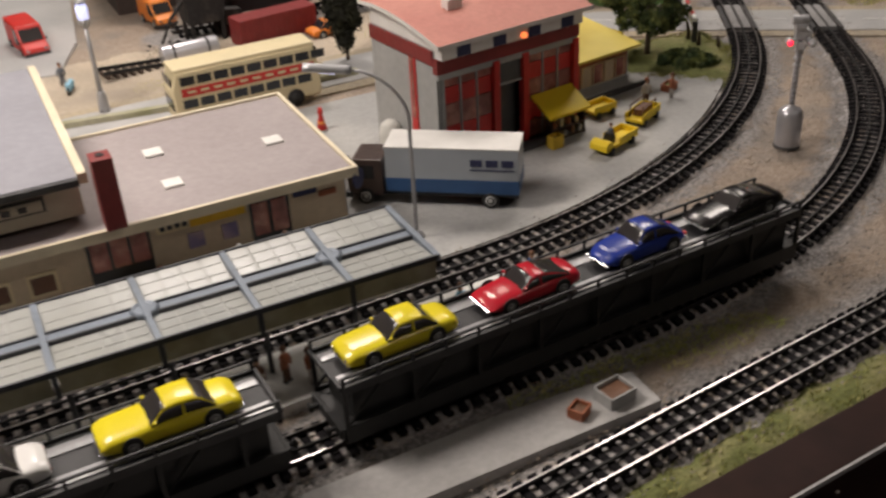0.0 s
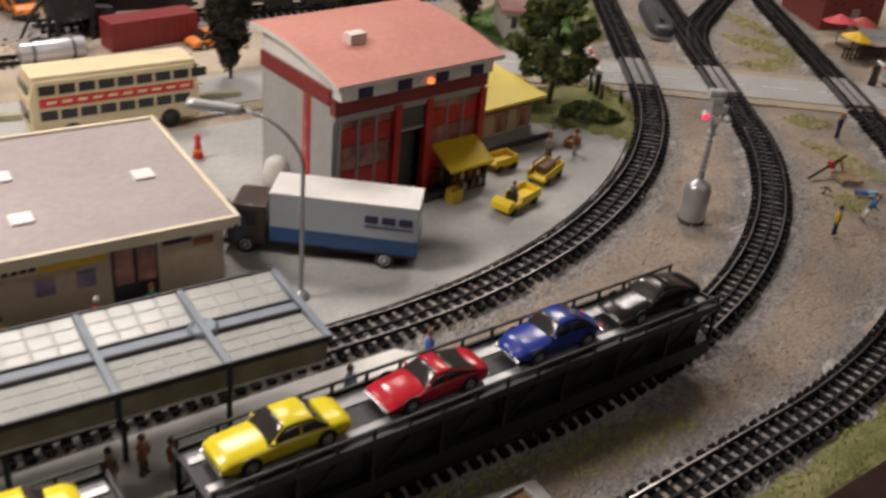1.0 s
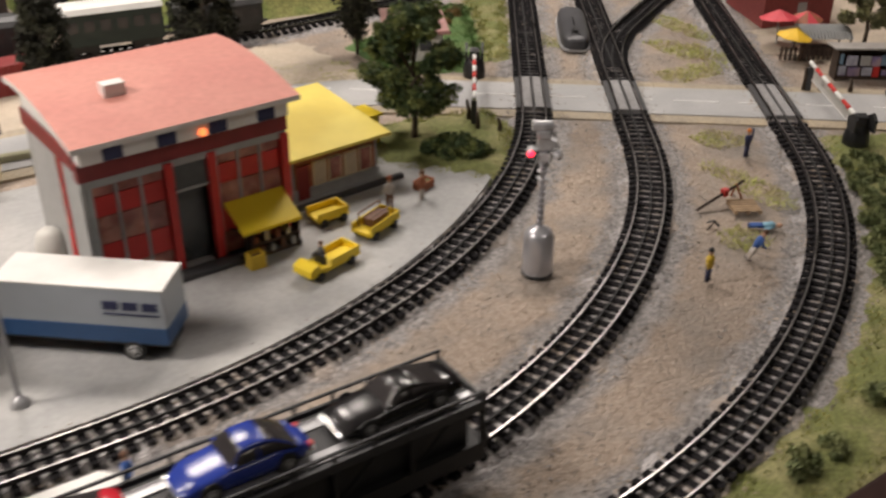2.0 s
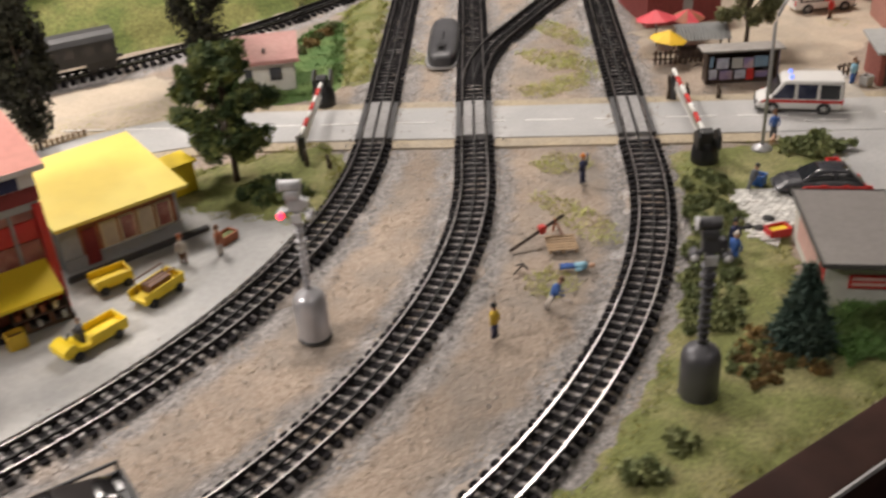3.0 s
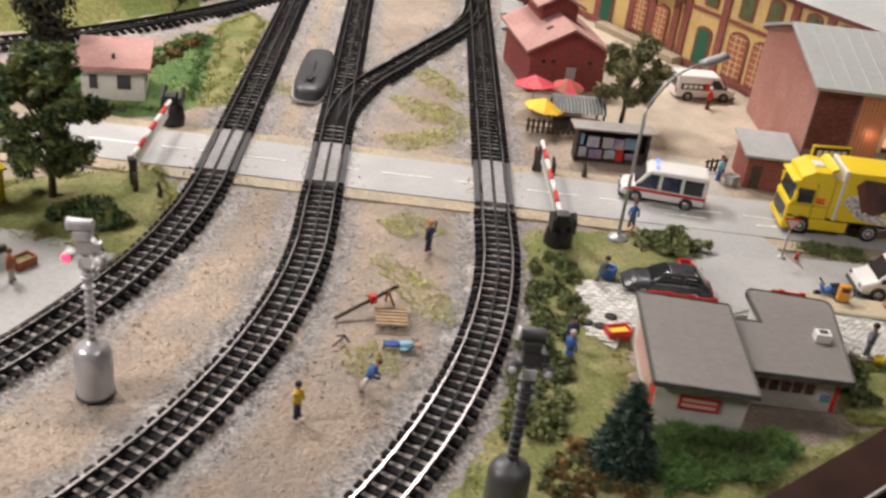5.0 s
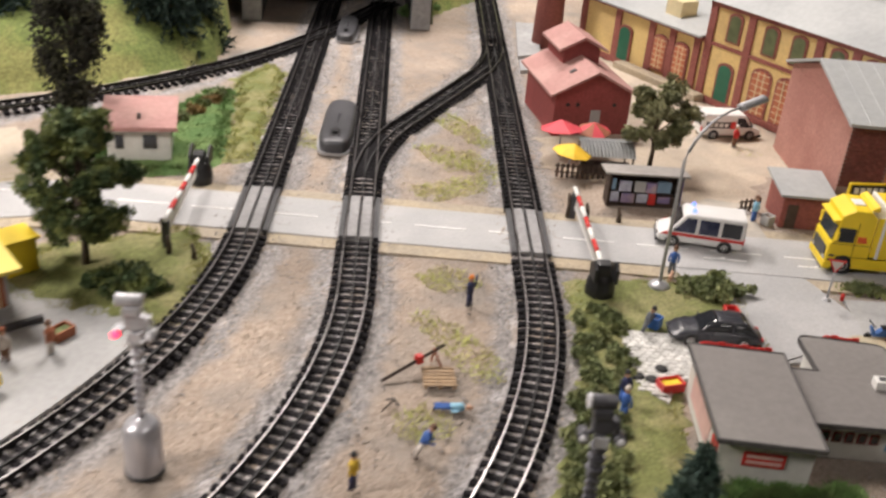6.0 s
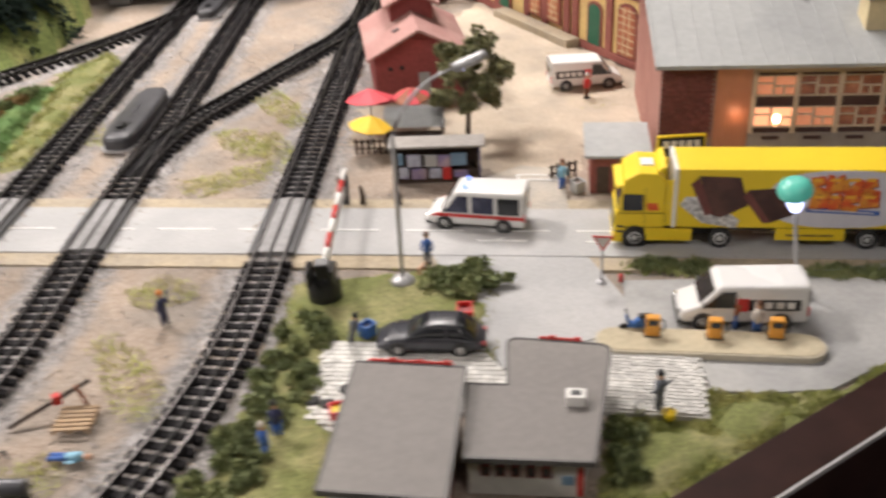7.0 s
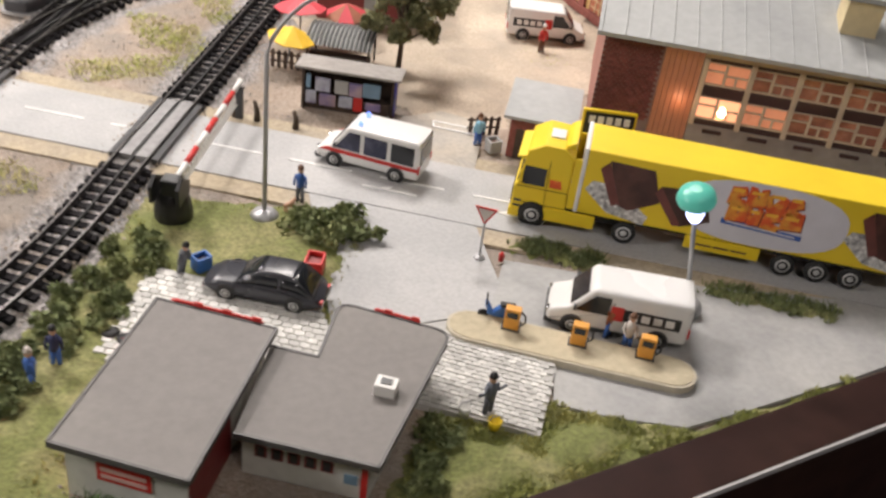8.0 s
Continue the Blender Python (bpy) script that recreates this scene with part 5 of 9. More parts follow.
# ---- signals and lamps ----
def hanging_signal(m, label, body, tall, head, lit=False, drum=0.0094, mast=0.0018):
    t = thing("signal_post", m, label, "signal", "signal posts")
    prof = [(drum * 0.96, 0), (drum, 0.0012), (drum, 0.0225)]
    prof += [(drum * (0.28 + 0.72 * math.cos(a)), 0.0225 + 0.0062 * math.sin(a)) for a in (0.35, 0.7, 1.05, 1.4)] + [(mast * 1.3, 0.0296), (mast, 0.0302)]
    part("drum_base", lathe(bmesh.new(), prof, 32), body, t)
    part("base_ring", lathe(bmesh.new(), [(drum * 1.06, 0), (drum * 1.06, 0.0012), (drum * 1.01, 0.0014)], 32), DARK, t)
    part("mast", tube(bmesh.new(), [(0, 0, 0.029), (0, 0, tall)], mast, 10, r2=mast * 0.9), body, t)
    for k in range(12):
        z = 0.033 + k * (tall - 0.046) / 12
        part("mast_rung", bx(-mast * 1.0, -mast * 1.25, z, mast * 1.0, mast * 1.25, z + 0.0007), body, t)
    hd = part("head_block", rounded(bx(-0.0040, -0.0026, tall - 0.0130, 0.0040, 0.0026, tall - 0.0060), 0.0009), head, t)
    part("head_cap", rounded(bx(-0.0046, -0.0032, tall - 0.0062, 0.0030, 0.0032, tall - 0.0018), 0.0010), head, t)
    part("side_box", rounded(bx(0.0030, -0.0024, tall - 0.0112, 0.0066, 0.0024, tall - 0.0070), 0.0007), head, hd)
    part("top_drum", rounded(tube(bmesh.new(), [(-0.0064, 0, tall + 0.0006), (0.0040, 0, tall + 0.0006)], 0.0029, 14), 0.0005), head, t)
    part("drum_end", lathe(bmesh.new(), [(0.0031, -0.0006), (0.0031, 0.0006)], 14), PANE_WHITE, t, m=pose(-0.0064, 0, tall + 0.0006, 0, 90, 0))
    part("name_plate", rounded(bx(-0.0028, -0.0036, tall - 0.0190, 0.0028, -0.0028, tall - 0.0140), 0.0002), PANE_WHITE, t)
    for k in range(3):
        part("clamp_ring", lathe(bmesh.new(), [(mast * 1.6, 0), (mast * 1.6, 0.0010)], 12), head, t, m=pose(0, 0, tall - 0.0210 - 0.0050 * k))
    part("stay_wire", tube(bmesh.new(), [(0.0045, 0, tall - 0.0030), (0.0075, 0.0010, tall - 0.0120), (0.0020, 0.0016, tall - 0.0240)], 0.0004, 5), DARK, t)
    for sgn, zz in ((1, -0.0150), (-1, -0.0140)):
        arm = part("lamp_arm", tube(bmesh.new(), [(sgn * 0.0024, 0, tall - 0.012), (sgn * 0.0062, -0.002, tall + zz)], 0.0010, 7), head, t)
        part("lamp_hood", tube(bmesh.new(), [(sgn * 0.0068, 0.0016, tall + zz), (sgn * 0.0072, -0.0044, tall + zz)], 0.0024, 14), head, arm)
        part("lens", lathe(bmesh.new(), [(0.0019, 0), (0.0016, 0.0008), (0.0005, 0.0013)], 12), LAMP_RED if (lit and sgn == -1) else PANE_WHITE, arm, m=pose(sgn * 0.0072, -0.0043, tall + zz, 90, 0, 0))
    return t


SIGNAL_SILVER = mat("pale_signal_silver", (0.62, 0.62, 0.64), 0.38, 0.35, vary=0.15, scale=200, bump=0.05, second=(0.45, 0.45, 0.47), coarse=120)
PANE_WHITE = mat("milky_lens", (0.70, 0.70, 0.72), 0.25, vary=0.03)
hanging_signal(pose(0.557, 0.4815, 0.0005, 0, 0, -32), "silver light signal on a round drum base, red lamp lit", SILVER, 0.089, SIGNAL_SILVER, lit=True, drum=0.0086)
hanging_signal(pose(0.6865, 0.3315, 0.0010, 0, 0, -32), "dark grey light signal on a round drum base", SIGNAL_GREY, 0.092, SIGNAL_GREY, drum=0.0092, mast=0.0023)


def street_lamp(m, label, pts, head, base_r=0.0062, material=LAMP_GREY, tilt=0):
    t = thing("street_lamp", m, label, "street lamp", "street lamps")
    part("foot", lathe(bmesh.new(), [(base_r, 0), (base_r, 0.0016), (base_r * 0.8, 0.0034), (base_r * 0.45, 0.0042), (0.0014, 0.0050)], 22), material, t)
    part("pole", tube(bmesh.new(), pts, 0.0012, 10, r2=0.0008), material, t)
    a, b = Vector(head[0]), Vector(head[1])
    bm = bmesh.new()
    tube(bm, [a, a + (b - a) * 0.15, a + (b - a) * 0.85, b], 0.0034, 12)
    for v in bm.verts:
        k = (v.co - a).dot((b - a).normalized())
        v.co.z = a.z + (v.co.z - a.z) * 0.75 + 0.0
    hd = part("lamp_head", bm, material, t, smooth=True)
    c = a + (b - a) * 0.55 - Vector((0, 0, 0.0020))
    d = (b - a).normalized() * 0.006
    part("lamp_glass", tube(bmesh.new(), [c - d, c + d], 0.0016, 8), LAMP_BLUE, hd)
    return t


def arc_pole(dx, dy, h, reach):
    n = math.hypot(dx, dy)
    ux, uy = dx / n, dy / n
    pts = [(0, 0, 0.003), (0, 0, h * 0.55), (0, 0, h * 0.74)]
    for k in range(1, 8):
        a = k / 7
        pts.append((ux * reach * a ** 1.5, uy * reach * a ** 1.5, h * (0.74 + 0.26 * math.sin(a * 1.45))))
    return pts


P1 = arc_pole(0.055, -0.006, 0.120, 0.036)
e1 = Vector(P1[-1])
street_lamp(pose(0.9020, 0.5030, 0.001), "tall grey street lamp with curved arm by the crossing", P1, (e1, e1 + Vector((0.0185, -0.002, 0.0060))), 0.0072)
P2 = arc_pole(-0.45, 0.25, 0.108, 0.030)
e2 = Vector(P2[-1])
street_lamp(pose(0.2800, 0.5000, 0.002), "grey street lamp with curved arm by the platform roof", P2, (e2, e2 + Vector((-0.024, 0.012, 0.004))), 0.0045)
pl_ = thing("street_lamp", pose(0.1545, 0.8220, 0.001), "stout grey post lamp with a lit lantern by the street", "street lamp", "street lamps")
part("foot", lathe(bmesh.new(), [(0.0046, 0), (0.0044, 0.0050), (0.0036, 0.0150), (0.0030, 0.0170), (0.0022, 0.0180)], 16), LAMP_GREY, pl_)
part("pole", tube(bmesh.new(), [(0, 0, 0.017), (0, 0, 0.073)], 0.0020, 10, r2=0.0016), LAMP_GREY, pl_)
part("collar", lathe(bmesh.new(), [(0.0030, 0.0715), (0.0046, 0.0750), (0.0046, 0.0775)], 14), LAMP_GREY, pl_)
part("lantern", lathe(bmesh.new(), [(0.0040, 0.0775), (0.0046, 0.0850), (0.0034, 0.0900)], 14), LAMP_BLUE, pl_)
part("cap", lathe(bmesh.new(), [(0.0050, 0.0898), (0.0046, 0.0915), (0.0014, 0.0935)], 14), LAMP_GREY, pl_)


def mushroom_lamp(m):
    t = thing("street_lamp", m, "street lamp with teal mushroom shade and white globe", "street lamp", "street lamps")
    part("foot", lathe(bmesh.new(), [(0.0072, 0), (0.0072, 0.0022), (0.0050, 0.0040), (0.0022, 0.0052), (0.0014, 0.0056)], 22), LAMP_GREY, t)
    part("pole", tube(bmesh.new(), [(0, 0, 0.005), (0, 0, 0.062)], 0.0012, 10, r2=0.0010), LAMP_GREY, t)
    part("globe", lathe(bmesh.new(), [(0.0026, 0.0610), (0.0034, 0.0630), (0.0050, 0.0690), (0.0054, 0.0733)], 18), LAMP_BLUE, t)
    part("shade", lathe(bmesh.new(), [(0.0084, 0.0728), (0.0086, 0.0738), (0.0078, 0.0766), (0.0056, 0.0786), (0.0022, 0.0795)], 22), TEAL, t)


mushroom_lamp(pose(1.0720, 0.3750, 0.0026, 6, -17, 0))


# ---- level crossing barriers ----
def barrier(m, label, L=0.112):
    t = thing("crossing_barrier", m, label, "barrier", "level crossing barriers")
    dr = part("drive_housing", rounded(lathe(bmesh.new(), [(0.0092, -0.001), (0.0096, 0.0060), (0.0084, 0.0130), (0.0064, 0.0165)], 14), 0.0006), BLACK, t)
    part("hinge_block", rounded(side_prism(bmesh.new(), [(-0.0060, 0.0145), (0.0060, 0.0145), (0.0050, 0.0230), (0.0010, 0.0255), (-0.0050, 0.0240)], -0.0042, 0.0042), 0.0010), BLACK, dr)
    for sgn in (-1, 1):
        part("counterweight", rounded(side_prism(bmesh.new(), [(-0.0120, 0.0150), (0.0030, 0.0150), (0.0040, 0.0220), (-0.0060, 0.0280), (-0.0125, 0.0245)], sgn * 0.0066 - 0.0010, sgn * 0.0066 + 0.0010), 0.0004), BLACK, t)
    n = 7
    for k in range(n):
        x0, x1 = 0.004 + L * k / n, 0.004 + L * (k + 1) / n
        part("boom_section", tube(bmesh.new(), [(x0, 0, 0.0200 + 0.003 * k / n), (x1, 0, 0.0200 + 0.003 * (k + 1) / n)], 0.0016, 10), RED if k % 2 else WHITE, t, "red boom section" if k % 2 else "white boom section")
    b = bmesh.new()
    for k in range(22):
        x = 0.014 + k * (L - 0.020) / 22
        tube(b, [(x, 0, 0.0195 + 0.003 * k / 22), (x + 0.0022, 0, 0.0150), (x, 0, 0.0112)], 0.0007, 5)
    tube(b, [(0.014, 0, 0.0112), (L - 0.004, 0, 0.0112)], 0.0004, 5)
    part("hanging_skirt", b, WHITE, t, "thin white hanging lattice")
    part("rest_post", rounded(bx(L - 0.0010, -0.0022, -0.001, L + 0.0026, 0.0022, 0.0205), 0.0005), DARK, t)


barrier(pose(0.8590, 0.5130, 0.0005, 0, 0, 59), "red and white level crossing barrier, lowered, with black drive")
barrier(pose(0.6960, 0.7730, 0.0005, 0, 0, 238), "lowered red and white barrier on the far crossing side", 0.108)


# ---- turnout motor ----
def motor_box(m, label):
    t = thing("turnout_motor", m, label, "turnout motor", "turnout motors")
    part("base_flange", prism(bmesh.new(), rounded_plan(0.0440, 0.0122), 0.0008, 0.0022), LAMP_GREY, t, "dull grey base flange")
    rows = []
    for a, b, z in ((0.0425, 0.0108, 0.0020), (0.0425, 0.0108, 0.0072), (0.0415, 0.0100, 0.0090), (0.0395, 0.0082, 0.0100), (0.0340, 0.0040, 0.0104), (0.0100, 0.0004, 0.0105)):
        ring = rounded_plan(a, b)
        rows.append([Vector((x, y, z)) for x, y in ring + ring[:1]])
    hs = grid_part("housing", rows, lambda i, j: True, DARK_LID, t)
    part("lever", rounded(bx(-0.0300, -0.0018, 0.0098, -0.0235, 0.0018, 0.0128), 0.0005), BLACK, hs)
    part("lever_slot", rounded(bx(-0.0330, -0.0034, 0.0100, -0.0200, 0.0034, 0.0107), 0.0002), BLACK, hs)
    part("drive_rod", bx(-0.0400, -0.0180, 0.0018, -0.0380, -0.0110, 0.0030), RAIL_DARK, t)


DARK_LID = mat("charcoal_lid", (0.055, 0.055, 0.06), 0.4, vary=0.15, scale=120, bump=0.05)
motor_box(pose(0.8390, 0.8260, 0, 0, 0, 57) @ Matrix.Scale(1.25, 4), "charcoal turnout motor box beside the track")
motor_box(pose(0.9930, 1.0950, 0, 0, 0, 57), "charcoal turnout motor box before the tunnel")


# ---- filling station ----
def outline_part(name, pts, z0, z1, material, parent, label=""):
    return part(name, prism(bmesh.new(), pts, z0, z1), material, parent, label)


def shrink(pts, d):
    c = Vector((sum(p[0] for p in pts) / len(pts), sum(p[1] for p in pts) / len(pts)))
    out = []
    for x, y in pts:
        v = Vector((x, y)) - c
        out.append(tuple(c + v * (1 - d / v.length)))
    return out


def edge_part(t, name, p, q, z0, z1, u0, u1, out, material, thick=0.0012):
    """A plate on the wall that runs from p to q (outside on its right), from u0 to u1 metres along it."""
    d = (Vector(q) - Vector(p)).normalized()
    n = Vector((d.y, -d.x))
    a, b = Vector(p) + d * u0, Vector(p) + d * u1
    pts = [tuple(a - n * thick), tuple(b - n * thick), tuple(b + n * out), tuple(a + n * out)]
    return part(name, prism(bmesh.new(), pts, z0, z1), material, t)


def filling_station():
    t = thing("filling_station", pose(0, 0, 0), "low filling station building with grey flat roofs and red trim", "filling station")
    A = [(0.784, 0.3485), (0.824, 0.3170), (0.873, 0.3840), (0.833, 0.4155)]
    ZA, ZB = 0.0290, 0.0230
    outline_part("roof_slab", A, ZA - 0.0022, ZA, ROOF_GREY, t, "grey felt roof slab")
    for i in range(4):
        p, q = A[i], A[(i + 1) % 4]
        edge_part(t, "roof_edge", p, q, ZA - 0.0024, ZA + 0.0004, 0, (Vector(q) - Vector(p)).length, 0.0004, EDGE_GREY, 0.0007)
    wa = shrink(A, 0.0055)
    outline_part("wall_block", wa, 0, ZA - 0.0023, OFFWHITE, t)
    p, q = wa[0], wa[1]
    edge_part(t, "red_sign_board", p, q, 0.0125, 0.0205, 0.012, 0.032, 0.0006, RED, 0.0005)
    for k in range(2):
        edge_part(t, "sign_bar", p, q, 0.0140 + 0.0033 * k, 0.0158 + 0.0033 * k, 0.0135, 0.0305, 0.0008, WALL_PINK, 0.0003)
    p, q = wa[3], wa[0]
    L = (Vector(q) - Vector(p)).length
    edge_part(t, "red_corner_panel", p, q, 0.001, ZA - 0.003, L - 0.012, L - 0.001, 0.0005, RED, 0.0004)
    edge_part(t, "shop_window", p, q, 0.006, ZA - 0.006, 0.012, L - 0.018, 0.0005, WALL_PINK, 0.0004)
    p, q = wa[1], wa[2]
    L = (Vector(q) - Vector(p)).length
    edge_part(t, "red_side_wall", p, q, 0.0005, ZA - 0.003, 0.001, L * 0.5, 0.0005, RED_DARK, 0.0004)
    p, q = A[2], A[3]
    L = (Vector(q) - Vector(p)).length
    sg = edge_part(t, "red_roof_sign", p, q, ZA - 0.001, ZA + 0.0008, 0.006, L - 0.006, 0.0014, RED, -0.0002)
    for k in range(9):
        edge_part(sg, "sign_shape", p, q, ZA + 0.0008, ZA + 0.0014 + 0.0008 * (k % 3 == 0), 0.0068 + 0.0041 * k, 0.0105 + 0.0041 * k, 0.0012, RED, -0.0004)
    # lower wing
    B0 = [(0.8445, 0.3395), (0.8875, 0.3085), (0.9425, 0.3685), (0.9050, 0.4005), (0.8855, 0.3700), (0.8700, 0.3815)]
    B = [B0[0], B0[1]]
    def corner(a, b, c, r):
        a, b, c = Vector(a), Vector(b), Vector(c)
        u, v = (a - b).normalized() * r, (c - b).normalized() * r
        return [tuple(b + u * (1 - k) ** 2 + v * k ** 2) for k in (0, 0.25, 0.5, 0.75, 1.0)]
    B += corner(B0[1], B0[2], B0[3], 0.007) + corner(B0[2], B0[3], B0[4], 0.007) + [B0[4], B0[5]]
    outline_part("roof_slab", B, ZB - 0.0022, ZB, ROOF_GREY, t, "grey felt roof slab with rounded corners")
    rim_pts = B
    for i in range(len(B)):
        p, q = rim_pts[i], rim_pts[(i + 1) % len(B)]
        Lq = (Vector(q) - Vector(p)).length
        if Lq > 0.0003 and i != len(B) - 1:
            edge_part(t, "roof_edge", p, q, ZB - 0.0024, ZB + 0.0004, -0.0002, Lq + 0.0002, 0.0004, EDGE_GREY, 0.0007)
    wb = [(0.8480, 0.3420), (0.8865, 0.3145), (0.9350, 0.3680), (0.9060, 0.3930), (0.8870, 0.3650), (0.8700, 0.3770)]
    outline_part("wall_block", wb, 0, ZB - 0.0023, OFFWHITE, t)
    p, q = wb[0], wb[1]
    for k in range(5):
        w = edge_part(t, "window", p, q, 0.0105, 0.0165, 0.0050 + 0.0062 * k, 0.0095 + 0.0062 * k, 0.0006, RED_DARK, 0.0004)
        edge_part(w, "pane", p, q, 0.0113, 0.0157, 0.0057 + 0.0062 * k, 0.0088 + 0.0062 * k, 0.0009, WINDOW_CLEAR, 0.0002)
    edge_part(t, "notice_board", p, q, 0.0070, 0.0115, 0.0385, 0.0435, 0.0006, NOTICE, 0.0004)
    edge_part(t, "red_corner_panel", p, q, 0.001, ZB - 0.003, 0.0448, 0.0472, 0.0005, RED, 0.0004)
    p, q = B0[2], B0[3]
    sg = edge_part(t, "red_roof_sign", p, q, ZB - 0.001, ZB + 0.0008, 0.014, 0.034, 0.0014, RED, -0.0002)
    for k in range(5):
        edge_part(sg, "sign_shape", p, q, ZB + 0.0008, ZB + 0.0014 + 0.0008 * (k % 3 == 0), 0.0144 + 0.0039 * k, 0.0179 + 0.0039 * k, 0.0012, RED, -0.0004)
    # small roof vent
    v = part("roof_vent", rounded(bx(-0.0042, -0.0034, 0, 0.0042, 0.0034, 0.0052), 0.0005), WHITE, t, m=pose(0.9035, 0.3435, ZB, 0, 0, -36))
    part("vent_opening", bx(-0.0022, -0.0016, 0.0046, 0.0022, 0.0016, 0.0056), DARK, v)


WALL_PINK = mat("pale_pink_sign", (0.62, 0.40, 0.36), 0.5, vary=0.1)
EDGE_GREY = mat("dull_roof_edge", (0.085, 0.08, 0.078), 0.5, vary=0.2, scale=200, bump=0.1)
NOTICE = mat("blue_notice", (0.16, 0.26, 0.36), 0.5, vary=0.2)
filling_station()


# ---- factory with lit windows ----
def factory():
    t = thing("factory_building", pose(1.102, 0.525, 0, 0, 0, -34), "red brick factory with grey roof and lit glazed front", "factory")
    H = 0.0795
    L, D = 0.270, 0.150
    part("side_wall", bx(0, 0.001, 0, 0.004, D, H), SIDE_LIT_BRICK, t, "pinkish brick end wall, light from the left put into its colour")
    part("rear_wall", bx(0.004, D - 0.004, 0, L, D, H), BRICK_WALL, t)
    part("end_wall", bx(L - 0.004, 0.004, 0, L, D - 0.004, H), BRICK_WALL, t)
    part("brick_panel", bx(0, 0, 0, 0.0340, 0.001, H - 0.0005), MORTAR, t)
    part("plank_panel", bx(0.0341, 0.0008, 0.0, 0.0560, 0.004, H), PLANK_PANEL, t, "varnished boarding with a lamp's glow put into its colour")
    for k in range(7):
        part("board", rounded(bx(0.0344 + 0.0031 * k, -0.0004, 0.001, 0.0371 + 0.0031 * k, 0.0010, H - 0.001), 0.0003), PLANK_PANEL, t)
    part("back_wall_inside", bx(0.0561, 0.030, 0.001, L - 0.005, 0.031, H - 0.002), INTERIOR, t)
    part("floor_inside", bx(0.0561, 0.0045, 0.001, L - 0.005, 0.0299, 0.003), INTERIOR, t)
    part("base_wall", bx(0.0561, 0.0, 0, L, 0.0035, 0.0330), BASE_GREY, t)
    part("top_band", bx(0.0561, 0.0, 0.0735, L, 0.0035, H), BEIGE, t)
    n = 8
    pitch = 0.0262
    for k in range(n + 1):
        x = 0.0562 + k * pitch
        part("pillar", rounded(bx(x, -0.0012, 0.0330, x + 0.0030, 0.0034, 0.0735), 0.0004), BEIGE, t)
        if k == n:
            break
        x0, x1 = x + 0.0030, x + pitch
        part("vent_slot", rounded(bx(x0 + 0.006, -0.0006, 0.0285, x0 + 0.017, 0.0010, 0.0308), 0.0002), SPANDREL, t)
        for z0, z1, lit in ((0.0375, 0.0508, True), (0.0585, 0.0715, False)):
            w = part("window", bx(x0, 0.0002, z0 - 0.0010, x1, 0.0020, z0), BEIGE, t)
            part("pane", bx(x0, 0.0016, z0, x1, 0.0020, z1), (PANE_BRIGHT if k == 0 else PANE_HALF_GLOW if k == 1 else LIT_PANE) if lit else (PANE_HALF_GLOW if k == 0 else LIT_PANE), w, "opaque pane with inside light put in as its own glow")
            for f0, f1, g0, g1 in ((0, 1, 0.94, 1.0), (0.42, 0.48, 0.0, 1.0), (0.48, 1.0, 0.40, 0.47), (0.0, 0.42, 0.55, 0.61), (0.70, 0.75, 0.0, 0.42)):
                part("glazing_bar", bx(lerp(x0, x1, f0), 0.0002, lerp(z0, z1, g0), lerp(x0, x1, f1), 0.0017, lerp(z0, z1, g1)), BEIGE, w)
        for z0, z1 in ((0.0330, 0.0365), (0.0508, 0.0575), (0.0715, 0.0735)):
            part("spandrel", bx(x0, 0.0005, z0, x1, 0.0030, z1), SPANDREL, t)
    part("bulb", lathe(bmesh.new(), [(0.0003, 0.0390), (0.0018, 0.0402), (0.0024, 0.0420), (0.0014, 0.0444), (0.0003, 0.0450)], 12), LAMP_GLOW, t, m=pose(0.0735, 0.0012, 0))
    b = bmesh.new()
    for (y0, z0), (y1, z1) in (((-0.0070, H - 0.001), (D * 0.55, H + 0.022)), ((D * 0.55, H + 0.022), (D + 0.006, H - 0.001))):
        lo = [b.verts.new((x, y, z)) for x, y, z in ((-0.005, y0, z0), (L + 0.005, y0, z0), (L + 0.005, y1, z1), (-0.005, y1, z1))]
        hi = [b.verts.new(v.co + Vector((0, 0, 0.0024))) for v in lo]
        b.faces.new(hi)
        b.faces.new(lo[::-1])
        for k in range(4):
            b.faces.new((lo[k], lo[(k + 1) % 4], hi[(k + 1) % 4], hi[k]))
    part("roof", b, ROOF_TIN, t)
    part("gable", side_prism_y(bmesh.new(), [(0.0, H), (D, H), (D * 0.55, H + 0.0215)], 0.0005, 0.004), SIDE_LIT_BRICK, t)
    for k in range(22):
        x = -0.003 + k * (L + 0.006) / 21
        y0, z0, y1, z1 = -0.0068, H + 0.0016, D * 0.55, H + 0.0246
        part("roof_seam", tube(bmesh.new(), [(x, y0, z0), (x, y1, z1)], 0.0004, 4), ROOF_TIN, t)
    c = part("roof_cowl", rounded(bx(0.128, 0.028, H + 0.004, 0.148, 0.048, H + 0.030), 0.0006), CREAM_WALL, t)
    part("cowl_cap", rounded(bx(0.126, 0.026, H + 0.030, 0.150, 0.050, H + 0.033), 0.0006), ROOF_TIN, c)
    part("loading_ledge", rounded(bx(0.0, -0.014, 0, L, -0.0005, 0.012), 0.0006), GREYWALL, t)
    return t


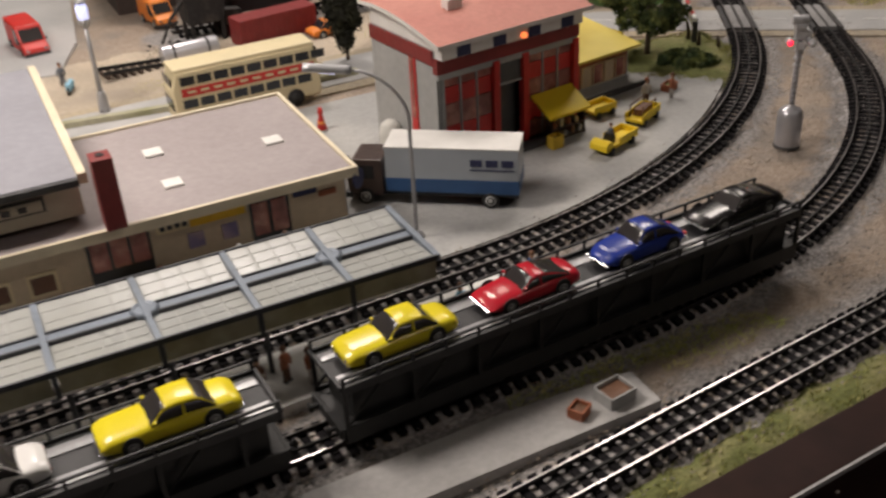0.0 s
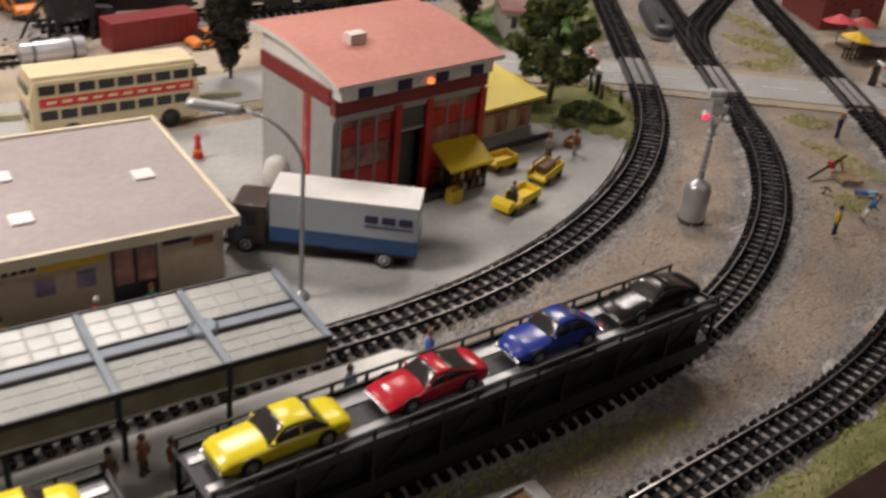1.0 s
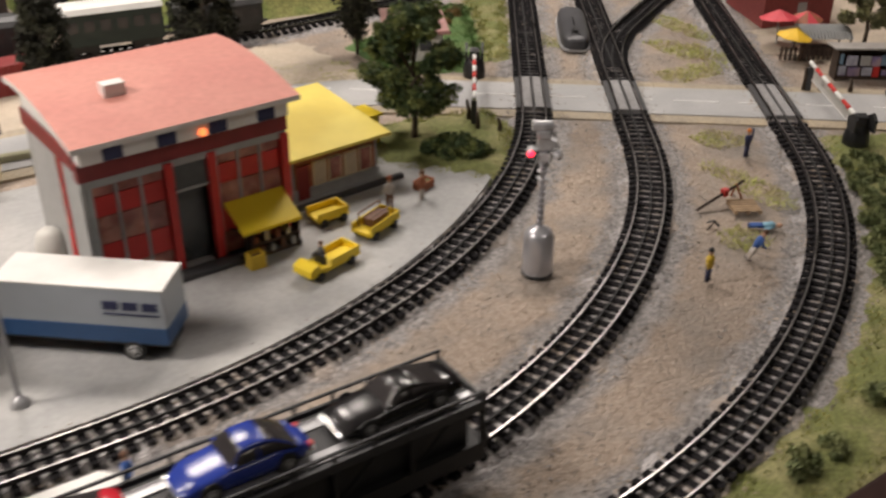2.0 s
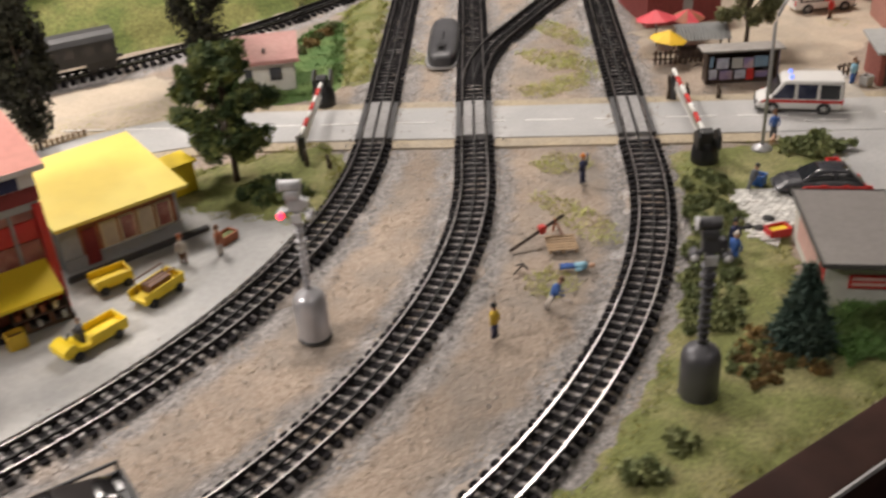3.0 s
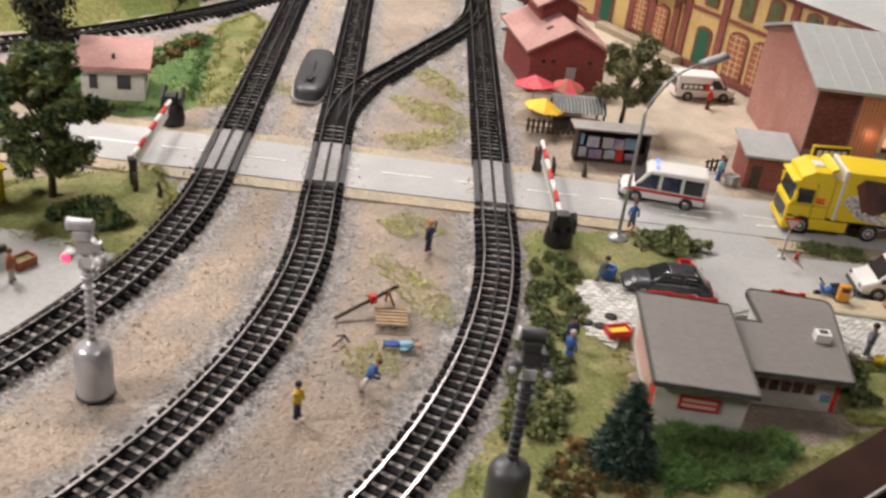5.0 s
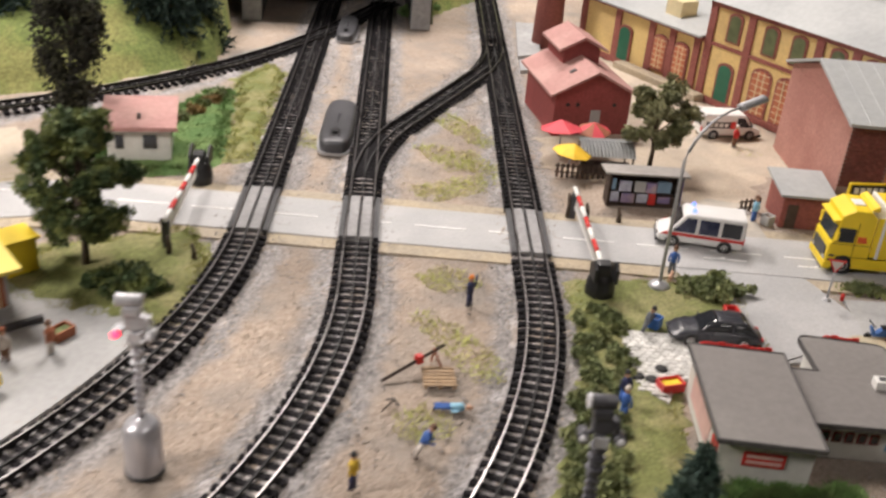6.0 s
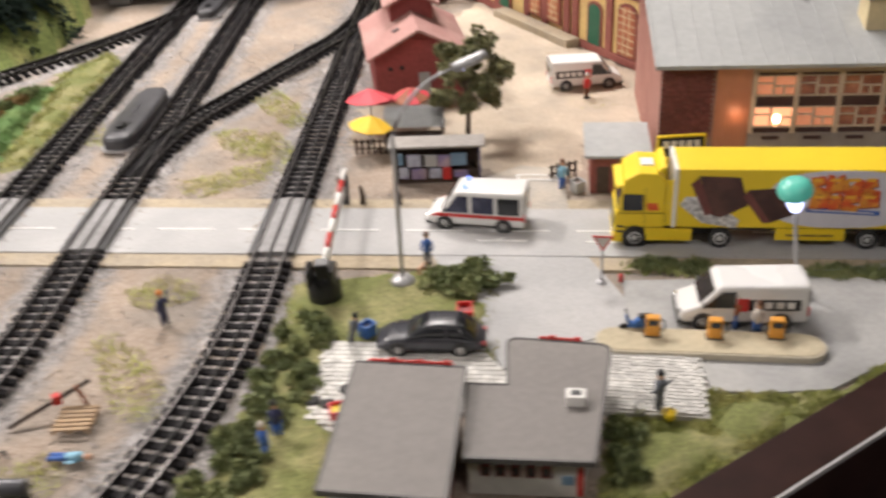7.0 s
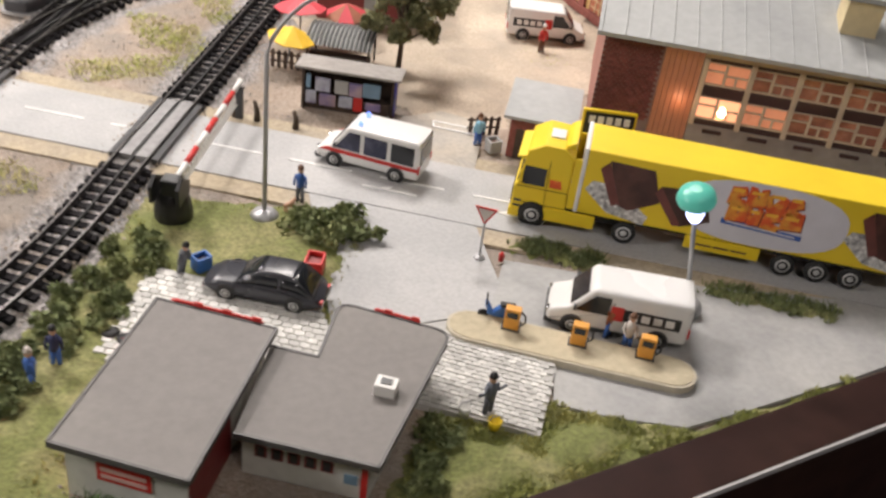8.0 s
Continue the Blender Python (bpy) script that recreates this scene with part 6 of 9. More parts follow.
def side_prism_y(bm, pts, x0, x1):
    a = [bm.verts.new((x0, y, z)) for y, z in pts]
    b = [bm.verts.new((x1, y, z)) for y, z in pts]
    n = len(pts)
    fs = [bm.faces.new(a), bm.faces.new(b[::-1])] + [bm.faces.new((a[(i + 1) % n], a[i], b[i], b[(i + 1) % n])) for i in range(n)]
    bmesh.ops.recalc_face_normals(bm, faces=fs)
    return bm


# panes nearer the bulb emit more, in place of light shining through
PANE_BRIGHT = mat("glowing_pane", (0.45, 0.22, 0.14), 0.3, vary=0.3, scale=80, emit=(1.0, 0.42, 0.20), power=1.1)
PANE_HALF_GLOW = mat("half_glow_pane", (0.34, 0.15, 0.09), 0.3, vary=0.3, scale=80, second=(0.42, 0.2, 0.12), coarse=60, emit=(1.0, 0.36, 0.17), power=0.36)
# boards emit a little themselves, standing in for lamp light on the varnish
PLANK_PANEL = mat("varnished_glow_board", (0.36, 0.15, 0.08), 0.35, vary=0.12, scale=200, bump=0.1, emit=(1.0, 0.42, 0.2), power=0.05)
# paler copy of the wall brick: side light is put into the colour
SIDE_LIT_BRICK = mat("side_lit_brick", (0.36, 0.165, 0.135), 0.8, vary=0.2, scale=420, bump=0.3, second=(0.42, 0.21, 0.17), coarse=20)
BASE_GREY = mat("grey_render_base", (0.27, 0.24, 0.21), 0.75, vary=0.12, scale=200, bump=0.15, second=(0.33, 0.29, 0.25), coarse=20)
INTERIOR = mat("warm_interior", (0.50, 0.28, 0.18), 0.8, vary=0.2)
SPANDREL = mat("dark_spandrel", (0.05, 0.022, 0.020), 0.4, vary=0.2)
FACTORY = factory()
# unseen point light added before the boarding to spread the bulb's glow
glow = bpy.data.lights.new("boarding_glow", "POINT")
glow.energy, glow.color, glow.shadow_soft_size = 0.0030, (1.0, 0.55, 0.30), 0.003
new("boarding_glow", glow).matrix_world = pose(1.102, 0.525, 0, 0, 0, -34) @ pose(0.048, -0.006, 0.046)


# ---- ornate yellow works building ----
def arch_outline(x0, x1, z0, z1, rise, n=8):
    c = (x0 + x1) / 2
    h = (x1 - x0) / 2
    return [(x0, z0), (x1, z0)] + [(c + h * math.cos(math.pi * k / n), z1 - rise + rise * math.sin(math.pi * k / n)) for k in range(n + 1)]


def works():
    t = thing("works_building", pose(1.225, 0.950, 0, 0, 0, -90), "ornate yellow and red brick works building with arched windows", "works building")
    SPL = 0.166
    part("left_wing_wall", bx(-0.020, 0.001, 0, SPL, 0.10, 0.062), YELLOW_BRICK, t)
    part("tower_wing_wall", bx(SPL, 0.0, 0, 0.420, 0.12, 0.100), YELLOW_BRICK, t)
    part("left_wing_roof", rounded(bx(-0.026, -0.006, 0.062, SPL, 0.104, 0.0645), 0.0005), ROOF_TIN, t, m=pose(0, 0, 0, 4, 0, 0))
    b = bmesh.new()
    lo = [b.verts.new(p) for p in ((SPL - 0.006, -0.007, 0.100), (0.428, -0.007, 0.100), (0.428, 0.127, 0.100), (SPL - 0.006, 0.127, 0.100))]
    hi = [b.verts.new(p) for p in ((SPL + 0.04, 0.05, 0.128), (0.39, 0.05, 0.128), (0.39, 0.07, 0.128), (SPL + 0.04, 0.07, 0.128))]
    b.faces.new(lo[::-1])
    b.faces.new(hi)
    for k in range(4):
        b.faces.new((lo[k], lo[(k + 1) % 4], hi[(k + 1) % 4], hi[k]))
    part("tower_roof", b, ROOF_TIN, t)
    part("roof_lantern", rounded(bx(0.090, 0.016, 0.060, 0.112, 0.040, 0.082), 0.0005), CREAM_WALL, t)
    def strip(nm, x0, x1, z0, z1, out, mtl):
        return part(nm, rounded(bx(x0, -out, z0, x1, 0.0008, z1), 0.0003), mtl, t)
    for x in (-0.020, 0.036, 0.088, 0.118, 0.152, 0.166, 0.214, 0.292, 0.330, 0.412):
        top = 0.0615 if x < SPL - 0.001 else 0.0995
        strip("brick_pilaster", x, x + 0.0085, 0, top, 0.0016 if x < SPL - 0.001 else 0.0022, BRICK_WALL)
    strip("string_course", SPL, 0.420, 0.0570, 0.0605, 0.0018, BRICK_WALL)
    strip("cornice", SPL, 0.420, 0.0950, 0.0995, 0.0030, BRICK_WALL)
    strip("cornice", -0.020, SPL, 0.0575, 0.0615, 0.0024, BRICK_WALL)
    strip("plinth", -0.020, 0.420, 0, 0.0060, 0.0030, BRICK_WALL)
    def arched(x0, x1, z0, z1, inner, bars=True):
        r = (x1 - x0) * 0.35
        w = part("window_surround", side_prism(bmesh.new(), arch_outline(x0 - 0.0022, x1 + 0.0022, z0 - 0.0016, z1 + 0.0024, r), -0.0014, 0.0006), BRICK_WALL, t)
        part("pane", side_prism(bmesh.new(), arch_outline(x0, x1, z0, z1, r), -0.0018, -0.0012), inner, w)
        if bars:
            k = 3
            for i in range(1, k):
                x = lerp(x0, x1, i / k)
                part("glazing_bar", bx(x - 0.0004, -0.0023, z0, x + 0.0004, -0.0017, z1 - 0.001), CREAM, w)
            m = max(2, round((z1 - z0) / 0.006))
            for i in range(m):
                z = lerp(z0, z1, (i + 0.5) / m)
                part("glazing_bar", bx(x0, -0.0022, z - 0.0003, x1, -0.0017, z + 0.0003), CREAM, w)
        return w
    for x in (0.046, 0.190):
        arched(x, x + 0.016, 0.0065, 0.042, GREEN_DOOR, False)
    for x in (0.099, 0.129):
        arched(x, x + 0.016, 0.012, 0.046, ORANGE_PANE)
    for x in (0.232, 0.262, 0.306, 0.345):
        arched(x, x + 0.020, 0.008, 0.050, ORANGE_PANE)
    for x in (0.192, 0.236, 0.268, 0.310, 0.345, 0.380):
        arched(x, x + 0.013, 0.066, 0.091, GREEN_PANE, False)
    part("loading_ramp", rounded(bx(0.060, -0.018, 0, 0.180, -0.003, 0.008), 0.0008), SHOULDER, t)
    return t


ORANGE_PANE = mat("orange_brown_pane", (0.42, 0.14, 0.07), 0.5, vary=0.2)
GREEN_PANE = mat("dark_green_pane", (0.10, 0.12, 0.06), 0.3, vary=0.3)
works()
tall = thing("brick_tower", pose(1.190, 0.985, 0), "round dark red brick stack behind the shed", "tower")
part("shaft", lathe(bmesh.new(), [(0.017, 0), (0.015, 0.07), (0.014, 0.12)], 20), BRICK_WALL, tall)
part("collar", lathe(bmesh.new(), [(0.018, 0.060), (0.018, 0.064)], 20), BRICK_WALL, tall)


# ---- small houses ----
def gable_house(name, m, label, W, D, eave, ridge, wall, roof, over=0.006, category="house"):
    t = thing(name, m, label, category)
    b = bmesh.new()
    pts = [(0, 0), (W, 0), (W, eave), (W / 2, ridge), (0, eave)]
    side_prism(b, pts, 0, D)
    part("wall_shell", b, wall, t)
    for s in (0, 1):
        rb = bmesh.new()
        slope = (ridge - eave) / (W / 2)
        xo = -over
        zo = eave - over * slope
        pr = [(xo, zo + 0.0004), (W / 2, ridge + 0.0004), (W / 2, ridge + 0.0026), (xo, zo + 0.0026)]
        if s:
            pr = [(W - x, z) for x, z in pr]
        side_prism(rb, pr, -over, D + over)
        part("roof_slope", rb, roof, t)
    return t


BRICK_DARKRED = mat("oxide_red_wall", (0.24, 0.055, 0.05), 0.8, vary=0.18, scale=400, bump=0.25)
rh = gable_house("brick_shed", pose(1.011, 0.752, 0, 0, 0, -22), "dark red brick shed with a dull pink gabled roof", 0.070, 0.088, 0.040, 0.058, BRICK_DARKRED, ROOF_CLAY)
part("door", rounded(bx(0.034, -0.0008, 0, 0.043, 0.0005, 0.024), 0.0002), GREYWALL, rh)
for x in (0.012, 0.021, 0.055):
    part("vent_hole", lathe(bmesh.new(), [(0.0018, -0.0004), (0.0018, 0.0004)], 10), BLACK, rh, m=pose(x, -0.0001, 0.029, 90, 0, 0))
part("roof_hatch", rounded(bx(-0.003, -0.002, 0, 0.003, 0.002, 0.0015), 0.0003), DARK, rh, m=pose(0.020, 0.020, 0.0525, 0, -27, 0))
mon = part("monitor_wall", side_prism(bmesh.new(), [(0.018, 0.049), (0.052, 0.049), (0.052, 0.066), (0.035, 0.075), (0.018, 0.066)], 0.045, 0.092), BRICK_DARKRED, rh)
for pr in ([(0.012, 0.0640), (0.035, 0.0755), (0.035, 0.0778), (0.012, 0.0663)], [(0.058, 0.0640), (0.035, 0.0755), (0.035, 0.0778), (0.058, 0.0663)]):
    part("monitor_roof", side_prism(bmesh.new(), pr, 0.040, 0.096), ROOF_CLAY, mon)


def lean_to(name, m, label, W, D, h0, h1, wall, roof, over=0.004, category="hut"):
    """Hut with a single-pitch roof, front height h0 and back height h1."""
    t = thing(name, m, label, category)
    part("wall_shell", side_prism_y(bmesh.new(), [(0, 0), (D, 0), (D, h1), (0, h0)], 0, W), wall, t)
    s = (h1 - h0) / D
    part("roof", side_prism_y(bmesh.new(), [(-over, h0 - over * s + 0.0003), (D + over, h1 + over * s + 0.0003), (D + over, h1 + over * s + 0.0022), (-over, h0 - over * s + 0.0022)], -over, W + over), roof, t)
    return t


hut = lean_to("brick_hut", pose(1.0555, 0.5340, 0, 0, 0, -35), "small red brick hut with a pale grey roof", 0.034, 0.037, 0.0262, 0.0295, BRICK_WALL, ROOF_TIN)
part("door", rounded(bx(0.004, -0.0006, 0, 0.012, 0.0004, 0.019), 0.0002), DARK_TIMBER, hut)
wh = lean_to("crossing_keeper_hut", pose(0.6460, 0.8300, 0, 0, 0, -22), "white crossing keeper hut with a dull pink roof", 0.046, 0.046, 0.0300, 0.0345, OFFWHITE, ROOF_CLAY, 0.005)
part("window", rounded(bx(0.026, -0.0005, 0.013, 0.036, 0.0006, 0.024), 0.0003), WINDOW_DARK, wh)
part("window", rounded(bx(0.006, -0.0005, 0.013, 0.012, 0.0006, 0.024), 0.0003), WINDOW_DARK, wh)
part("window", rounded(bx(0.0455, 0.016, 0.013, 0.0466, 0.028, 0.024), 0.0003), WINDOW_DARK, wh)
part("roof_fascia", bx(-0.0056, -0.0056, 0.0286, 0.0516, -0.0048, 0.0312), ROOF_CLAY, wh)
part("roof_vent", rounded(bx(0.022, 0.010, 0.0330, 0.0245, 0.0125, 0.0370), 0.0003), DARK, wh)


# ---- newspaper kiosk, fence, market stall ----
def kiosk():
    t = thing("newspaper_kiosk", pose(0.9570, 0.6170, 0, 0, 0, -31), "dark newspaper kiosk with posters under a grey roof", "kiosk")
    W, D = 0.056, 0.014
    part("back_wall", bx(0, D - 0.0015, 0, W, D, 0.0270), DARK_TIMBER, t)
    for x in (0, W - 0.0015):
        part("side_wall", bx(x, 0, 0, x + 0.0015, D - 0.0015, 0.0262), DARK_TIMBER, t)
    part("roof", rounded(bx(-0.004, -0.005, 0.0268, W + 0.004, D + 0.003, 0.0284), 0.0004), ROOF_WORN, t, m=pose(0, 0, 0, -4, 0, 0))
    part("counter", rounded(bx(0.002, 0.002, 0, W - 0.002, 0.0100, 0.0090), 0.0004), DARK_TIMBER, t)
    rng = random.Random(12)
    papers = (POSTER_PALE, POSTER, POSTER_PALE, POSTER, LIGHT_BLUE, RED, NOTICE, GREYWALL)
    for r, (z0, z1) in enumerate(((0.0020, 0.0125), (0.0110, 0.0230))):
        x = 0.0025
        while x < W - 0.008:
            wd = rng.uniform(0.0050, 0.0120)
            part("poster", rounded(bx(x, 0.0004 - 0.0003 * r, z0 + rng.uniform(0, 0.0030), x + wd - rng.uniform(0.0004, 0.0030), 0.0019, z1 - rng.uniform(0, 0.0035)), 0.0002), papers[rng.randrange(8)], t)
            x += wd
    part("side_poster", bx(W + 0.0001, 0.001, 0.003, W + 0.0008, D - 0.003, 0.0255), BLUE_PRINT_PANEL, t)


ROOF_WORN = mat("worn_grey_roof", (0.30, 0.28, 0.26), 0.8, vary=0.15, scale=260, bump=0.2)
POSTER_PALE = mat("pale_poster", (0.42, 0.44, 0.52), 0.5, vary=0.25, scale=200, second=(0.25, 0.22, 0.35), coarse=150)
kiosk()


def picket_fence(m, n, label, gap=0.0042, h=0.0125, material=None):
    t = thing("picket_fence", m, label, "fence", "picket fences")
    L = n * gap
    part("fence_rail", bx(0, -0.0004, h * 0.30, L, 0.0004, h * 0.38), material, t)
    part("fence_rail", bx(0, -0.0004, h * 0.72, L, 0.0004, h * 0.80), material, t)
    b = bmesh.new()
    side_prism(b, [(-0.0011, 0), (0.0011, 0), (0.0011, h - 0.001), (0, h), (-0.0011, h - 0.001)], -0.0010, -0.0004)
    me = bpy.data.meshes.new("picket")
    b.to_mesh(me)
    b.free()
    me.materials.append(material)
    for k in range(n):
        shared("picket", me, t, pose(gap * (k + 0.5), 0, random.uniform(-0.0006, 0.0002), 0, random.uniform(-2, 2), 0))


sb = thing("advertising_board", pose(1.0810, 0.5020, 0, 0, 0, -27), "black advertising board in a yellow frame behind the lorry", "sign board")
part("board_frame", rounded(bx(0, -0.0012, 0.0260, 0.0300, 0.0012, 0.0450), 0.0003), YELLOW, sb)
part("board_face", bx(0.0014, -0.0018, 0.0274, 0.0286, -0.0008, 0.0438), BLACK, sb)
for k in range(5):
    part("lettering_bar", bx(0.0036 + 0.0048 * k, -0.0022, 0.0375, 0.0070 + 0.0048 * k, -0.0017, 0.0420), WHITE, sb)
for x in (0.004, 0.026):
    part("board_post", bx(x - 0.0008, -0.0008, 0, x + 0.0008, 0.0008, 0.0265), DARK, sb)
picket_fence(pose(0.9550, 0.6780, 0, 0, 0, -31), 20, "dark wooden picket fence behind the kiosk", material=DARK_TIMBER)
picket_fence(pose(1.0440, 0.5640, 0, 0, 0, -10), 5, "short dark picket fence by the brick hut", material=DARK_TIMBER)
picket_fence(pose(0.395, 0.815, 0, 0, 0, 8), 30, "pale low picket fence along the street", h=0.008, material=PALLET_WOOD)


def market_stall():
    t = thing("market_stall", pose(0.9800, 0.6780, 0, 0, 0, -31), "market stall under a corrugated metal roof", "stall")
    n = 15
    b = bmesh.new()
    rows = []
    for i in range(n * 4 + 1):
        x = i * 0.044 / (n * 4)
        dz = 0.0006 * math.sin(i * math.pi / 2)
        rows.append([b.verts.new((x, y, z + dz)) for y, z in ((-0.010, 0.0180), (-0.002, 0.0225), (0.010, 0.0245), (0.022, 0.0220))])
    for p, q in zip(rows, rows[1:]):
        for k in range(3):
            b.faces.new((p[k], q[k], q[k + 1], p[k + 1]))
    bmesh.ops.solidify(b, geom=list(b.faces), thickness=0.0005)
    part("corrugated_roof", b, ROOF_TIN, t)
    part("counter", rounded(bx(0.002, -0.004, 0, 0.042, 0.004, 0.0095), 0.0005), DARK_TIMBER, t)
    for x, y in ((0.002, -0.008), (0.042, -0.008), (0.002, 0.018), (0.042, 0.018)):
        part("post", tube(bmesh.new(), [(x, y, 0), (x, y, 0.0195)], 0.0008, 6), DARK_TIMBER, t)


market_stall()


def parasol(m, label, a, b2, r=0.019, h=0.030):
    t = thing("parasol", m, label, "parasol", "market parasols")
    part("pole", tube(bmesh.new(), [(0, 0, 0), (0, 0, h)], 0.0007, 6), LAMP_GREY, t)
    for k in range(8):
        bm = bmesh.new()
        a0, a1 = 2 * math.pi * k / 8, 2 * math.pi * (k + 1) / 8
        p = [(0, 0, h + 0.002), (r * math.cos(a0), r * math.sin(a0), h - 0.006), (r * math.cos(a1), r * math.sin(a1), h - 0.006)]
        q = [bm.verts.new(v) for v in p]
        q2 = [bm.verts.new((v[0], v[1], v[2] - 0.0005)) for v in p]
        bm.faces.new(q)
        bm.faces.new(q2[::-1])
        for i in range(3):
            bm.faces.new((q[i], q2[i], q2[(i + 1) % 3], q[(i + 1) % 3]))
        part("canopy_panel", bm, a if k % 2 else b2, t)


PINK_RED = mat("pinkish_red_cloth", (0.62, 0.06, 0.08), 0.6, vary=0.1)
SUN_YELLOW = mat("sun_yellow_cloth", (0.80, 0.50, 0.03), 0.6, vary=0.1)
parasol(pose(0.9660, 0.6760, 0, 4, 6, 10), "yellow and orange market parasol", SUN_YELLOW, SUN_YELLOW, 0.016, 0.026)
parasol(pose(0.9850, 0.7080, 0, -5, 4, 30), "red market parasol with a pale panel", PINK_RED, PINK_RED, 0.018, 0.031)
parasol(pose(1.0180, 0.7060, 0, 3, -4, 0), "red and orange market parasol", PINK_RED, RUST, 0.015, 0.027)


# ---- fire station ----
def fire_station():
    t = thing("fire_station", pose(0.335, 0.573, 0.002, 0, 0, 7), "grey fire station with red glazed front and salmon roof", "fire station")
    L, D = 0.118, 0.084
    part("left_wall", bx(0, 0.002, 0, 0.004, D, 0.0845), GREYWALL, t)
    part("right_wall", bx(L - 0.004, 0.002, 0, L, D, 0.0845), GREYWALL, t)
    part("rear_wall", bx(0.004, D - 0.004, 0, L - 0.004, D, 0.0965), GREYWALL, t)
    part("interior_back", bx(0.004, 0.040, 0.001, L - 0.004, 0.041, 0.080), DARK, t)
    part("frieze", rounded(bx(-0.0012, -0.0016, 0.0690, L + 0.0012, 0.0040, 0.0795), 0.0004), RED_DARK, t)
    part("left_frieze", rounded(bx(-0.0014, 0.0042, 0.0740, -0.0001, D, 0.0840), 0.0003), RED_DARK, t)
    part("grey_lintel", bx(0.0, -0.0006, 0.0645, L, 0.0030, 0.0689), GREYWALL, t)
    part("clerestory_band", bx(0.0, -0.0060, 0.0797, L, 0.0030, 0.0884), WHITE, t)
    for k in range(4):
        x = 0.012 + k * 0.029
        part("clerestory_window", rounded(bx(x, -0.0066, 0.0800, x + 0.0105, -0.0052, 0.0870), 0.0002), NAVY, t)
    part("warning_light", lathe(bmesh.new(), [(0.0020, 0), (0.0020, 0.0020), (0.0008, 0.0030)], 10), LAMP_ORANGE, t, m=pose(0.066, -0.0062, 0.0826, 90, 0, 0))
    # glazed bays
    for x0, x1 in ((0.004, 0.0440), (0.0740, 0.1140)):
        n = 3
        for k in range(n):
            a, c = lerp(x0, x1, k / n), lerp(x0, x1, (k + 1) / n)
            d = part("glazed_door", rounded(bx(a + 0.0002, 0.0006, 0.001, a + 0.0016, 0.0030, 0.0674), 0.0002), GREYWALL, t)
            for z0, z1, mm in ((0.002, 0.015, PINK_PANE), (0.0155, 0.030, RED), (0.0305, 0.046, PINK_PANE), (0.0465, 0.0580, RED), (0.0585, 0.0670, PINK_PANE)):
                part("panel", rounded(bx(a + 0.0018, 0.0012, z0, c, 0.0026, z1), 0.0003), mm, d)
    for x in (0.0440, 0.0690, 0.1140):
        part("red_pillar", rounded(bx(x, -0.0022, 0, x + 0.0050, 0.0034, 0.0674), 0.0004), RED, t)
    part("gate_header", bx(0.0490, 0.0010, 0.050, 0.0690, 0.0030, 0.0674), DARKGLASS, t)
    part("gate_transom", bx(0.0490, 0.0000, 0.0485, 0.0690, 0.0030, 0.0500), GREYWALL, t)
    part("gate_leaf", bx(0.0490, 0.0080, 0.001, 0.0690, 0.0095, 0.0484), DARKGLASS, t)
    part("step", rounded(bx(0.040, -0.012, -0.002, L, -0.0024, 0.003), 0.0004), DARK, t)
    # roof with a gently curved back
    prof = [(-0.010, 0.0885), (0.010, 0.0930), (0.030, 0.0965), (0.050, 0.0985), (0.070, 0.0990), (0.091, 0.0975)]
    b = bmesh.new()
    lo = [[b.verts.new((x, y, z)) for y, z in prof] for x in (-0.005, L + 0.006)]
    hi = [[b.verts.new((x, y, z + 0.0030)) for y, z in prof] for x in (-0.005, L + 0.006)]
    for k in range(len(prof) - 1):
        b.faces.new((hi[0][k], hi[1][k], hi[1][k + 1], hi[0][k + 1]))
        b.faces.new((lo[0][k], lo[0][k + 1], lo[1][k + 1], lo[1][k]))
        b.faces.new((lo[0][k], hi[0][k], hi[0][k + 1], lo[0][k + 1])).material_index = 1
        b.faces.new((lo[1][k], lo[1][k + 1], hi[1][k + 1], hi[1][k])).material_index = 1
    b.faces.new((lo[0][0], lo[1][0], hi[1][0], hi[0][0])).material_index = 1
    b.faces.new((lo[0][-1], hi[0][-1], hi[1][-1], lo[1][-1])).material_index = 1
    part("roof", b, [ROOF_PINK, WHITE], t)
    gp = [(0.0, 0.0846)] + [(y, z - 0.0005) for y, z in prof[1:-1]] + [(D, 0.0970), (D, 0.0846)]
    part("left_gable", side_prism_y(bmesh.new(), gp, 0.0005, 0.004), WHITE, t)
    part("right_gable", side_prism_y(bmesh.new(), gp, L - 0.004, L - 0.0005), WHITE, t)
    part("tall_side_window", rounded(bx(-0.0008, 0.026, 0.004, 0.0010, 0.034, 0.0755), 0.0003), RED, t)
    part("window_glass", bx(-0.0012, 0.0285, 0.030, 0.0, 0.0320, 0.0735), PINK_PANE, t)
    part("chimney", rounded(bx(0.029, 0.028, 0.080, 0.041, 0.036, 0.1060), 0.0005), WHITE, t)
    # yellow awning on brackets
    part("awning", side_prism_y(bmesh.new(), [(-0.0225, 0.0225), (-0.0008, 0.0330), (-0.0008, 0.0350), (-0.0225, 0.0245)], 0.0760, 0.1130), YELLOW, t)
    for x in (0.078, 0.111):
        part("awning_bracket", tube(bmesh.new(), [(x, -0.001, 0.018), (x, -0.019, 0.0235)], 0.0006, 5), BLACK, t)
    return t


PINK_PANE = mat("pinkish_pane", (0.30, 0.10, 0.08), 0.25, vary=0.35, scale=90, second=(0.45, 0.20, 0.15), coarse=70)
DARKGLASS = mat("dark_gate_glass", (0.07, 0.075, 0.075), 0.3, vary=0.2)
fire_station()


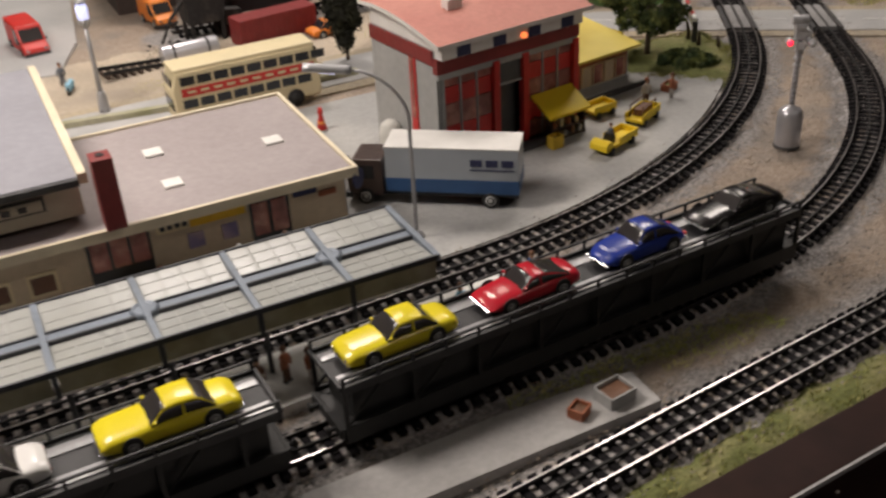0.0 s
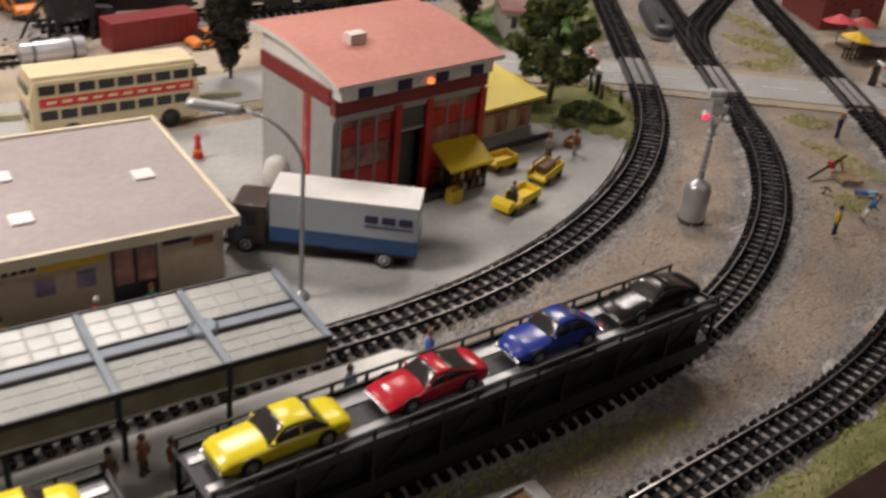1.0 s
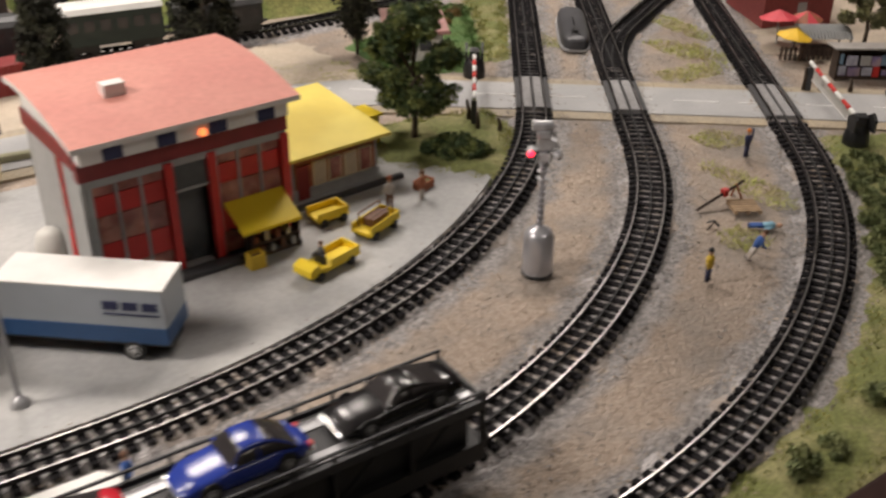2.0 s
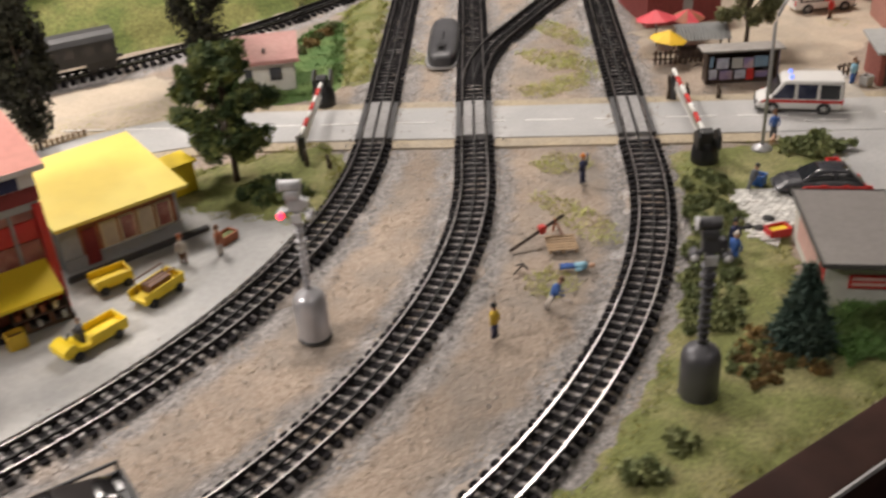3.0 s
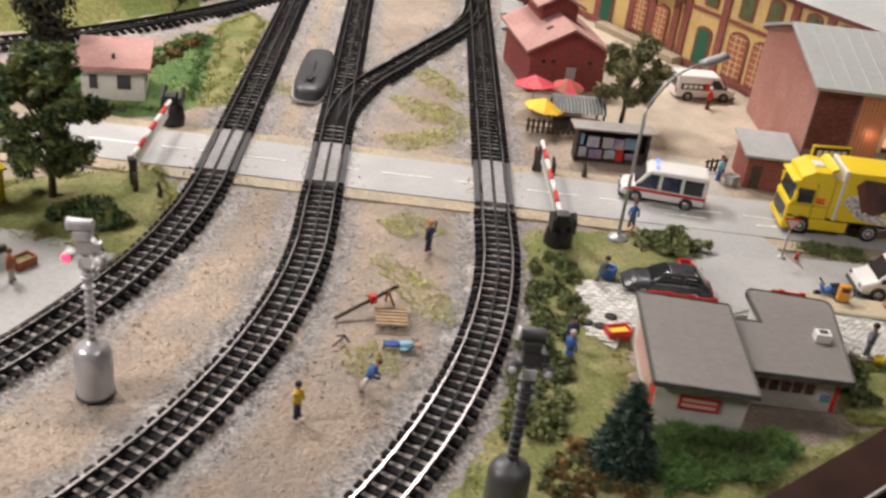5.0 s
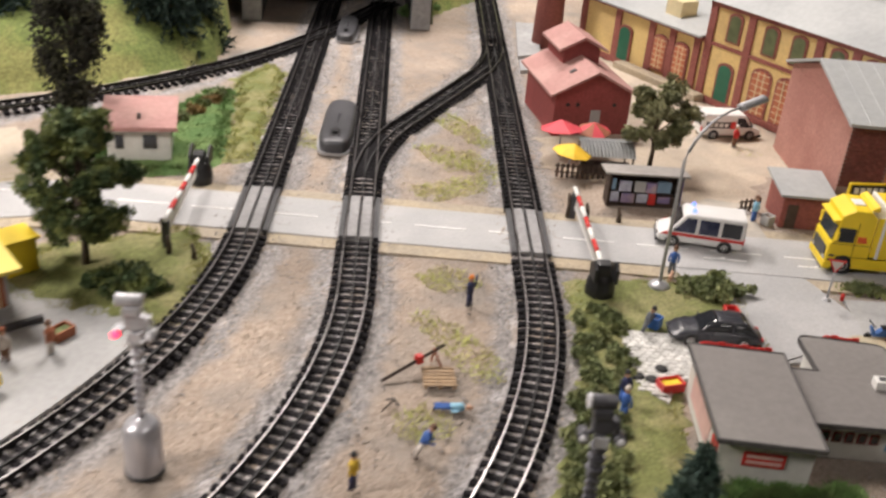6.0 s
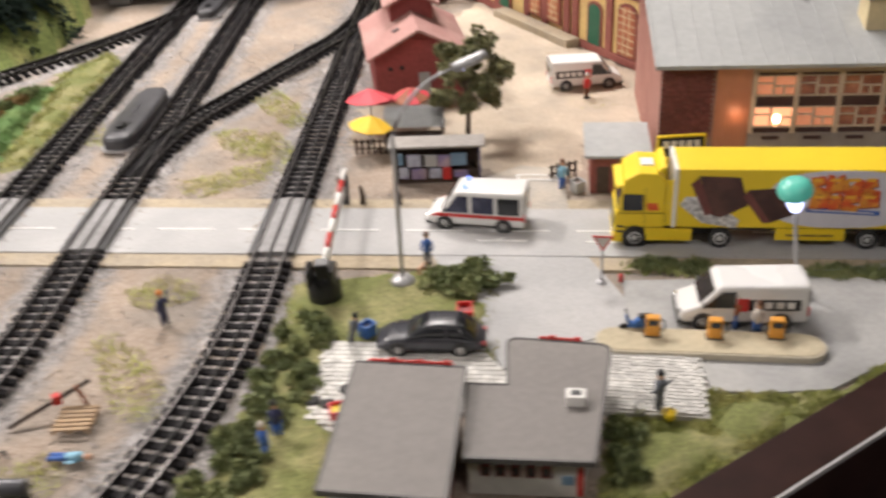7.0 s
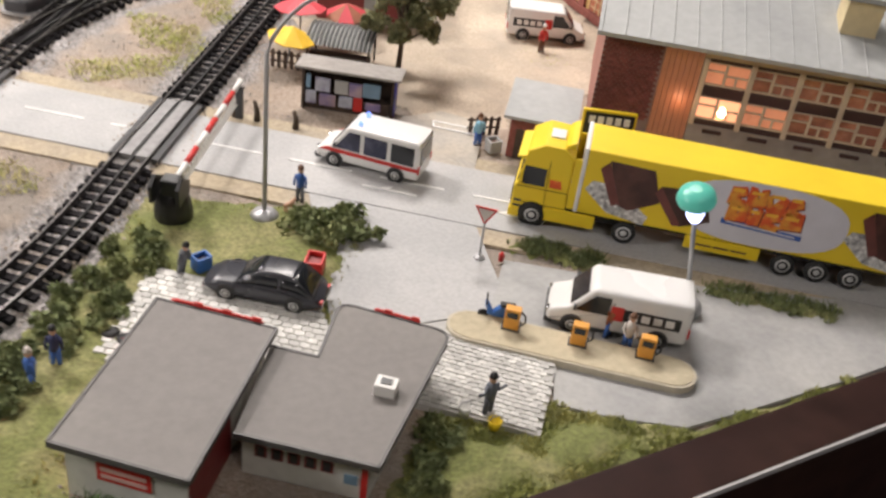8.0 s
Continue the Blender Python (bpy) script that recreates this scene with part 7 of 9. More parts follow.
def annex():
    t = thing("station_annex", pose(0.4600, 0.6240, 0.002, 0, 0, 8.5), "low annex with bright yellow roof and shop windows", "annex")
    L, D = 0.076, 0.074
    part("wall_block", bx(0, 0.002, 0, L, D, 0.0300), GREYWALL, t)
    part("front_wall", bx(0.0, 0.0, 0, L, 0.0019, 0.0080), GREYWALL, t)
    part("brick_front", bx(0.012, 0.0004, 0.008, L - 0.003, 0.0019, 0.0290), RUST, t)
    part("door", rounded(bx(0.0130, -0.0006, 0.001, 0.0215, 0.0003, 0.0245), 0.0003), RED_DARK, t)
    for k in range(4):
        x = 0.0245 + 0.0118 * k
        w = part("shop_window", rounded(bx(x, -0.0006, 0.0085, x + 0.0102, 0.0003, 0.0255), 0.0002), CREAM, t)
        part("pane", bx(x + 0.0010, -0.0009, 0.0095, x + 0.0092, -0.0005, 0.0245), PINK_PANE if k % 2 else BEIGE, w)
    part("sill", rounded(bx(0.022, -0.0016, 0.0070, 0.0735, 0.0, 0.0084), 0.0002), GREYWALL, t)
    part("step_kerb", rounded(bx(-0.004, -0.012, -0.002, L + 0.012, -0.0085, 0.0032), 0.0006), DARK, t)
    part("roof", side_prism_y(bmesh.new(), [(-0.0075, 0.0315), (D + 0.006, 0.0400), (D + 0.006, 0.0422), (-0.0075, 0.0337)], -0.0035, L + 0.005), ROOF_YELLOW, t)


annex()


# ---- shop pavilion and hall ----
def shop():
    t = thing("shop_pavilion", pose(-0.051, 0.527, 0.002), "cream shop pavilion with flat mauve-grey roof and posters", "shop")
    L, D = 0.299, 0.125
    H = 0.0440
    part("wall_block", bx(0.003, 0.003, 0, L, D, H), BEIGE, t)
    rf = part("roof_slab", bx(0.0, -0.006, H, L + 0.003, D + 0.006, H + 0.0016), ROOF_MAUVE, t)
    for b in ((-0.0005, -0.0085, H - 0.0030, L + 0.0055, -0.0060, H + 0.0034), (L + 0.0030, -0.0060, H - 0.0030, L + 0.0055, D + 0.0085, H + 0.0034), (-0.0005, D + 0.0060, H - 0.0030, L + 0.0030, D + 0.0085, H + 0.0034)):
        part("roof_fascia", rounded(bx(*b), 0.0004), CREAM_RIM, t)
    for x, y in ((0.274, 0.058), (0.204, 0.032), (0.204, 0.082)):
        s = part("skylight", rounded(bx(x - 0.0058, y - 0.0058, H + 0.0014, x + 0.0058, y + 0.0058, H + 0.0034), 0.0010), WHITE, t)
    def wallpart(nm, v0, v1, z0, z1, mm, out=0.0006, par=None):
        return part(nm, rounded(bx(L - v1, 0.003 - out, z0, L - v0, 0.0034, z1), 0.0002), mm, par or t)
    d = wallpart("doorway", 0.036, 0.060, 0.001, 0.0365, BLACK)
    wallpart("door_pane", 0.0375, 0.0470, 0.014, 0.0350, PINK_PANE, 0.0010, d)
    wallpart("door_pane", 0.0490, 0.0585, 0.014, 0.0350, PINK_PANE, 0.0010, d)
    wallpart("yellow_sign", 0.0625, 0.0950, 0.0310, 0.0385, SUN_YELLOW, 0.0012)
    wallpart("sign_board", 0.0950, 0.1140, 0.0310, 0.0385, CREAM, 0.0012)
    for k in range(4):
        wallpart("sign_bar", 0.0965 + 0.0042 * k, 0.0995 + 0.0042 * k, 0.0330, 0.0365, BLACK, 0.0016)
    for v in (0.0680, 0.0880):
        wallpart("poster", v, v + 0.0095, 0.0170, 0.0270, POSTER)
    wallpart("wall_sign", 0.018, 0.033, 0.0320, 0.0355, NAVY, 0.0010)
    wallpart("wall_sign", 0.006, 0.017, 0.0285, 0.0320, RUST, 0.0010)
    w = wallpart("dark_shop_window", 0.1180, 0.1530, 0.0060, 0.0380, BLACK)
    for k in range(3):
        wallpart("window_pane", 0.1195 + 0.0110 * k, 0.1290 + 0.0110 * k, 0.0180, 0.0360, PINK_PANE, 0.0010, w)
    for k in range(2):
        f = wallpart("window_frame", 0.1700 + 0.0240 * k, 0.1860 + 0.0240 * k, 0.0130, 0.0270, CREAM, 0.0010)
        wallpart("pane", 0.1718 + 0.0240 * k, 0.1842 + 0.0240 * k, 0.0148, 0.0252, BROWN, 0.0013, f)
    part("blue_round_sign", lathe(bmesh.new(), [(0.0062, -0.0005), (0.0062, 0.0005)], 20), NAVY, t, m=pose(L + 0.006, -0.006, 0.0380, 90, 0, 40))


CREAM_RIM = mat("cream_roof_rim", (0.70, 0.62, 0.46), 0.5, vary=0.06)
shop()


def hall():
    t = thing("station_hall", pose(-0.10, 0.537, 0.002), "cream station hall with grey roof and name board", "station hall")
    L, D, H = 0.205, 0.190, 0.0730
    part("wall_block", bx(0, 0.004, 0.0495, L - 0.004, D, H - 0.001), CREAM_PALE, t)
    part("roof_slab", rounded(bx(-0.002, -0.003, H, L - 0.004, D + 0.004, H + 0.0020), 0.0004), ROOF_SLATE, t)
    part("roof_rim", rounded(bx(L - 0.0040, -0.003, H - 0.003, L + 0.0010, D + 0.004, H + 0.0036), 0.0006), CREAM_RIM, t)
    part("front_gutter", rounded(bx(-0.002, -0.0055, H - 0.0028, L - 0.004, -0.0030, H + 0.0014), 0.0004), DARK, t)
    n = part("name_board", rounded(bx(0.128, 0.0026, 0.0570, 0.182, 0.0042, 0.0655), 0.0003), DARK, t)
    part("board_face", bx(0.1295, 0.0020, 0.0583, 0.1805, 0.0030, 0.0642), CREAM_PALE, n)
    for k in range(5):
        part("lettering_bar", bx(0.134 + 0.0085 * k, 0.0014, 0.0596, 0.1385 + 0.0085 * k, 0.0022, 0.0630), DARK, n)
    c = part("chimney", rounded(bx(0.2075, -0.024, 0.0490, 0.2185, -0.011, 0.0900), 0.0006), RED_DARK, t, "red brick chimney stack")
    part("flue", lathe(bmesh.new(), [(0.0022, 0.0896), (0.0022, 0.0906)], 12), BLACK, c, m=pose(0.213, -0.0175, 0))


CREAM_PALE = mat("pale_cream_wall", (0.50, 0.47, 0.38), 0.7, vary=0.06)
ROOF_SLATE = mat("blue_grey_roof", (0.25, 0.25, 0.28), 0.75, vary=0.08, scale=200, bump=0.1)
hall()


# ---- platform roof ----
def canopy():
    t = thing("platform_canopy", pose(-0.26, 0.0, 0.0), "glazed platform roof on dark posts with central gutter", "platform roof")
    x0, x1 = 0.0, 0.506
    ya, ym, yb = 0.3995, 0.4300, 0.4605
    z0, zm = 0.0500, 0.0475
    bay = 0.0460
    n = 11
    for k in range(n):
        a, c = x0 + k * bay, x0 + (k + 1) * bay
        for (p, zp), (q, zq) in (((ya, z0), (ym - 0.0045, zm)), ((ym + 0.0045, zm), (yb, z0))):
            sh = bmesh.new()
            side_prism_y(sh, [(p, zp - 0.0002), (q, zq - 0.0002), (q, zq + 0.0003), (p, zp + 0.0003)], a, c)
            part("glazing_bar", sh, GLASS_SHEET, t)
            for i in range(4):
                for j in range(3):
                    u0, u1 = lerp(a + 0.0018, c - 0.0018, i / 4) + 0.0007, lerp(a + 0.0018, c - 0.0018, (i + 1) / 4) - 0.0007
                    v0, v1 = lerp(p, q, j / 3) + 0.0007, lerp(p, q, (j + 1) / 3) - 0.0007
                    zz0, zz1 = lerp(zp, zq, j / 3), lerp(zp, zq, (j + 1) / 3)
                    b = bmesh.new()
                    vs = [b.verts.new(v) for v in ((u0, v0, zz0), (u1, v0, zz0), (u1, v1, zz1), (u0, v1, zz1))]
                    vt = [b.verts.new(v.co + Vector((0, 0, 0.0006))) for v in vs]
                    b.faces.new(vt)
                    b.faces.new(vs[::-1])
                    for e in range(4):
                        b.faces.new((vs[e], vs[(e + 1) % 4], vt[(e + 1) % 4], vt[e]))
                    part("glass_panel", b, GLASS_ROOF, t)
        part("cross_beam", rounded(bx(a - 0.0016, ya, z0 - 0.0026, a + 0.0016, yb, z0 + 0.0012), 0.0004), CANOPY_STEEL, t)
        if k % 2 == 0:
            part("gutter_box", lathe(bmesh.new(), [(0.0070, zm - 0.001), (0.0072, zm + 0.0024), (0.0058, zm + 0.0036), (0.0052, zm + 0.0036), (0.0046, zm + 0.0026)], 8, a, ym), CANOPY_STEEL, t)
        for y in (ya + 0.0015,):
            part("canopy_post", tube(bmesh.new(), [(a + 0.004, y + 0.010, 0.004), (a + 0.004, y + 0.010, z0 - 0.003)], 0.0013, 8), CANOPY_DARK, t)
            part("hanger_post", rounded(bx(a - 0.0012, ya - 0.0010, z0 - 0.0130, a + 0.0012, ya + 0.0012, z0), 0.0003), CANOPY_DARK, t)
            part("canopy_post", tube(bmesh.new(), [(a + 0.004, yb + 0.004, 0.002), (a + 0.004, yb - 0.002, z0 - 0.003)], 0.0013, 8), CANOPY_DARK, t)
        part("valance_glass", bx(a + 0.0014, ya - 0.0004, z0 - 0.0110, c - 0.0014, ya + 0.0004, z0 - 0.0012), VALANCE, t)
        part("valance_rail", rounded(bx(a, ya - 0.0007, z0 - 0.0122, c, ya + 0.0007, z0 - 0.0110), 0.0003), WHITE, t)
    part("cross_beam", rounded(bx(x1 - 0.0016, ya, z0 - 0.0026, x1 + 0.0016, yb, z0 + 0.0012), 0.0004), CANOPY_STEEL, t)
    part("centre_gutter", rounded(bx(x0, ym - 0.0042, zm - 0.0010, x1, ym + 0.0042, zm + 0.0016), 0.0005), CANOPY_STEEL, t)
    for y in (ya - 0.0006, yb - 0.0006):
        part("edge_beam", rounded(bx(x0, y, z0 - 0.0016, x1, y + 0.0014, z0 + 0.0014), 0.0003), CANOPY_DARK, t)
    for y in (ym - 0.0048, ym + 0.0034):
        part("gutter_rim", rounded(bx(x0, y, zm, x1, y + 0.0014, zm + 0.0026), 0.0003), CANOPY_DARK, t)


CANOPY_DARK = mat("dark_canopy_steel", (0.035, 0.038, 0.045), 0.45, vary=0.15)
VALANCE = mat("dirty_valance_glass", (0.24, 0.22, 0.15), 0.35, vary=0.2, scale=60, second=(0.32, 0.30, 0.22), coarse=50)
canopy()


# ---- tunnel portal ----
PM = pose(0.999, 1.1325, 0, 0, 0, -28.3)
portal = thing("tunnel_portal", PM, "grey stone tunnel portal with black opening", "tunnel portal")
for sgn in (-1, 1):
    part("portal_pillar", rounded(bx(sgn * 0.096 - 0.011, -0.006, 0, sgn * 0.096 + 0.011, 0.012, 0.110), 0.0010), STONEWORK, portal)
part("portal_lintel", rounded(bx(-0.107, -0.004, 0.085, 0.107, 0.012, 0.125), 0.0010), STONEWORK, portal)
part("tunnel_back", bx(-0.085, 0.20, 0, 0.085, 0.205, 0.09), BLACK, portal)
for sgn in (-1, 1):
    part("tunnel_side", bx(sgn * 0.088 - 0.003, 0.012, 0, sgn * 0.088 + 0.003, 0.20, 0.09), BLACK, portal)
part("tunnel_roof", bx(-0.091, 0.012, 0.086, 0.091, 0.205, 0.09), BLACK, portal)


# ---- hill behind ----
hx, hy = np.meshgrid(np.arange(-0.70, 2.41, 0.010), np.arange(1.00, 1.90, 0.010), indexing="ij")
foot = np.interp(hx, [-0.7, 0.36, 0.44, 0.62, 0.66, 0.74, 0.845, 0.880, 0.905, 1.08, 1.12, 1.30, 1.6, 2.4], [1.40, 1.30, 1.030, 1.012, 1.012, 1.024, 1.058, 1.090, 1.140, 1.11, 1.13, 1.22, 1.25, 1.25])
rise = np.clip((hy - foot) / 0.30, 0, 1)
hz = np.where(hy > foot, 0.004 + 0.17 * rise ** 0.8, -0.004 - 0.03 * np.clip(foot - hy, 0, 1)) + wobble(hx, hy, 30, 0.004, 1.7) * np.clip((hy - foot) * 20, 0, 1)
pc = Vector((0.999, 1.1325))
pr, pd = Vector((math.cos(radians(-28.3)), math.sin(radians(-28.3)))), Vector((-math.sin(radians(-28.3)), math.cos(radians(-28.3))))
pu = (hx - pc.x) * pr.x + (hy - pc.y) * pr.y
pv = (hx - pc.x) * pd.x + (hy - pc.y) * pd.y
over = (np.abs(pu) < 0.108) & (pv > 0.012)
hz = np.where(over, np.maximum(hz, 0.127), hz)
hz = np.where((np.abs(pu) < 0.118) & (pv <= 0.012), -0.02, hz)
hi_ = np.arange(hx.size).reshape(hx.shape)
ok = ~((np.abs(pu) < 0.115) & (pv > -0.02) & (pv < 0.016))
f4 = ok[:-1, :-1] & ok[1:, :-1] & ok[1:, 1:] & ok[:-1, 1:]
hf = np.stack([hi_[:-1, :-1], hi_[1:, :-1], hi_[1:, 1:], hi_[:-1, 1:]], 2)[f4]
hill = mesh_from("hill", np.stack([hx, hy, hz], 2).reshape(-1, 3).tolist(), hf.tolist(), HILL)
for p in hill.data.polygons:
    p.use_smooth = True
tagged(hill, "grassy olive green hillside behind the railway", "hill", kind="structure")


# ---- grass and bushes ----
VERGE_R = [(0.905, 0.515), (0.945, 0.480), (0.905, 0.410), (0.870, 0.440), (0.842, 0.470), (0.835, 0.425), (0.780, 0.350), (0.830, 0.300), (0.905, 0.2935), (0.55, 0.2675), (0.20, 0.2420), (-0.30, 0.2050), (-0.30, 0.2120), (0.237, 0.2560), (0.427, 0.2765), (0.52, 0.2920), (0.62, 0.318), (0.70, 0.362), (0.765, 0.415), (0.815, 0.478), (0.852, 0.535)]
patch("grass_verge", VERGE_R, 0.0022, GRASS, "yellow-green turf along the outer track", "grass", seed=1.3, rough=0.003)
scatter_blades("grass_tufts", VERGE_R, 30000, 0.0010, BLADE, "short yellow-green grass fibres", seed=2, lean=1.2)
CORNER = [(0.930, 0.345), (0.960, 0.322), (0.978, 0.336), (0.998, 0.3215), (1.026, 0.3065), (1.06, 0.3068), (1.12, 0.3100), (1.11, 0.3060), (1.00, 0.3005), (0.90, 0.2930), (0.89, 0.306)]
patch("grass_corner", CORNER, 0.0030, GRASS, "worn turf corner beside the wooden border", "grass", seed=2.1, rough=0.003)
scatter_blades("grass_tufts", CORNER, 9000, 0.0009, BLADE, "short mixed grass fibres", seed=3, lean=1.2)
GREEN_BED = [(0.772, 0.338), (0.796, 0.342), (0.831, 0.318), (0.850, 0.312), (0.838, 0.298), (0.812, 0.292), (0.758, 0.306)]
patch("green_bed", GREEN_BED, 0.0036, LAWN, "bright green planted bed before the filling station", "grass", seed=0.7, rough=0.004)
scatter_blades("green_tufts", GREEN_BED, 9000, 0.0026, LAWN_BLADE, "dense bright green grass fibres", base=0.004, seed=4, lean=1.1)
TRI = [(0.540, 0.655), (0.585, 0.610), (0.607, 0.588), (0.635, 0.618), (0.658, 0.660), (0.664, 0.705), (0.600, 0.715), (0.530, 0.715)]
patch("grass_triangle", TRI, 0.0028, GRASS, "turf triangle between street and track", "grass", seed=1.9, rough=0.004)
scatter_blades("grass_tufts", TRI, 8000, 0.0015, BLADE, "short yellow-green grass fibres", seed=5, lean=1.2)
HUTG = [(0.640, 0.815), (0.700, 0.790), (0.725, 0.805), (0.768, 0.890), (0.800, 0.955), (0.780, 0.965), (0.735, 0.930), (0.640, 0.90)]
patch("hut_lawn", HUTG, 0.0034, LAWN, "green lawn around the keeper hut", "grass", seed=2.7, rough=0.002)
scatter_blades("lawn_tufts", HUTG, 9000, 0.0022, LAWN_BLADE, "bright green grass fibres", base=0.003, seed=6, lean=1.1)
STRIP_L = [(0.728, 0.803), (0.748, 0.800), (0.812, 0.900), (0.866, 0.985), (0.862, 1.015), (0.815, 0.985), (0.780, 0.905)]
patch("grass_strip", STRIP_L, 0.0022, GRASS, "yellow-green turf strip between lawn and track", "grass", seed=4.1, rough=0.004)
scatter_blades("grass_tufts", STRIP_L, 6000, 0.0014, BLADE, "short yellow-green grass fibres", seed=8, lean=1.2)
for i, (px, py, rx, ry) in enumerate(((0.865, 0.690, 0.024, 0.016), (0.895, 0.745, 0.012, 0.026), (0.782, 0.572, 0.014, 0.012), (0.746, 0.505, 0.010, 0.028), (0.690, 0.452, 0.012, 0.010), (0.912, 0.700, 0.010, 0.040), (0.945, 0.800, 0.010, 0.050), (0.805, 0.850, 0.008, 0.050), (0.545, 0.860, 0.05, 0.012), (0.440, 0.880, 0.035, 0.015), (0.215, 0.860, 0.022, 0.010), (0.585, 0.830, 0.030, 0.008), (1.148, 0.655, 0.010, 0.014), (0.30, 0.335, 0.04, 0.006), (0.36, 0.330, 0.03, 0.010))):
    pl = [(px + rx * math.cos(a) * (1 + 0.2 * math.sin(3 * a + i)), py + ry * math.sin(a) * (1 + 0.2 * math.cos(2 * a + i))) for a in np.linspace(0, 6.0, 14)]
    scatter_blades("grass_tufts", [(px + (x - px) * 1.25, py + (y - py) * 1.25) for x, y in pl], int(160 + 1900000 * rx * ry), 0.0016, PALE_BLADE, "thin yellow-green grass fibres on gravel", base=0.0005, width=0.0004, seed=20 + i, lean=1.5, margin=-0.003)
yard = [(0.965, 0.700), (1.000, 0.625), (1.060, 0.565), (1.10, 0.600), (1.215, 0.60), (1.222, 0.94), (1.10, 0.86), (1.08, 0.75), (1.00, 0.75)]
patch("sandy_yard", yard, 0.0010, YARD, "pale sandy yard between the works buildings", "yard", seed=0.2, edge=0.01)
patch("sandy_street_side", [(-0.3, 0.835), (0.50, 0.835), (0.62, 0.80), (0.60, 0.93), (0.30, 0.955), (-0.3, 0.96)], 0.0008, YARD, "pale sandy strip beside the street", "ground", seed=0.9, edge=0.012)


def clump(rng, c, r, n, leaf, flat=0.8):
    """Small leaf triangles through a ball-like clump: verts and faces."""
    d = rng.normal(size=(n, 3))
    d /= np.linalg.norm(d, axis=1)[:, None]
    p = np.array(c) + d * (r * rng.uniform(0.45, 1.05, (n, 1))) * np.array([1, 1, flat])
    a = rng.normal(size=(n, 3)) * leaf
    b = rng.normal(size=(n, 3)) * leaf
    return np.stack([p + a, p + b, p - (a + b) * 0.5], 1)


def leaves_part(name, tris, material, parent, m=None):
    v = np.concatenate(tris).reshape(-1, 3)
    me = bpy.data.meshes.new(name)
    me.from_pydata(v.tolist(), [], np.arange(len(v)).reshape(-1, 3).tolist())
    me.materials.append(material)
    ob = new(name, me)
    ob.parent = parent
    if m:
        ob.matrix_basis = m
    return ob


def tree(m, label, H, R, trunk, material, seed, clumps=34, per=150, leaf=0.0013, low=0.35, group="broadleaf trees", top=1.0):
    rng = np.random.default_rng(seed)
    t = thing("tree", m, label, "tree", group)
    b = bmesh.new()
    tube(b, [(0, 0, -0.001), (0.001, 0, H * 0.25), (-0.001, 0.001, H * 0.55), (0, 0, H * 0.8)], trunk, 8, r2=trunk * 0.35)
    cs = []
    for k in range(clumps):
        u = rng.uniform(low, 1.0)
        w = R * (0.25 + 0.85 * math.sin(math.pi * min(1, (u - low) / (1 - low) * 0.85 + 0.12)) ** 0.8) * top
        a = rng.uniform(0, 6.283)
        rr = w * math.sqrt(rng.uniform(0.05, 1))
        cs.append((rr * math.cos(a), rr * math.sin(a), H * u))
    for c in cs[:: 3]:
        tube(b, [(0, 0, c[2] * 0.62), (c[0] * 0.5, c[1] * 0.5, c[2] * 0.85), c], trunk * 0.35, 5, r2=trunk * 0.12)
    part("trunk", b, BARK, t)
    leaves_part("crown", [clump(rng, c, R * rng.uniform(0.18, 0.36), per, leaf) for c in cs], material, t)
    return t


def foam(m, label, H, R, trunk, material, seed, n, low, lump, group="broadleaf trees", lean=0.0):
    """A tree of many dense foam-like tufts with an uneven outline; each tuft is a lump of leaf flakes."""
    rng = np.random.default_rng(seed)
    t = thing("tree", m, label, "tree", group)
    b = bmesh.new()
    tube(b, [(0, 0, -0.001), (0.001, 0, H * 0.25), (lean * 0.5, 0.001, H * 0.55), (lean, 0, H * 0.85)], trunk, 8, r2=trunk * 0.35)
    cs = []
    for k in range(n):
        u = low + (1 - low) * (k + rng.uniform(0, 1)) / n
        w = R * (0.30 + 0.85 * math.sin(math.pi * min(1, (u - low) / (1 - low) * 0.78 + 0.18)) ** 1.1)
        a = k * 2.4 + rng.uniform(-0.6, 0.6)
        rr = w * (0.35 + 0.65 * math.sqrt(rng.uniform(0, 1)))
        cs.append((rr * math.cos(a) + lean * u, rr * math.sin(a), H * u))
    for c in cs[::2]:
        tube(b, [(lean * c[2] / H * 0.6, 0, c[2] * 0.62), (c[0] * 0.5, c[1] * 0.5, c[2] * 0.85), c], trunk * 0.32, 5, r2=trunk * 0.12)
    part("trunk", b, BARK, t)
    tr = []
    for c in cs:
        r = lump * rng.uniform(0.65, 1.25)
        tr.append(clump(rng, c, r, 420, 0.0013, 0.72))
        for q in range(3):
            d = rng.normal(size=3)
            tr.append(clump(rng, np.array(c) + d / np.linalg.norm(d) * r * 0.9, r * 0.5, 130, 0.0010, 0.8))
    leaves_part("crown", tr, material, t)
    return t


foam(pose(0.5870, 0.6800, 0.002), "dark green leafy tree on the turf triangle", 0.094, 0.029, 0.0026, LEAF, 1, 28, 0.26, 0.0095)
foam(pose(1.0350, 0.6530, 0), "olive leafy tree behind the kiosk", 0.072, 0.026, 0.0022, LEAF2, 2, 17, 0.42, 0.0085)


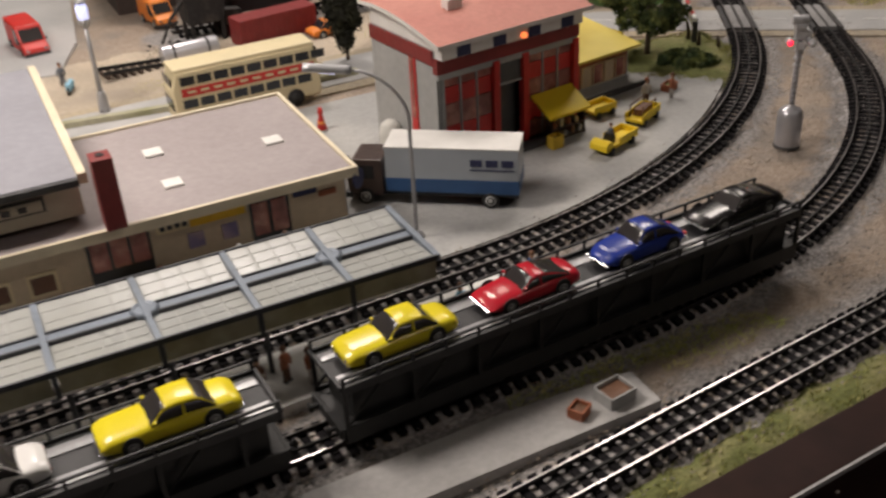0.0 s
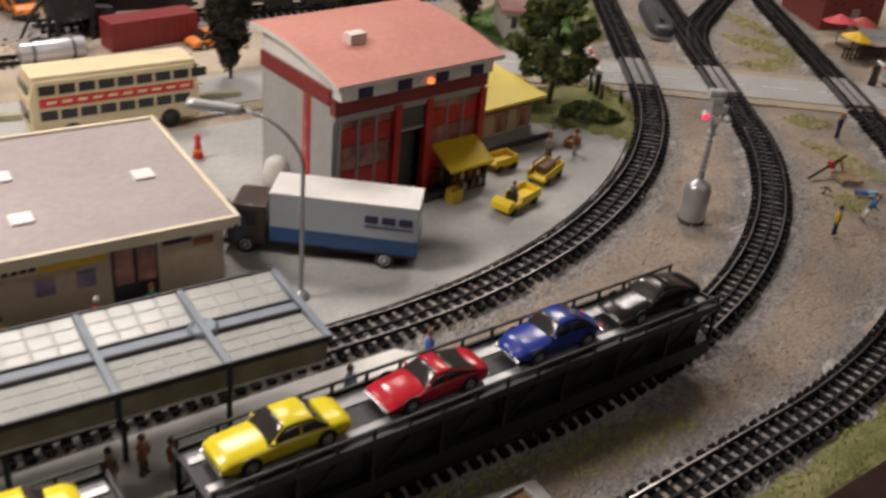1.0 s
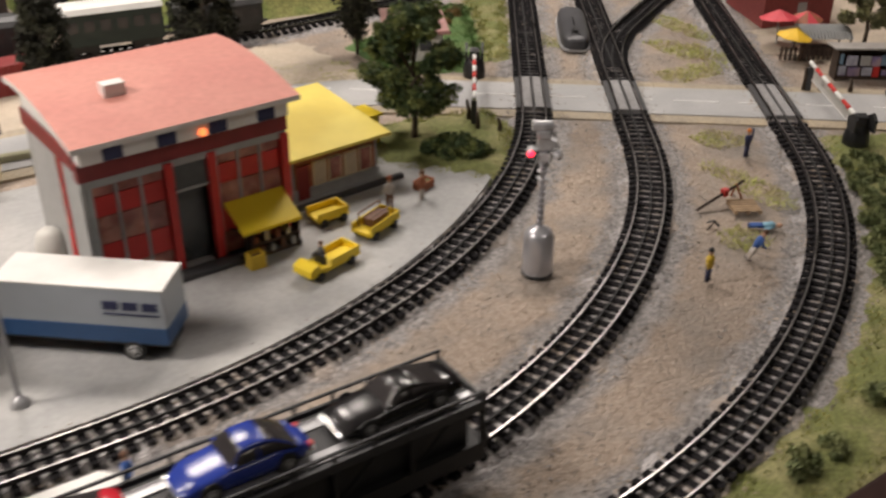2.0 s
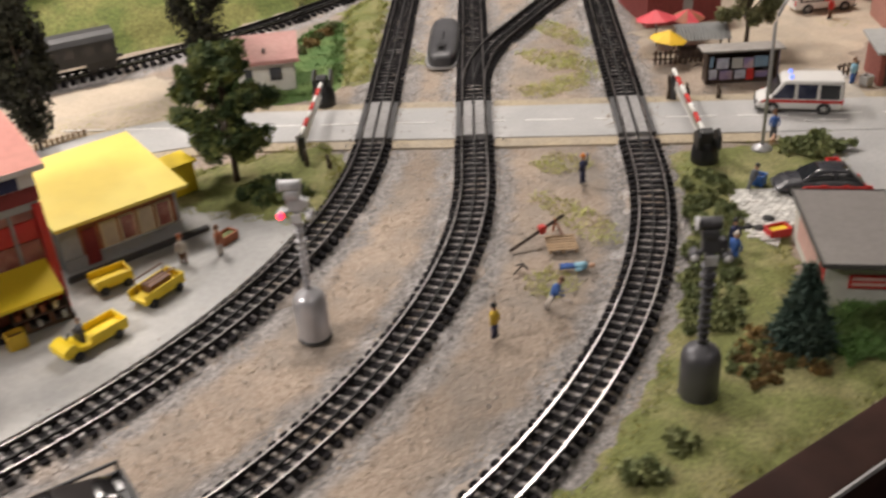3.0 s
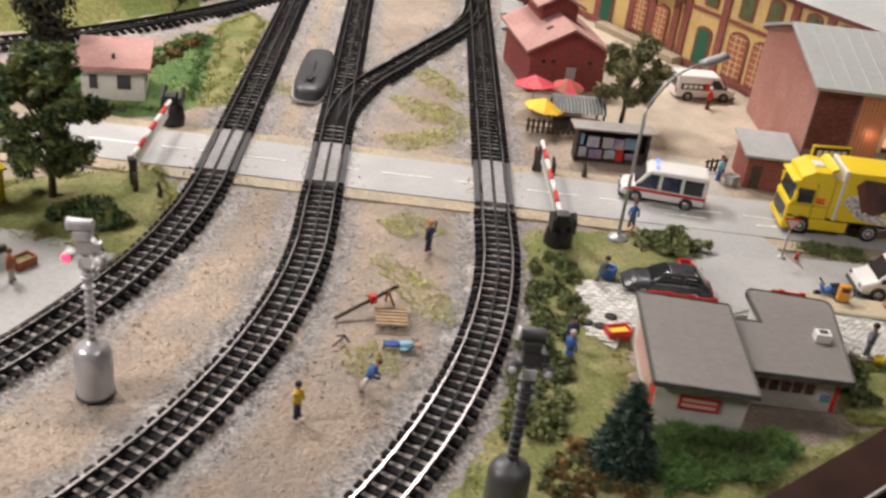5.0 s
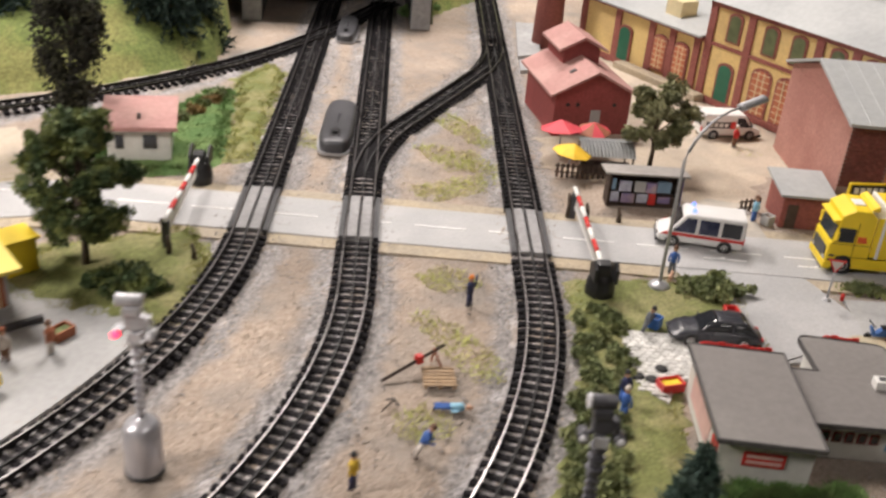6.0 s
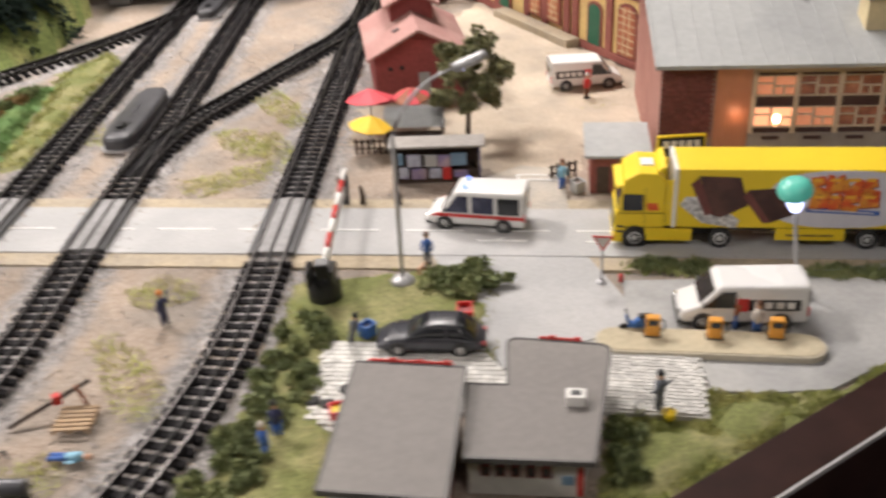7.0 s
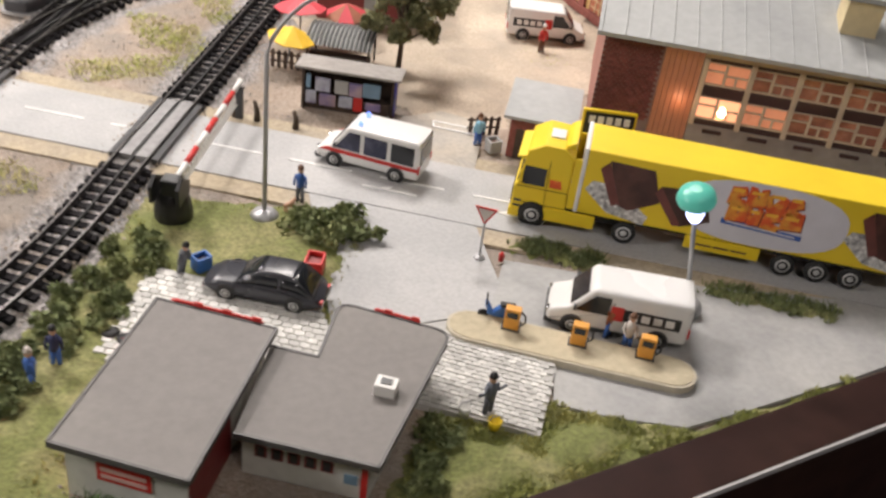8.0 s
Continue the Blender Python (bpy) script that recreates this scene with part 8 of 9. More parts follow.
def cypress(m, label, H, R, seed):
    rng = np.random.default_rng(seed)
    t = thing("tree", m, label, "tree", "slender dark trees")
    b = tube(bmesh.new(), [(0, 0, -0.001), (0, 0, H * 0.3), (0, 0, H * 0.8)], 0.0016, 7, r2=0.0006)
    cs = []
    for k in range(60):
        u = rng.uniform(0.16, 1.0)
        w = R * min(1, (u - 0.10) * 2.6) * (1.0 if u < 0.75 else (1.06 - u) * 3.2)
        a = rng.uniform(0, 6.283)
        cs.append((w * 0.8 * math.cos(a), w * 0.8 * math.sin(a), H * u))
    for c in cs[::4]:
        tube(b, [(0, 0, c[2] * 0.8), c], 0.0006, 4, r2=0.0002)
    part("trunk", b, BARK, t)
    leaves_part("crown", [clump(rng, c, R * rng.uniform(0.3, 0.55), 190, 0.0014, 1.4) for c in cs], CYPRESS, t)


cypress(pose(0.6370, 0.8760, 0), "slender dark cypress by the keeper hut", 0.140, 0.023, 3)
cypress(pose(0.3670, 0.8200, 0), "slender dark tree beside the street", 0.105, 0.016, 4)
cypress(pose(0.4840, 0.8250, 0), "slender dark tree before the far track", 0.125, 0.021, 5)


def fir(m, label, H, R, seed, material=NEEDLE, whorls=16, group="fir trees"):
    rng = np.random.default_rng(seed)
    t = thing("tree", m, label, "tree", group)
    b = tube(bmesh.new(), [(0, 0, -0.001), (0, 0, H)], 0.0018, 7, r2=0.0003)
    tris = []
    for k in range(whorls):
        u = k / (whorls - 1)
        z = H * (0.06 + 0.92 * u)
        r = R * (1 - u) ** 0.85 + 0.0012
        nb = max(5, int(15 * (1 - u) + 4))
        for j in range(nb):
            a = 2 * math.pi * (j + 0.5 * (k % 2)) / nb + rng.normal(0, 0.12)
            rr = r * rng.uniform(0.8, 1.12)
            tip = np.array([rr * math.cos(a), rr * math.sin(a), z - rr * 0.32])
            if k % 2 == 0 and j % 2 == 0:
                tube(b, [(0, 0, z), tuple(tip * [0.9, 0.9, 1])], 0.0004, 4, r2=0.0001)
            n = int(34 + 36 * (1 - u))
            s = rng.uniform(0.15, 1.0, (n, 1))
            base = np.array([0, 0, z]) * (1 - s) + tip * s
            d = rng.normal(0, 1, (n, 3)) * 0.0020 * max(1.0, H / 0.06) + np.array([math.cos(a), math.sin(a), 0.1]) * 0.0016
            side = rng.normal(0, 1, (n, 3)) * 0.00035 * max(1.0, H / 0.05)
            tris.append(np.stack([base - side, base + side, base + d], 1))
    part("trunk", b, BARK, t)
    leaves_part("needles", tris, material, t)
    return t


fir(pose(0.7530, 0.3310, 0.001), "blue-green fir tree beside the filling station", 0.048, 0.0170, 7, whorls=22)
DARKFIR = mat("dark_fir_needle", (0.016, 0.035, 0.026), 0.85, vary=0.5, scale=260, bump=0, second=(0.03, 0.055, 0.04), coarse=70)
for i, (x, y, h) in enumerate(((0.785, 1.078, 0.105), (0.758, 1.088, 0.10), (0.820, 1.098, 0.10), (0.640, 1.095, 0.12), (0.590, 1.110, 0.13), (0.700, 1.17, 0.12), (0.550, 1.10, 0.11), (0.500, 1.115, 0.12), (0.455, 1.11, 0.10), (1.175, 1.19, 0.05), (1.21, 1.24, 0.07))):
    fir(pose(x, y, 0.004 + 0.02 * (y > 1.14)), "dark dense fir tree at the foot of the hill", h, h * 0.36, 30 + i, DARKFIR, 14, "hillside firs")


def bush(x, y, r, material, label, seed, z=0.002, group="low bushes", n=260, leaf=0.0011):
    rng = np.random.default_rng(seed)
    t = thing("bush", pose(x, y, z), label, "bush", group)
    cs = [(rng.normal(0, r * 0.45), rng.normal(0, r * 0.45), r * rng.uniform(0.1, 0.6)) for _ in range(7)]
    b = bmesh.new()
    for c in cs[:4]:
        tube(b, [(0, 0, -0.002), c], 0.0006, 4, r2=0.0002)
    part("twigs", b, BARK, t)
    leaves_part("foliage", [clump(rng, c, r * rng.uniform(0.35, 0.6), n // 7 * 3, leaf, 0.75) for c in cs], material, t)


random.seed(5)
HEDGE = [(0.842, 0.497), (0.806, 0.447), (0.765, 0.405), (0.728, 0.364)]
for i in range(44):
    u = i / 43 * 2.999
    k = int(u)
    f = u - k
    x, y = lerp(HEDGE[k][0], HEDGE[k + 1][0], f), lerp(HEDGE[k][1], HEDGE[k + 1][1], f)
    o = random.uniform(-0.0125, 0.0125)
    bush(x + o * 0.8, y - o * 0.6, random.uniform(0.0042, 0.0070), SHRUB, "grey-green low hedge bush along the track", 50 + i, group="hedge bushes", n=210)
for i in range(34):
    u, v = random.random(), random.random()
    x, y = 0.708 + 0.040 * u + 0.006 * v, 0.318 + 0.030 * v - 0.010 * u + 0.012 * u * v
    bush(x, y, random.uniform(0.0026, 0.0050), RUST_SHRUB if i % 3 else SHRUB, "rusty brown low shrub in the turf", 200 + i, z=0.001, group="brown shrubs", n=150)
for i, (x, y) in enumerate(((0.915, 0.487), (0.927, 0.475), (0.938, 0.484), (0.925, 0.494), (0.940, 0.470))):
    bush(x, y, random.uniform(0.008, 0.011), SHRUB, "dark green shrub at the road corner", 100 + i, group="road corner shrubs")
for i, (x, y) in enumerate(((0.925, 0.332), (0.915, 0.322), (0.908, 0.312), (0.655, 0.308), (0.630, 0.302), (0.585, 0.294), (0.560, 0.292))):
    bush(x, y, random.uniform(0.006, 0.011), SHRUB, "dark green shrub near the wooden border", 120 + i, group="border shrubs")
for i, (x, y) in enumerate(((0.600, 0.642), (0.612, 0.630), (0.590, 0.650), (0.606, 0.650))):
    bush(x, y, random.uniform(0.012, 0.015), LEAF, "dark round bush under the leafy tree", 140 + i, group="bushes under the tree", n=420)
for i in range(7):
    bush(0.705 + 0.012 * i, 0.880 + 0.009 * i, 0.008, RUST_SHRUB if i % 2 else SHRUB, "brownish shrub behind the keeper hut", 160 + i, group="hut shrubs")
STRIP_R = [(1.012, 0.446), (1.022, 0.452), (1.056, 0.424), (1.048, 0.414)]
for nm, pl in (("grass_strip", STRIP_R), ("grass_strip", [(1.085, 0.385), (1.095, 0.392), (1.150, 0.355), (1.140, 0.345)])):
    patch(nm, pl, 0.0022, GRASS, "green grass strip beside the road", "grass", seed=3.3, edge=0.006, rough=0.002)
    scatter_blades("grass_tufts", pl, 1300, 0.0030, SHRUB, "tall green grass fibres by the road", seed=9)
for i, (x, y) in enumerate(((1.122, 1.145), (1.105, 1.135), (1.14, 1.165))):
    bush(x, y, 0.016, LAWN_BLADE, "bright green bush by the tunnel", 180 + i, group="tunnel bushes", n=420)


# ---- little figures: plain toy shapes ----
def figure(x, y, turn, label, top, legs, hat=None, lying=False, arms="down", z=0.001, s=1.0, lean=0):
    b = bmesh.new()
    for sgn in (-1, 1):
        tube(b, [(sgn * 0.0014, 0, 0), (sgn * 0.0012, 0, 0.0048), (sgn * 0.0010, 0, 0.0092)], 0.0010, 6, mi=1, r2=0.0013)
        box(b, sgn * 0.0014 - 0.0008, -0.0016, 0, sgn * 0.0014 + 0.0008, 0.0009, 0.0010, mi=3)
    lathe(b, [(0.0018, 0.0085), (0.0021, 0.0110), (0.0025, 0.0142), (0.0016, 0.0160), (0.0007, 0.0165)], 10, mi=0)
    lathe(b, [(0.0006, 0.0162), (0.0014, 0.0174), (0.0015, 0.0190), (0.0009, 0.0203), (0.0002, 0.0206)], 10, mi=2)
    if hat:
        lathe(b, [(0.0018, 0.0192), (0.0016, 0.0200), (0.0009, 0.0212), (0.0002, 0.0214)], 10, mi=4)
    for sgn in (-1, 1):
        hnd = {"down": (sgn * 0.0032, -0.0006, 0.0090), "out": (sgn * 0.0062, -0.0010, 0.0135), "fore": (sgn * 0.0018, -0.0050, 0.0115), "up": (sgn * 0.0036, -0.0010, 0.0205)}[arms if (arms != "up" or sgn > 0) else "down"]
        tube(b, [(sgn * 0.0024, 0, 0.0150), (sgn * 0.0032, -0.0006, 0.0122), hnd], 0.0008, 6, mi=0, r2=0.0006)
    m = pose(x, y, z, 0, 0, turn) @ (pose(0, 0, 0.0016, 88, 0, 0) if lying else pose(0, 0, 0, lean, 0, 0)) @ Matrix.Scale(s, 4)
    ob = part("model_figure", b, [top, legs, SKIN, BLACK, hat or top], m=m)
    return tagged(ob, label, "figure", group="model figures")


YCLOTH = mat("yellow_cloth", (0.62, 0.42, 0.04), 0.7, vary=0.1)
BCLOTH = mat("blue_cloth", (0.05, 0.13, 0.40), 0.7, vary=0.1)
GCLOTH = mat("grey_cloth", (0.12, 0.13, 0.15), 0.7, vary=0.1)
PALE = mat("pale_cloth", (0.55, 0.50, 0.45), 0.7, vary=0.1)
figure(0.6340, 0.4255, 20, "toy figure in yellow top and dark trousers on gravel", YCLOTH, NAVY, BLACK)
figure(0.6710, 0.4320, 60, "toy figure in blue bending forward on gravel", BCLOTH, PALE, BROWN, arms="fore", lean=25)
figure(0.7000, 0.4600, 55, "toy figure in light blue lying on the ground", LIGHT_BLUE, BCLOTH, lying=True)
figure(0.7760, 0.5380, 10, "toy figure in navy with an orange cap, arm raised", NAVY, NAVY, ORANGE, arms="up")
figure(0.9240, 0.5140, -40, "toy figure in blue standing at the road edge", BCLOTH, GCLOTH, BROWN)
figure(0.8520, 0.4660, 30, "dark toy figure leaning on the paved apron", GCLOTH, GCLOTH, BLACK, lean=14)
figure(0.7930, 0.4180, -20, "toy figure in dark blue among the hedge", NAVY, BCLOTH, BLACK)
figure(0.7830, 0.4070, 100, "toy figure in blue overalls by the hedge", BCLOTH, BCLOTH, PALE)
figure(0.9480, 0.3400, 10, "dark toy figure with outstretched arms cleaning cobbles", GCLOTH, GCLOTH, BLACK, arms="out", s=1.1)
figure(1.0240, 0.3700, 20, "toy figure in red and denim at the pumps", RUST, BCLOTH, BROWN)
figure(1.0270, 0.3590, -30, "toy figure with a white shirt at the pumps", PALE, BCLOTH, BROWN, arms="fore")
figure(1.1510, 0.6650, 0, "toy figure in red with a white cap in the yard", RED, BROWN, WHITE)
figure(1.0435, 0.5480, 0, "toy figure in light blue beside the bins", LIGHT_BLUE, BCLOTH, BROWN)
figure(0.5220, 0.5950, -30, "pale toy figure on the concrete yard", PALE, BROWN, RUST)
figure(0.5440, 0.5920, 40, "toy figure in brown on the concrete yard", RUST, PALE, BROWN)
figure(0.9900, 0.6250, 0, "toy figure standing before the kiosk posters", BCLOTH, GCLOTH, BROWN)
figure(0.3080, 0.4130, 60, "toy figure in blue waiting on the platform", BCLOTH, NAVY, BROWN, z=0.006)
figure(0.2600, 0.4050, 10, "toy figure in light blue on the platform", LIGHT_BLUE, GCLOTH, BROWN, z=0.006)
figure(0.1620, 0.4000, 30, "toy figure in brown on the platform", RUST, BROWN, BROWN, z=0.006)
figure(0.1480, 0.3980, -30, "toy figure in dark clothes on the platform", BROWN, BROWN, BLACK, z=0.006)
figure(0.1720, 0.3930, 80, "toy figure in rust red on the platform", RUST, PALE, BROWN, z=0.006)
figure(0.1300, 0.5140, 0, "toy figure in yellow before the shop", YCLOTH, BROWN, BROWN, z=0.002)
figure(0.1750, 0.5130, 0, "toy figure in red before the shop", RED, BROWN, WHITE, z=0.002)
figure(0.2030, 0.5140, 0, "toy figure in dark green at the shop door", GREEN_DOOR, GREEN_DOOR, BROWN, z=0.002)
figure(0.0820, 0.5100, 0, "toy figure in orange before the shop", ORANGE, BROWN, BROWN, z=0.002)


# ---- trackside works ----
def sawhorse():
    t = thing("timber_beam", pose(0.7080, 0.4930, 0, 0, 0, 2), "long dark beam leaning on a small red-brown trestle", "beam")
    b = bmesh.new()
    tube(b, [(-0.0200, 0, 0.0014), (0.0200, 0, 0.0120)], 0.0013, 4)
    part("beam", b, DARK_TIMBER, t)
    for sgn in (-1, 1):
        part("trestle_leg", tube(bmesh.new(), [(0.016, sgn * 0.005, 0), (0.013, 0, 0.0115)], 0.0008, 5), RUST, t)
    part("red_clamp", rounded(bx(0.0015, -0.0020, 0.0055, 0.0055, 0.0020, 0.0105), 0.0005), RED, t)


sawhorse()


def pallet(m):
    t = thing("wooden_pallet", m, "pale wooden pallet lying on the gravel", "pallet")
    for k in range(3):
        part("bearer", bx(-0.0095, -0.0085 + 0.0078 * k, 0.0005, 0.0095, -0.0070 + 0.0078 * k, 0.0022), PALLET_WOOD, t)
    for k in range(6):
        x = -0.0095 + 0.0034 * k
        part("deck_board", rounded(bx(x, -0.0088, 0.0022, x + 0.0021, 0.0090, 0.0030), 0.0002), PALLET_WOOD, t)


pallet(pose(0.7165, 0.4800, 0.0005, 0, 3, 62))
pick = thing("pickaxe", pose(0.6800, 0.4710, 0.001, 0, 0, 25), "small dark pickaxe lying on the gravel", "tool")
part("handle", tube(bmesh.new(), [(-0.006, 0, 0.001), (0.004, 0, 0.0022)], 0.0006, 5), DARK_TIMBER, pick)
part("pick_head", tube(bmesh.new(), [(0.003, -0.004, 0.001), (0.004, 0, 0.0030), (0.003, 0.004, 0.001)], 0.0008, 5, r2=0.0005), BLACK, pick)


# ---- forecourt ----
def island():
    t = thing("pump_island", pose(1.0005, 0.3640, 0.0026, 0, 0, -37.0), "tan kerbed island with rounded ends for fuel pumps", "pump island")
    h, w = 0.056, 0.0105
    pts = [(h - w + w * math.cos(a), w * math.sin(a)) for a in np.linspace(-math.pi / 2, math.pi / 2, 9)] + [(-h + w + w * math.cos(a), w * math.sin(a)) for a in np.linspace(math.pi / 2, 1.5 * math.pi, 9)]
    part("kerb", prism(bmesh.new(), pts, -0.0015, 0.0020), KERB, t)
    part("island_top", prism(bmesh.new(), [(x * 0.975, y * 0.90) for x, y in pts], 0.0020, 0.0024), KERB_TOP, t)


KERB_TOP = mat("tan_island_top", (0.46, 0.40, 0.28), 0.85, vary=0.12, scale=300, bump=0.15)
island()


def pump(x, y):
    t = thing("fuel_pump", pose(x, y, 0.005, 0, 0, -37), "orange fuel pump with dark hose on the island", "fuel pump", "fuel pumps")
    part("cabinet", rounded(bx(-0.0035, -0.0022, 0, 0.0035, 0.0022, 0.0110), 0.0006), PUMP, t)
    part("display", bx(-0.0024, -0.0027, 0.0070, 0.0024, -0.0020, 0.0098), WINDOW_DARK, t)
    part("base_plate", bx(-0.0042, -0.0028, -0.0004, 0.0042, 0.0028, 0.0006), DARK, t)
    part("hose", tube(bmesh.new(), [(0.0036, 0, 0.0095), (0.0056, -0.001, 0.0085), (0.0060, -0.001, 0.0050), (0.0046, -0.001, 0.0030), (0.0036, 0, 0.0045)], 0.0005, 5), BLACK, t)


PUMP = mat("orange_pump_paint", (0.72, 0.33, 0.05), 0.4, vary=0.08)
for x, y in ((0.9810, 0.3840), (1.0050, 0.3655), (1.0300, 0.3490)):
    pump(x, y)

sc = thing("motor_scooter", pose(0.9785, 0.3935, 0.0026, 0, 0, 150), "blue motor scooter parked by the island", "scooter")
part("body_shell", rounded(side_prism(bmesh.new(), [(-0.0080, 0.003), (-0.0005, 0.0030), (0.0040, 0.0035), (0.0060, 0.0095), (0.0045, 0.0095), (0.0020, 0.0050), (-0.0010, 0.0080), (-0.0080, 0.0085)], -0.0018, 0.0018), 0.0005), BLUE, sc)
part("saddle", rounded(bx(-0.0080, -0.0017, 0.0085, -0.0010, 0.0017, 0.0098), 0.0004), BLACK, sc)
part("handlebar", tube(bmesh.new(), [(0.0052, -0.0040, 0.0112), (0.0052, 0.0040, 0.0112)], 0.0005, 5), BLACK, sc)
for x in (-0.0062, 0.0062):
    part("wheel", lathe(bmesh.new(), [(0.0012, -0.0007), (0.0024, -0.0006), (0.0024, 0.0006), (0.0012, 0.0007)], 12), TYRE, sc, m=pose(x, 0, 0.0024, 90, 0, 0))

sign = thing("give_way_sign", pose(0.9935, 0.4415, 0.001, 0, 0, -40), "triangular give way sign on a thin grey post", "road sign")
part("post", tube(bmesh.new(), [(0, 0, 0), (0, 0, 0.026)], 0.0007, 6), LAMP_GREY, sign)
part("foot", lathe(bmesh.new(), [(0.0030, 0), (0.0026, 0.0014), (0.0008, 0.0020)], 12), LAMP_GREY, sign)
pl = part("triangle_plate", side_prism(bmesh.new(), [(-0.0058, 0.0300), (0.0058, 0.0300), (0, 0.0205)], -0.0006, 0.0), RED, sign)
part("plate_face", side_prism(bmesh.new(), [(-0.0041, 0.0290), (0.0041, 0.0290), (0, 0.0223)], -0.0009, -0.0005), PALE, pl)
hyd = thing("hydrant", pose(1.0035, 0.4370, 0.001), "tiny red hydrant beside the sign", "hydrant")
part("barrel", lathe(bmesh.new(), [(0.0014, 0), (0.0013, 0.0030), (0.0016, 0.0034), (0.0006, 0.0050)], 10), RED, hyd)

for x, y, mm, lb in ((0.9385, 0.3420, WHITE, "white bucket"), (0.9465, 0.3310, YELLOW, "yellow bucket")):
    bk = thing("bucket", pose(x, y, 0.003), lb + " standing by the cobbled path", "bucket", "buckets")
    part("pail", lathe(bmesh.new(), [(0.0022, 0), (0.0030, 0.0044), (0.0026, 0.0044), (0.0020, 0.0008)], 14), mm, bk)
    part("bail", tube(bmesh.new(), [(-0.0028, 0, 0.0043), (-0.0018, 0, 0.0064), (0.0018, 0, 0.0064), (0.0028, 0, 0.0043)], 0.0003, 4), LAMP_GREY, bk)


def crate(x, y, z, turn, label, mm, s=(0.008, 0.005, 0.006), inner=None):
    t = thing("crate", pose(x, y, z, 0, 0, turn), label, "crate", "crates")
    a, b2, c = s
    for sgn in (-1, 1):
        part("side_board", rounded(bx(-a, sgn * b2 - 0.0005, 0, a, sgn * b2 + 0.0005, c), 0.0002), mm, t)
        part("end_board", rounded(bx(sgn * a - 0.0005, -b2, 0, sgn * a + 0.0005, b2, c), 0.0002), mm, t)
    part("filling", bx(-a + 0.0006, -b2 + 0.0006, 0.0005, a - 0.0006, b2 - 0.0006, c * 0.7), inner or BROWN, t)


crate(0.2905, 0.3110, 0.0045, 8, "weathered open planter box on the platform", GREYWALL, (0.0075, 0.0062, 0.0065), BROWN)
crate(0.2700, 0.3095, 0.0045, 30, "small rust red tub on the platform", RUST, (0.0042, 0.0036, 0.0050), BROWN)
crate(0.8250, 0.4150, 0.002, -15, "red crate with yellow filling on the paving", RED, (0.0065, 0.0040, 0.0052), YELLOW)
crate(0.9110, 0.4500, 0.003, 60, "red bin by the parked hatchback", RED, (0.0050, 0.0038, 0.0080), RED_DARK)
crate(0.8620, 0.4660, 0.003, 20, "small blue folding rack on the paving", BLUE, (0.0035, 0.0030, 0.0070), NAVY)
crate(0.1180, 0.5080, 0.002, 5, "yellow wooden bench box before the shop", YCLOTH, (0.0060, 0.0035, 0.0080), BROWN)
crate(0.2260, 0.5120, 0.002, -10, "pale crate at the shop corner", BEIGE, (0.0085, 0.0045, 0.0065), BROWN)
crate(0.1520, 0.5110, 0.002, 3, "brown bench box before the shop", BROWN, (0.0110, 0.0040, 0.0060), RUST)
crate(0.4200, 0.5640, 0.002, 7, "orange crate beside the fire station step", YCLOTH, (0.0045, 0.0035, 0.0090), BROWN)
sh = thing("goods_shelf", pose(0.4360, 0.5760, 0.002, 0, 0, 7), "dark shelf of goods beneath the yellow awning", "shelf")
for z in (0.001, 0.009, 0.017):
    part("shelf_board", rounded(bx(-0.015, -0.004, z, 0.015, 0.004, z + 0.0010), 0.0002), DARK_TIMBER, sh)
for x in (-0.0148, 0.0148):
    part("upright", bx(x - 0.0006, -0.004, 0, x + 0.0006, 0.004, 0.019), DARK_TIMBER, sh)
for k in range(8):
    z = 0.002 if k % 2 else 0.010
    part("parcel", rounded(bx(-0.0135 + 0.0034 * k, -0.0034, z, -0.0108 + 0.0034 * k, 0.0030, z + 0.004 + 0.001 * (k % 3)), 0.0003), (RUST, BROWN, CREAM, GREYWALL)[k % 4], sh)
figure(0.4500, 0.5400, 110, "grey toy figure sitting on the yellow tug", GCLOTH, GCLOTH, BROWN, z=0.006, s=0.75)
crate(0.5530, 0.6060, 0.002, 25, "rust red planter box on the concrete", RUST, (0.0060, 0.0040, 0.0055), SHRUB)
crate(1.0500, 0.5400, 0.001, 0, "grey litter bin beside the hut", GREYWALL, (0.0035, 0.0035, 0.0075), BROWN)
for x, y in ((0.8160, 0.4310), (0.8210, 0.4250), (0.8330, 0.4300)):
    ty = thing("tyre", pose(x, y, 0.003, random.uniform(-10, 25), 0, 0), "black spare tyre lying on the paving", "tyre", "spare tyres")
    part("rubber_ring", lathe(bmesh.new(), [(0.0018, -0.001), (0.0036, -0.0008), (0.0038, 0), (0.0036, 0.0008), (0.0018, 0.001)], 16), TYRE, ty)
    part("rim", lathe(bmesh.new(), [(0.0018, -0.0008), (0.0018, 0.0008)], 12), DARK, ty)

dog = thing("toy_dog", pose(0.9160, 0.5070, 0.001, 0, 0, 30), "small tan toy dog by the lamp foot", "dog figure")
b = bmesh.new()
tube(b, [(-0.003, 0, 0.0034), (0.003, 0, 0.0036)], 0.0012, 7)
tube(b, [(0.003, 0, 0.0038), (0.0046, 0, 0.0048)], 0.0009, 6)
for x in (-0.0025, 0.0025):
    for sgn in (-1, 1):
        tube(b, [(x, sgn * 0.0007, 0.0032), (x, sgn * 0.0008, 0)], 0.0005, 5)
part("dog_shape", b, SKIN, dog)

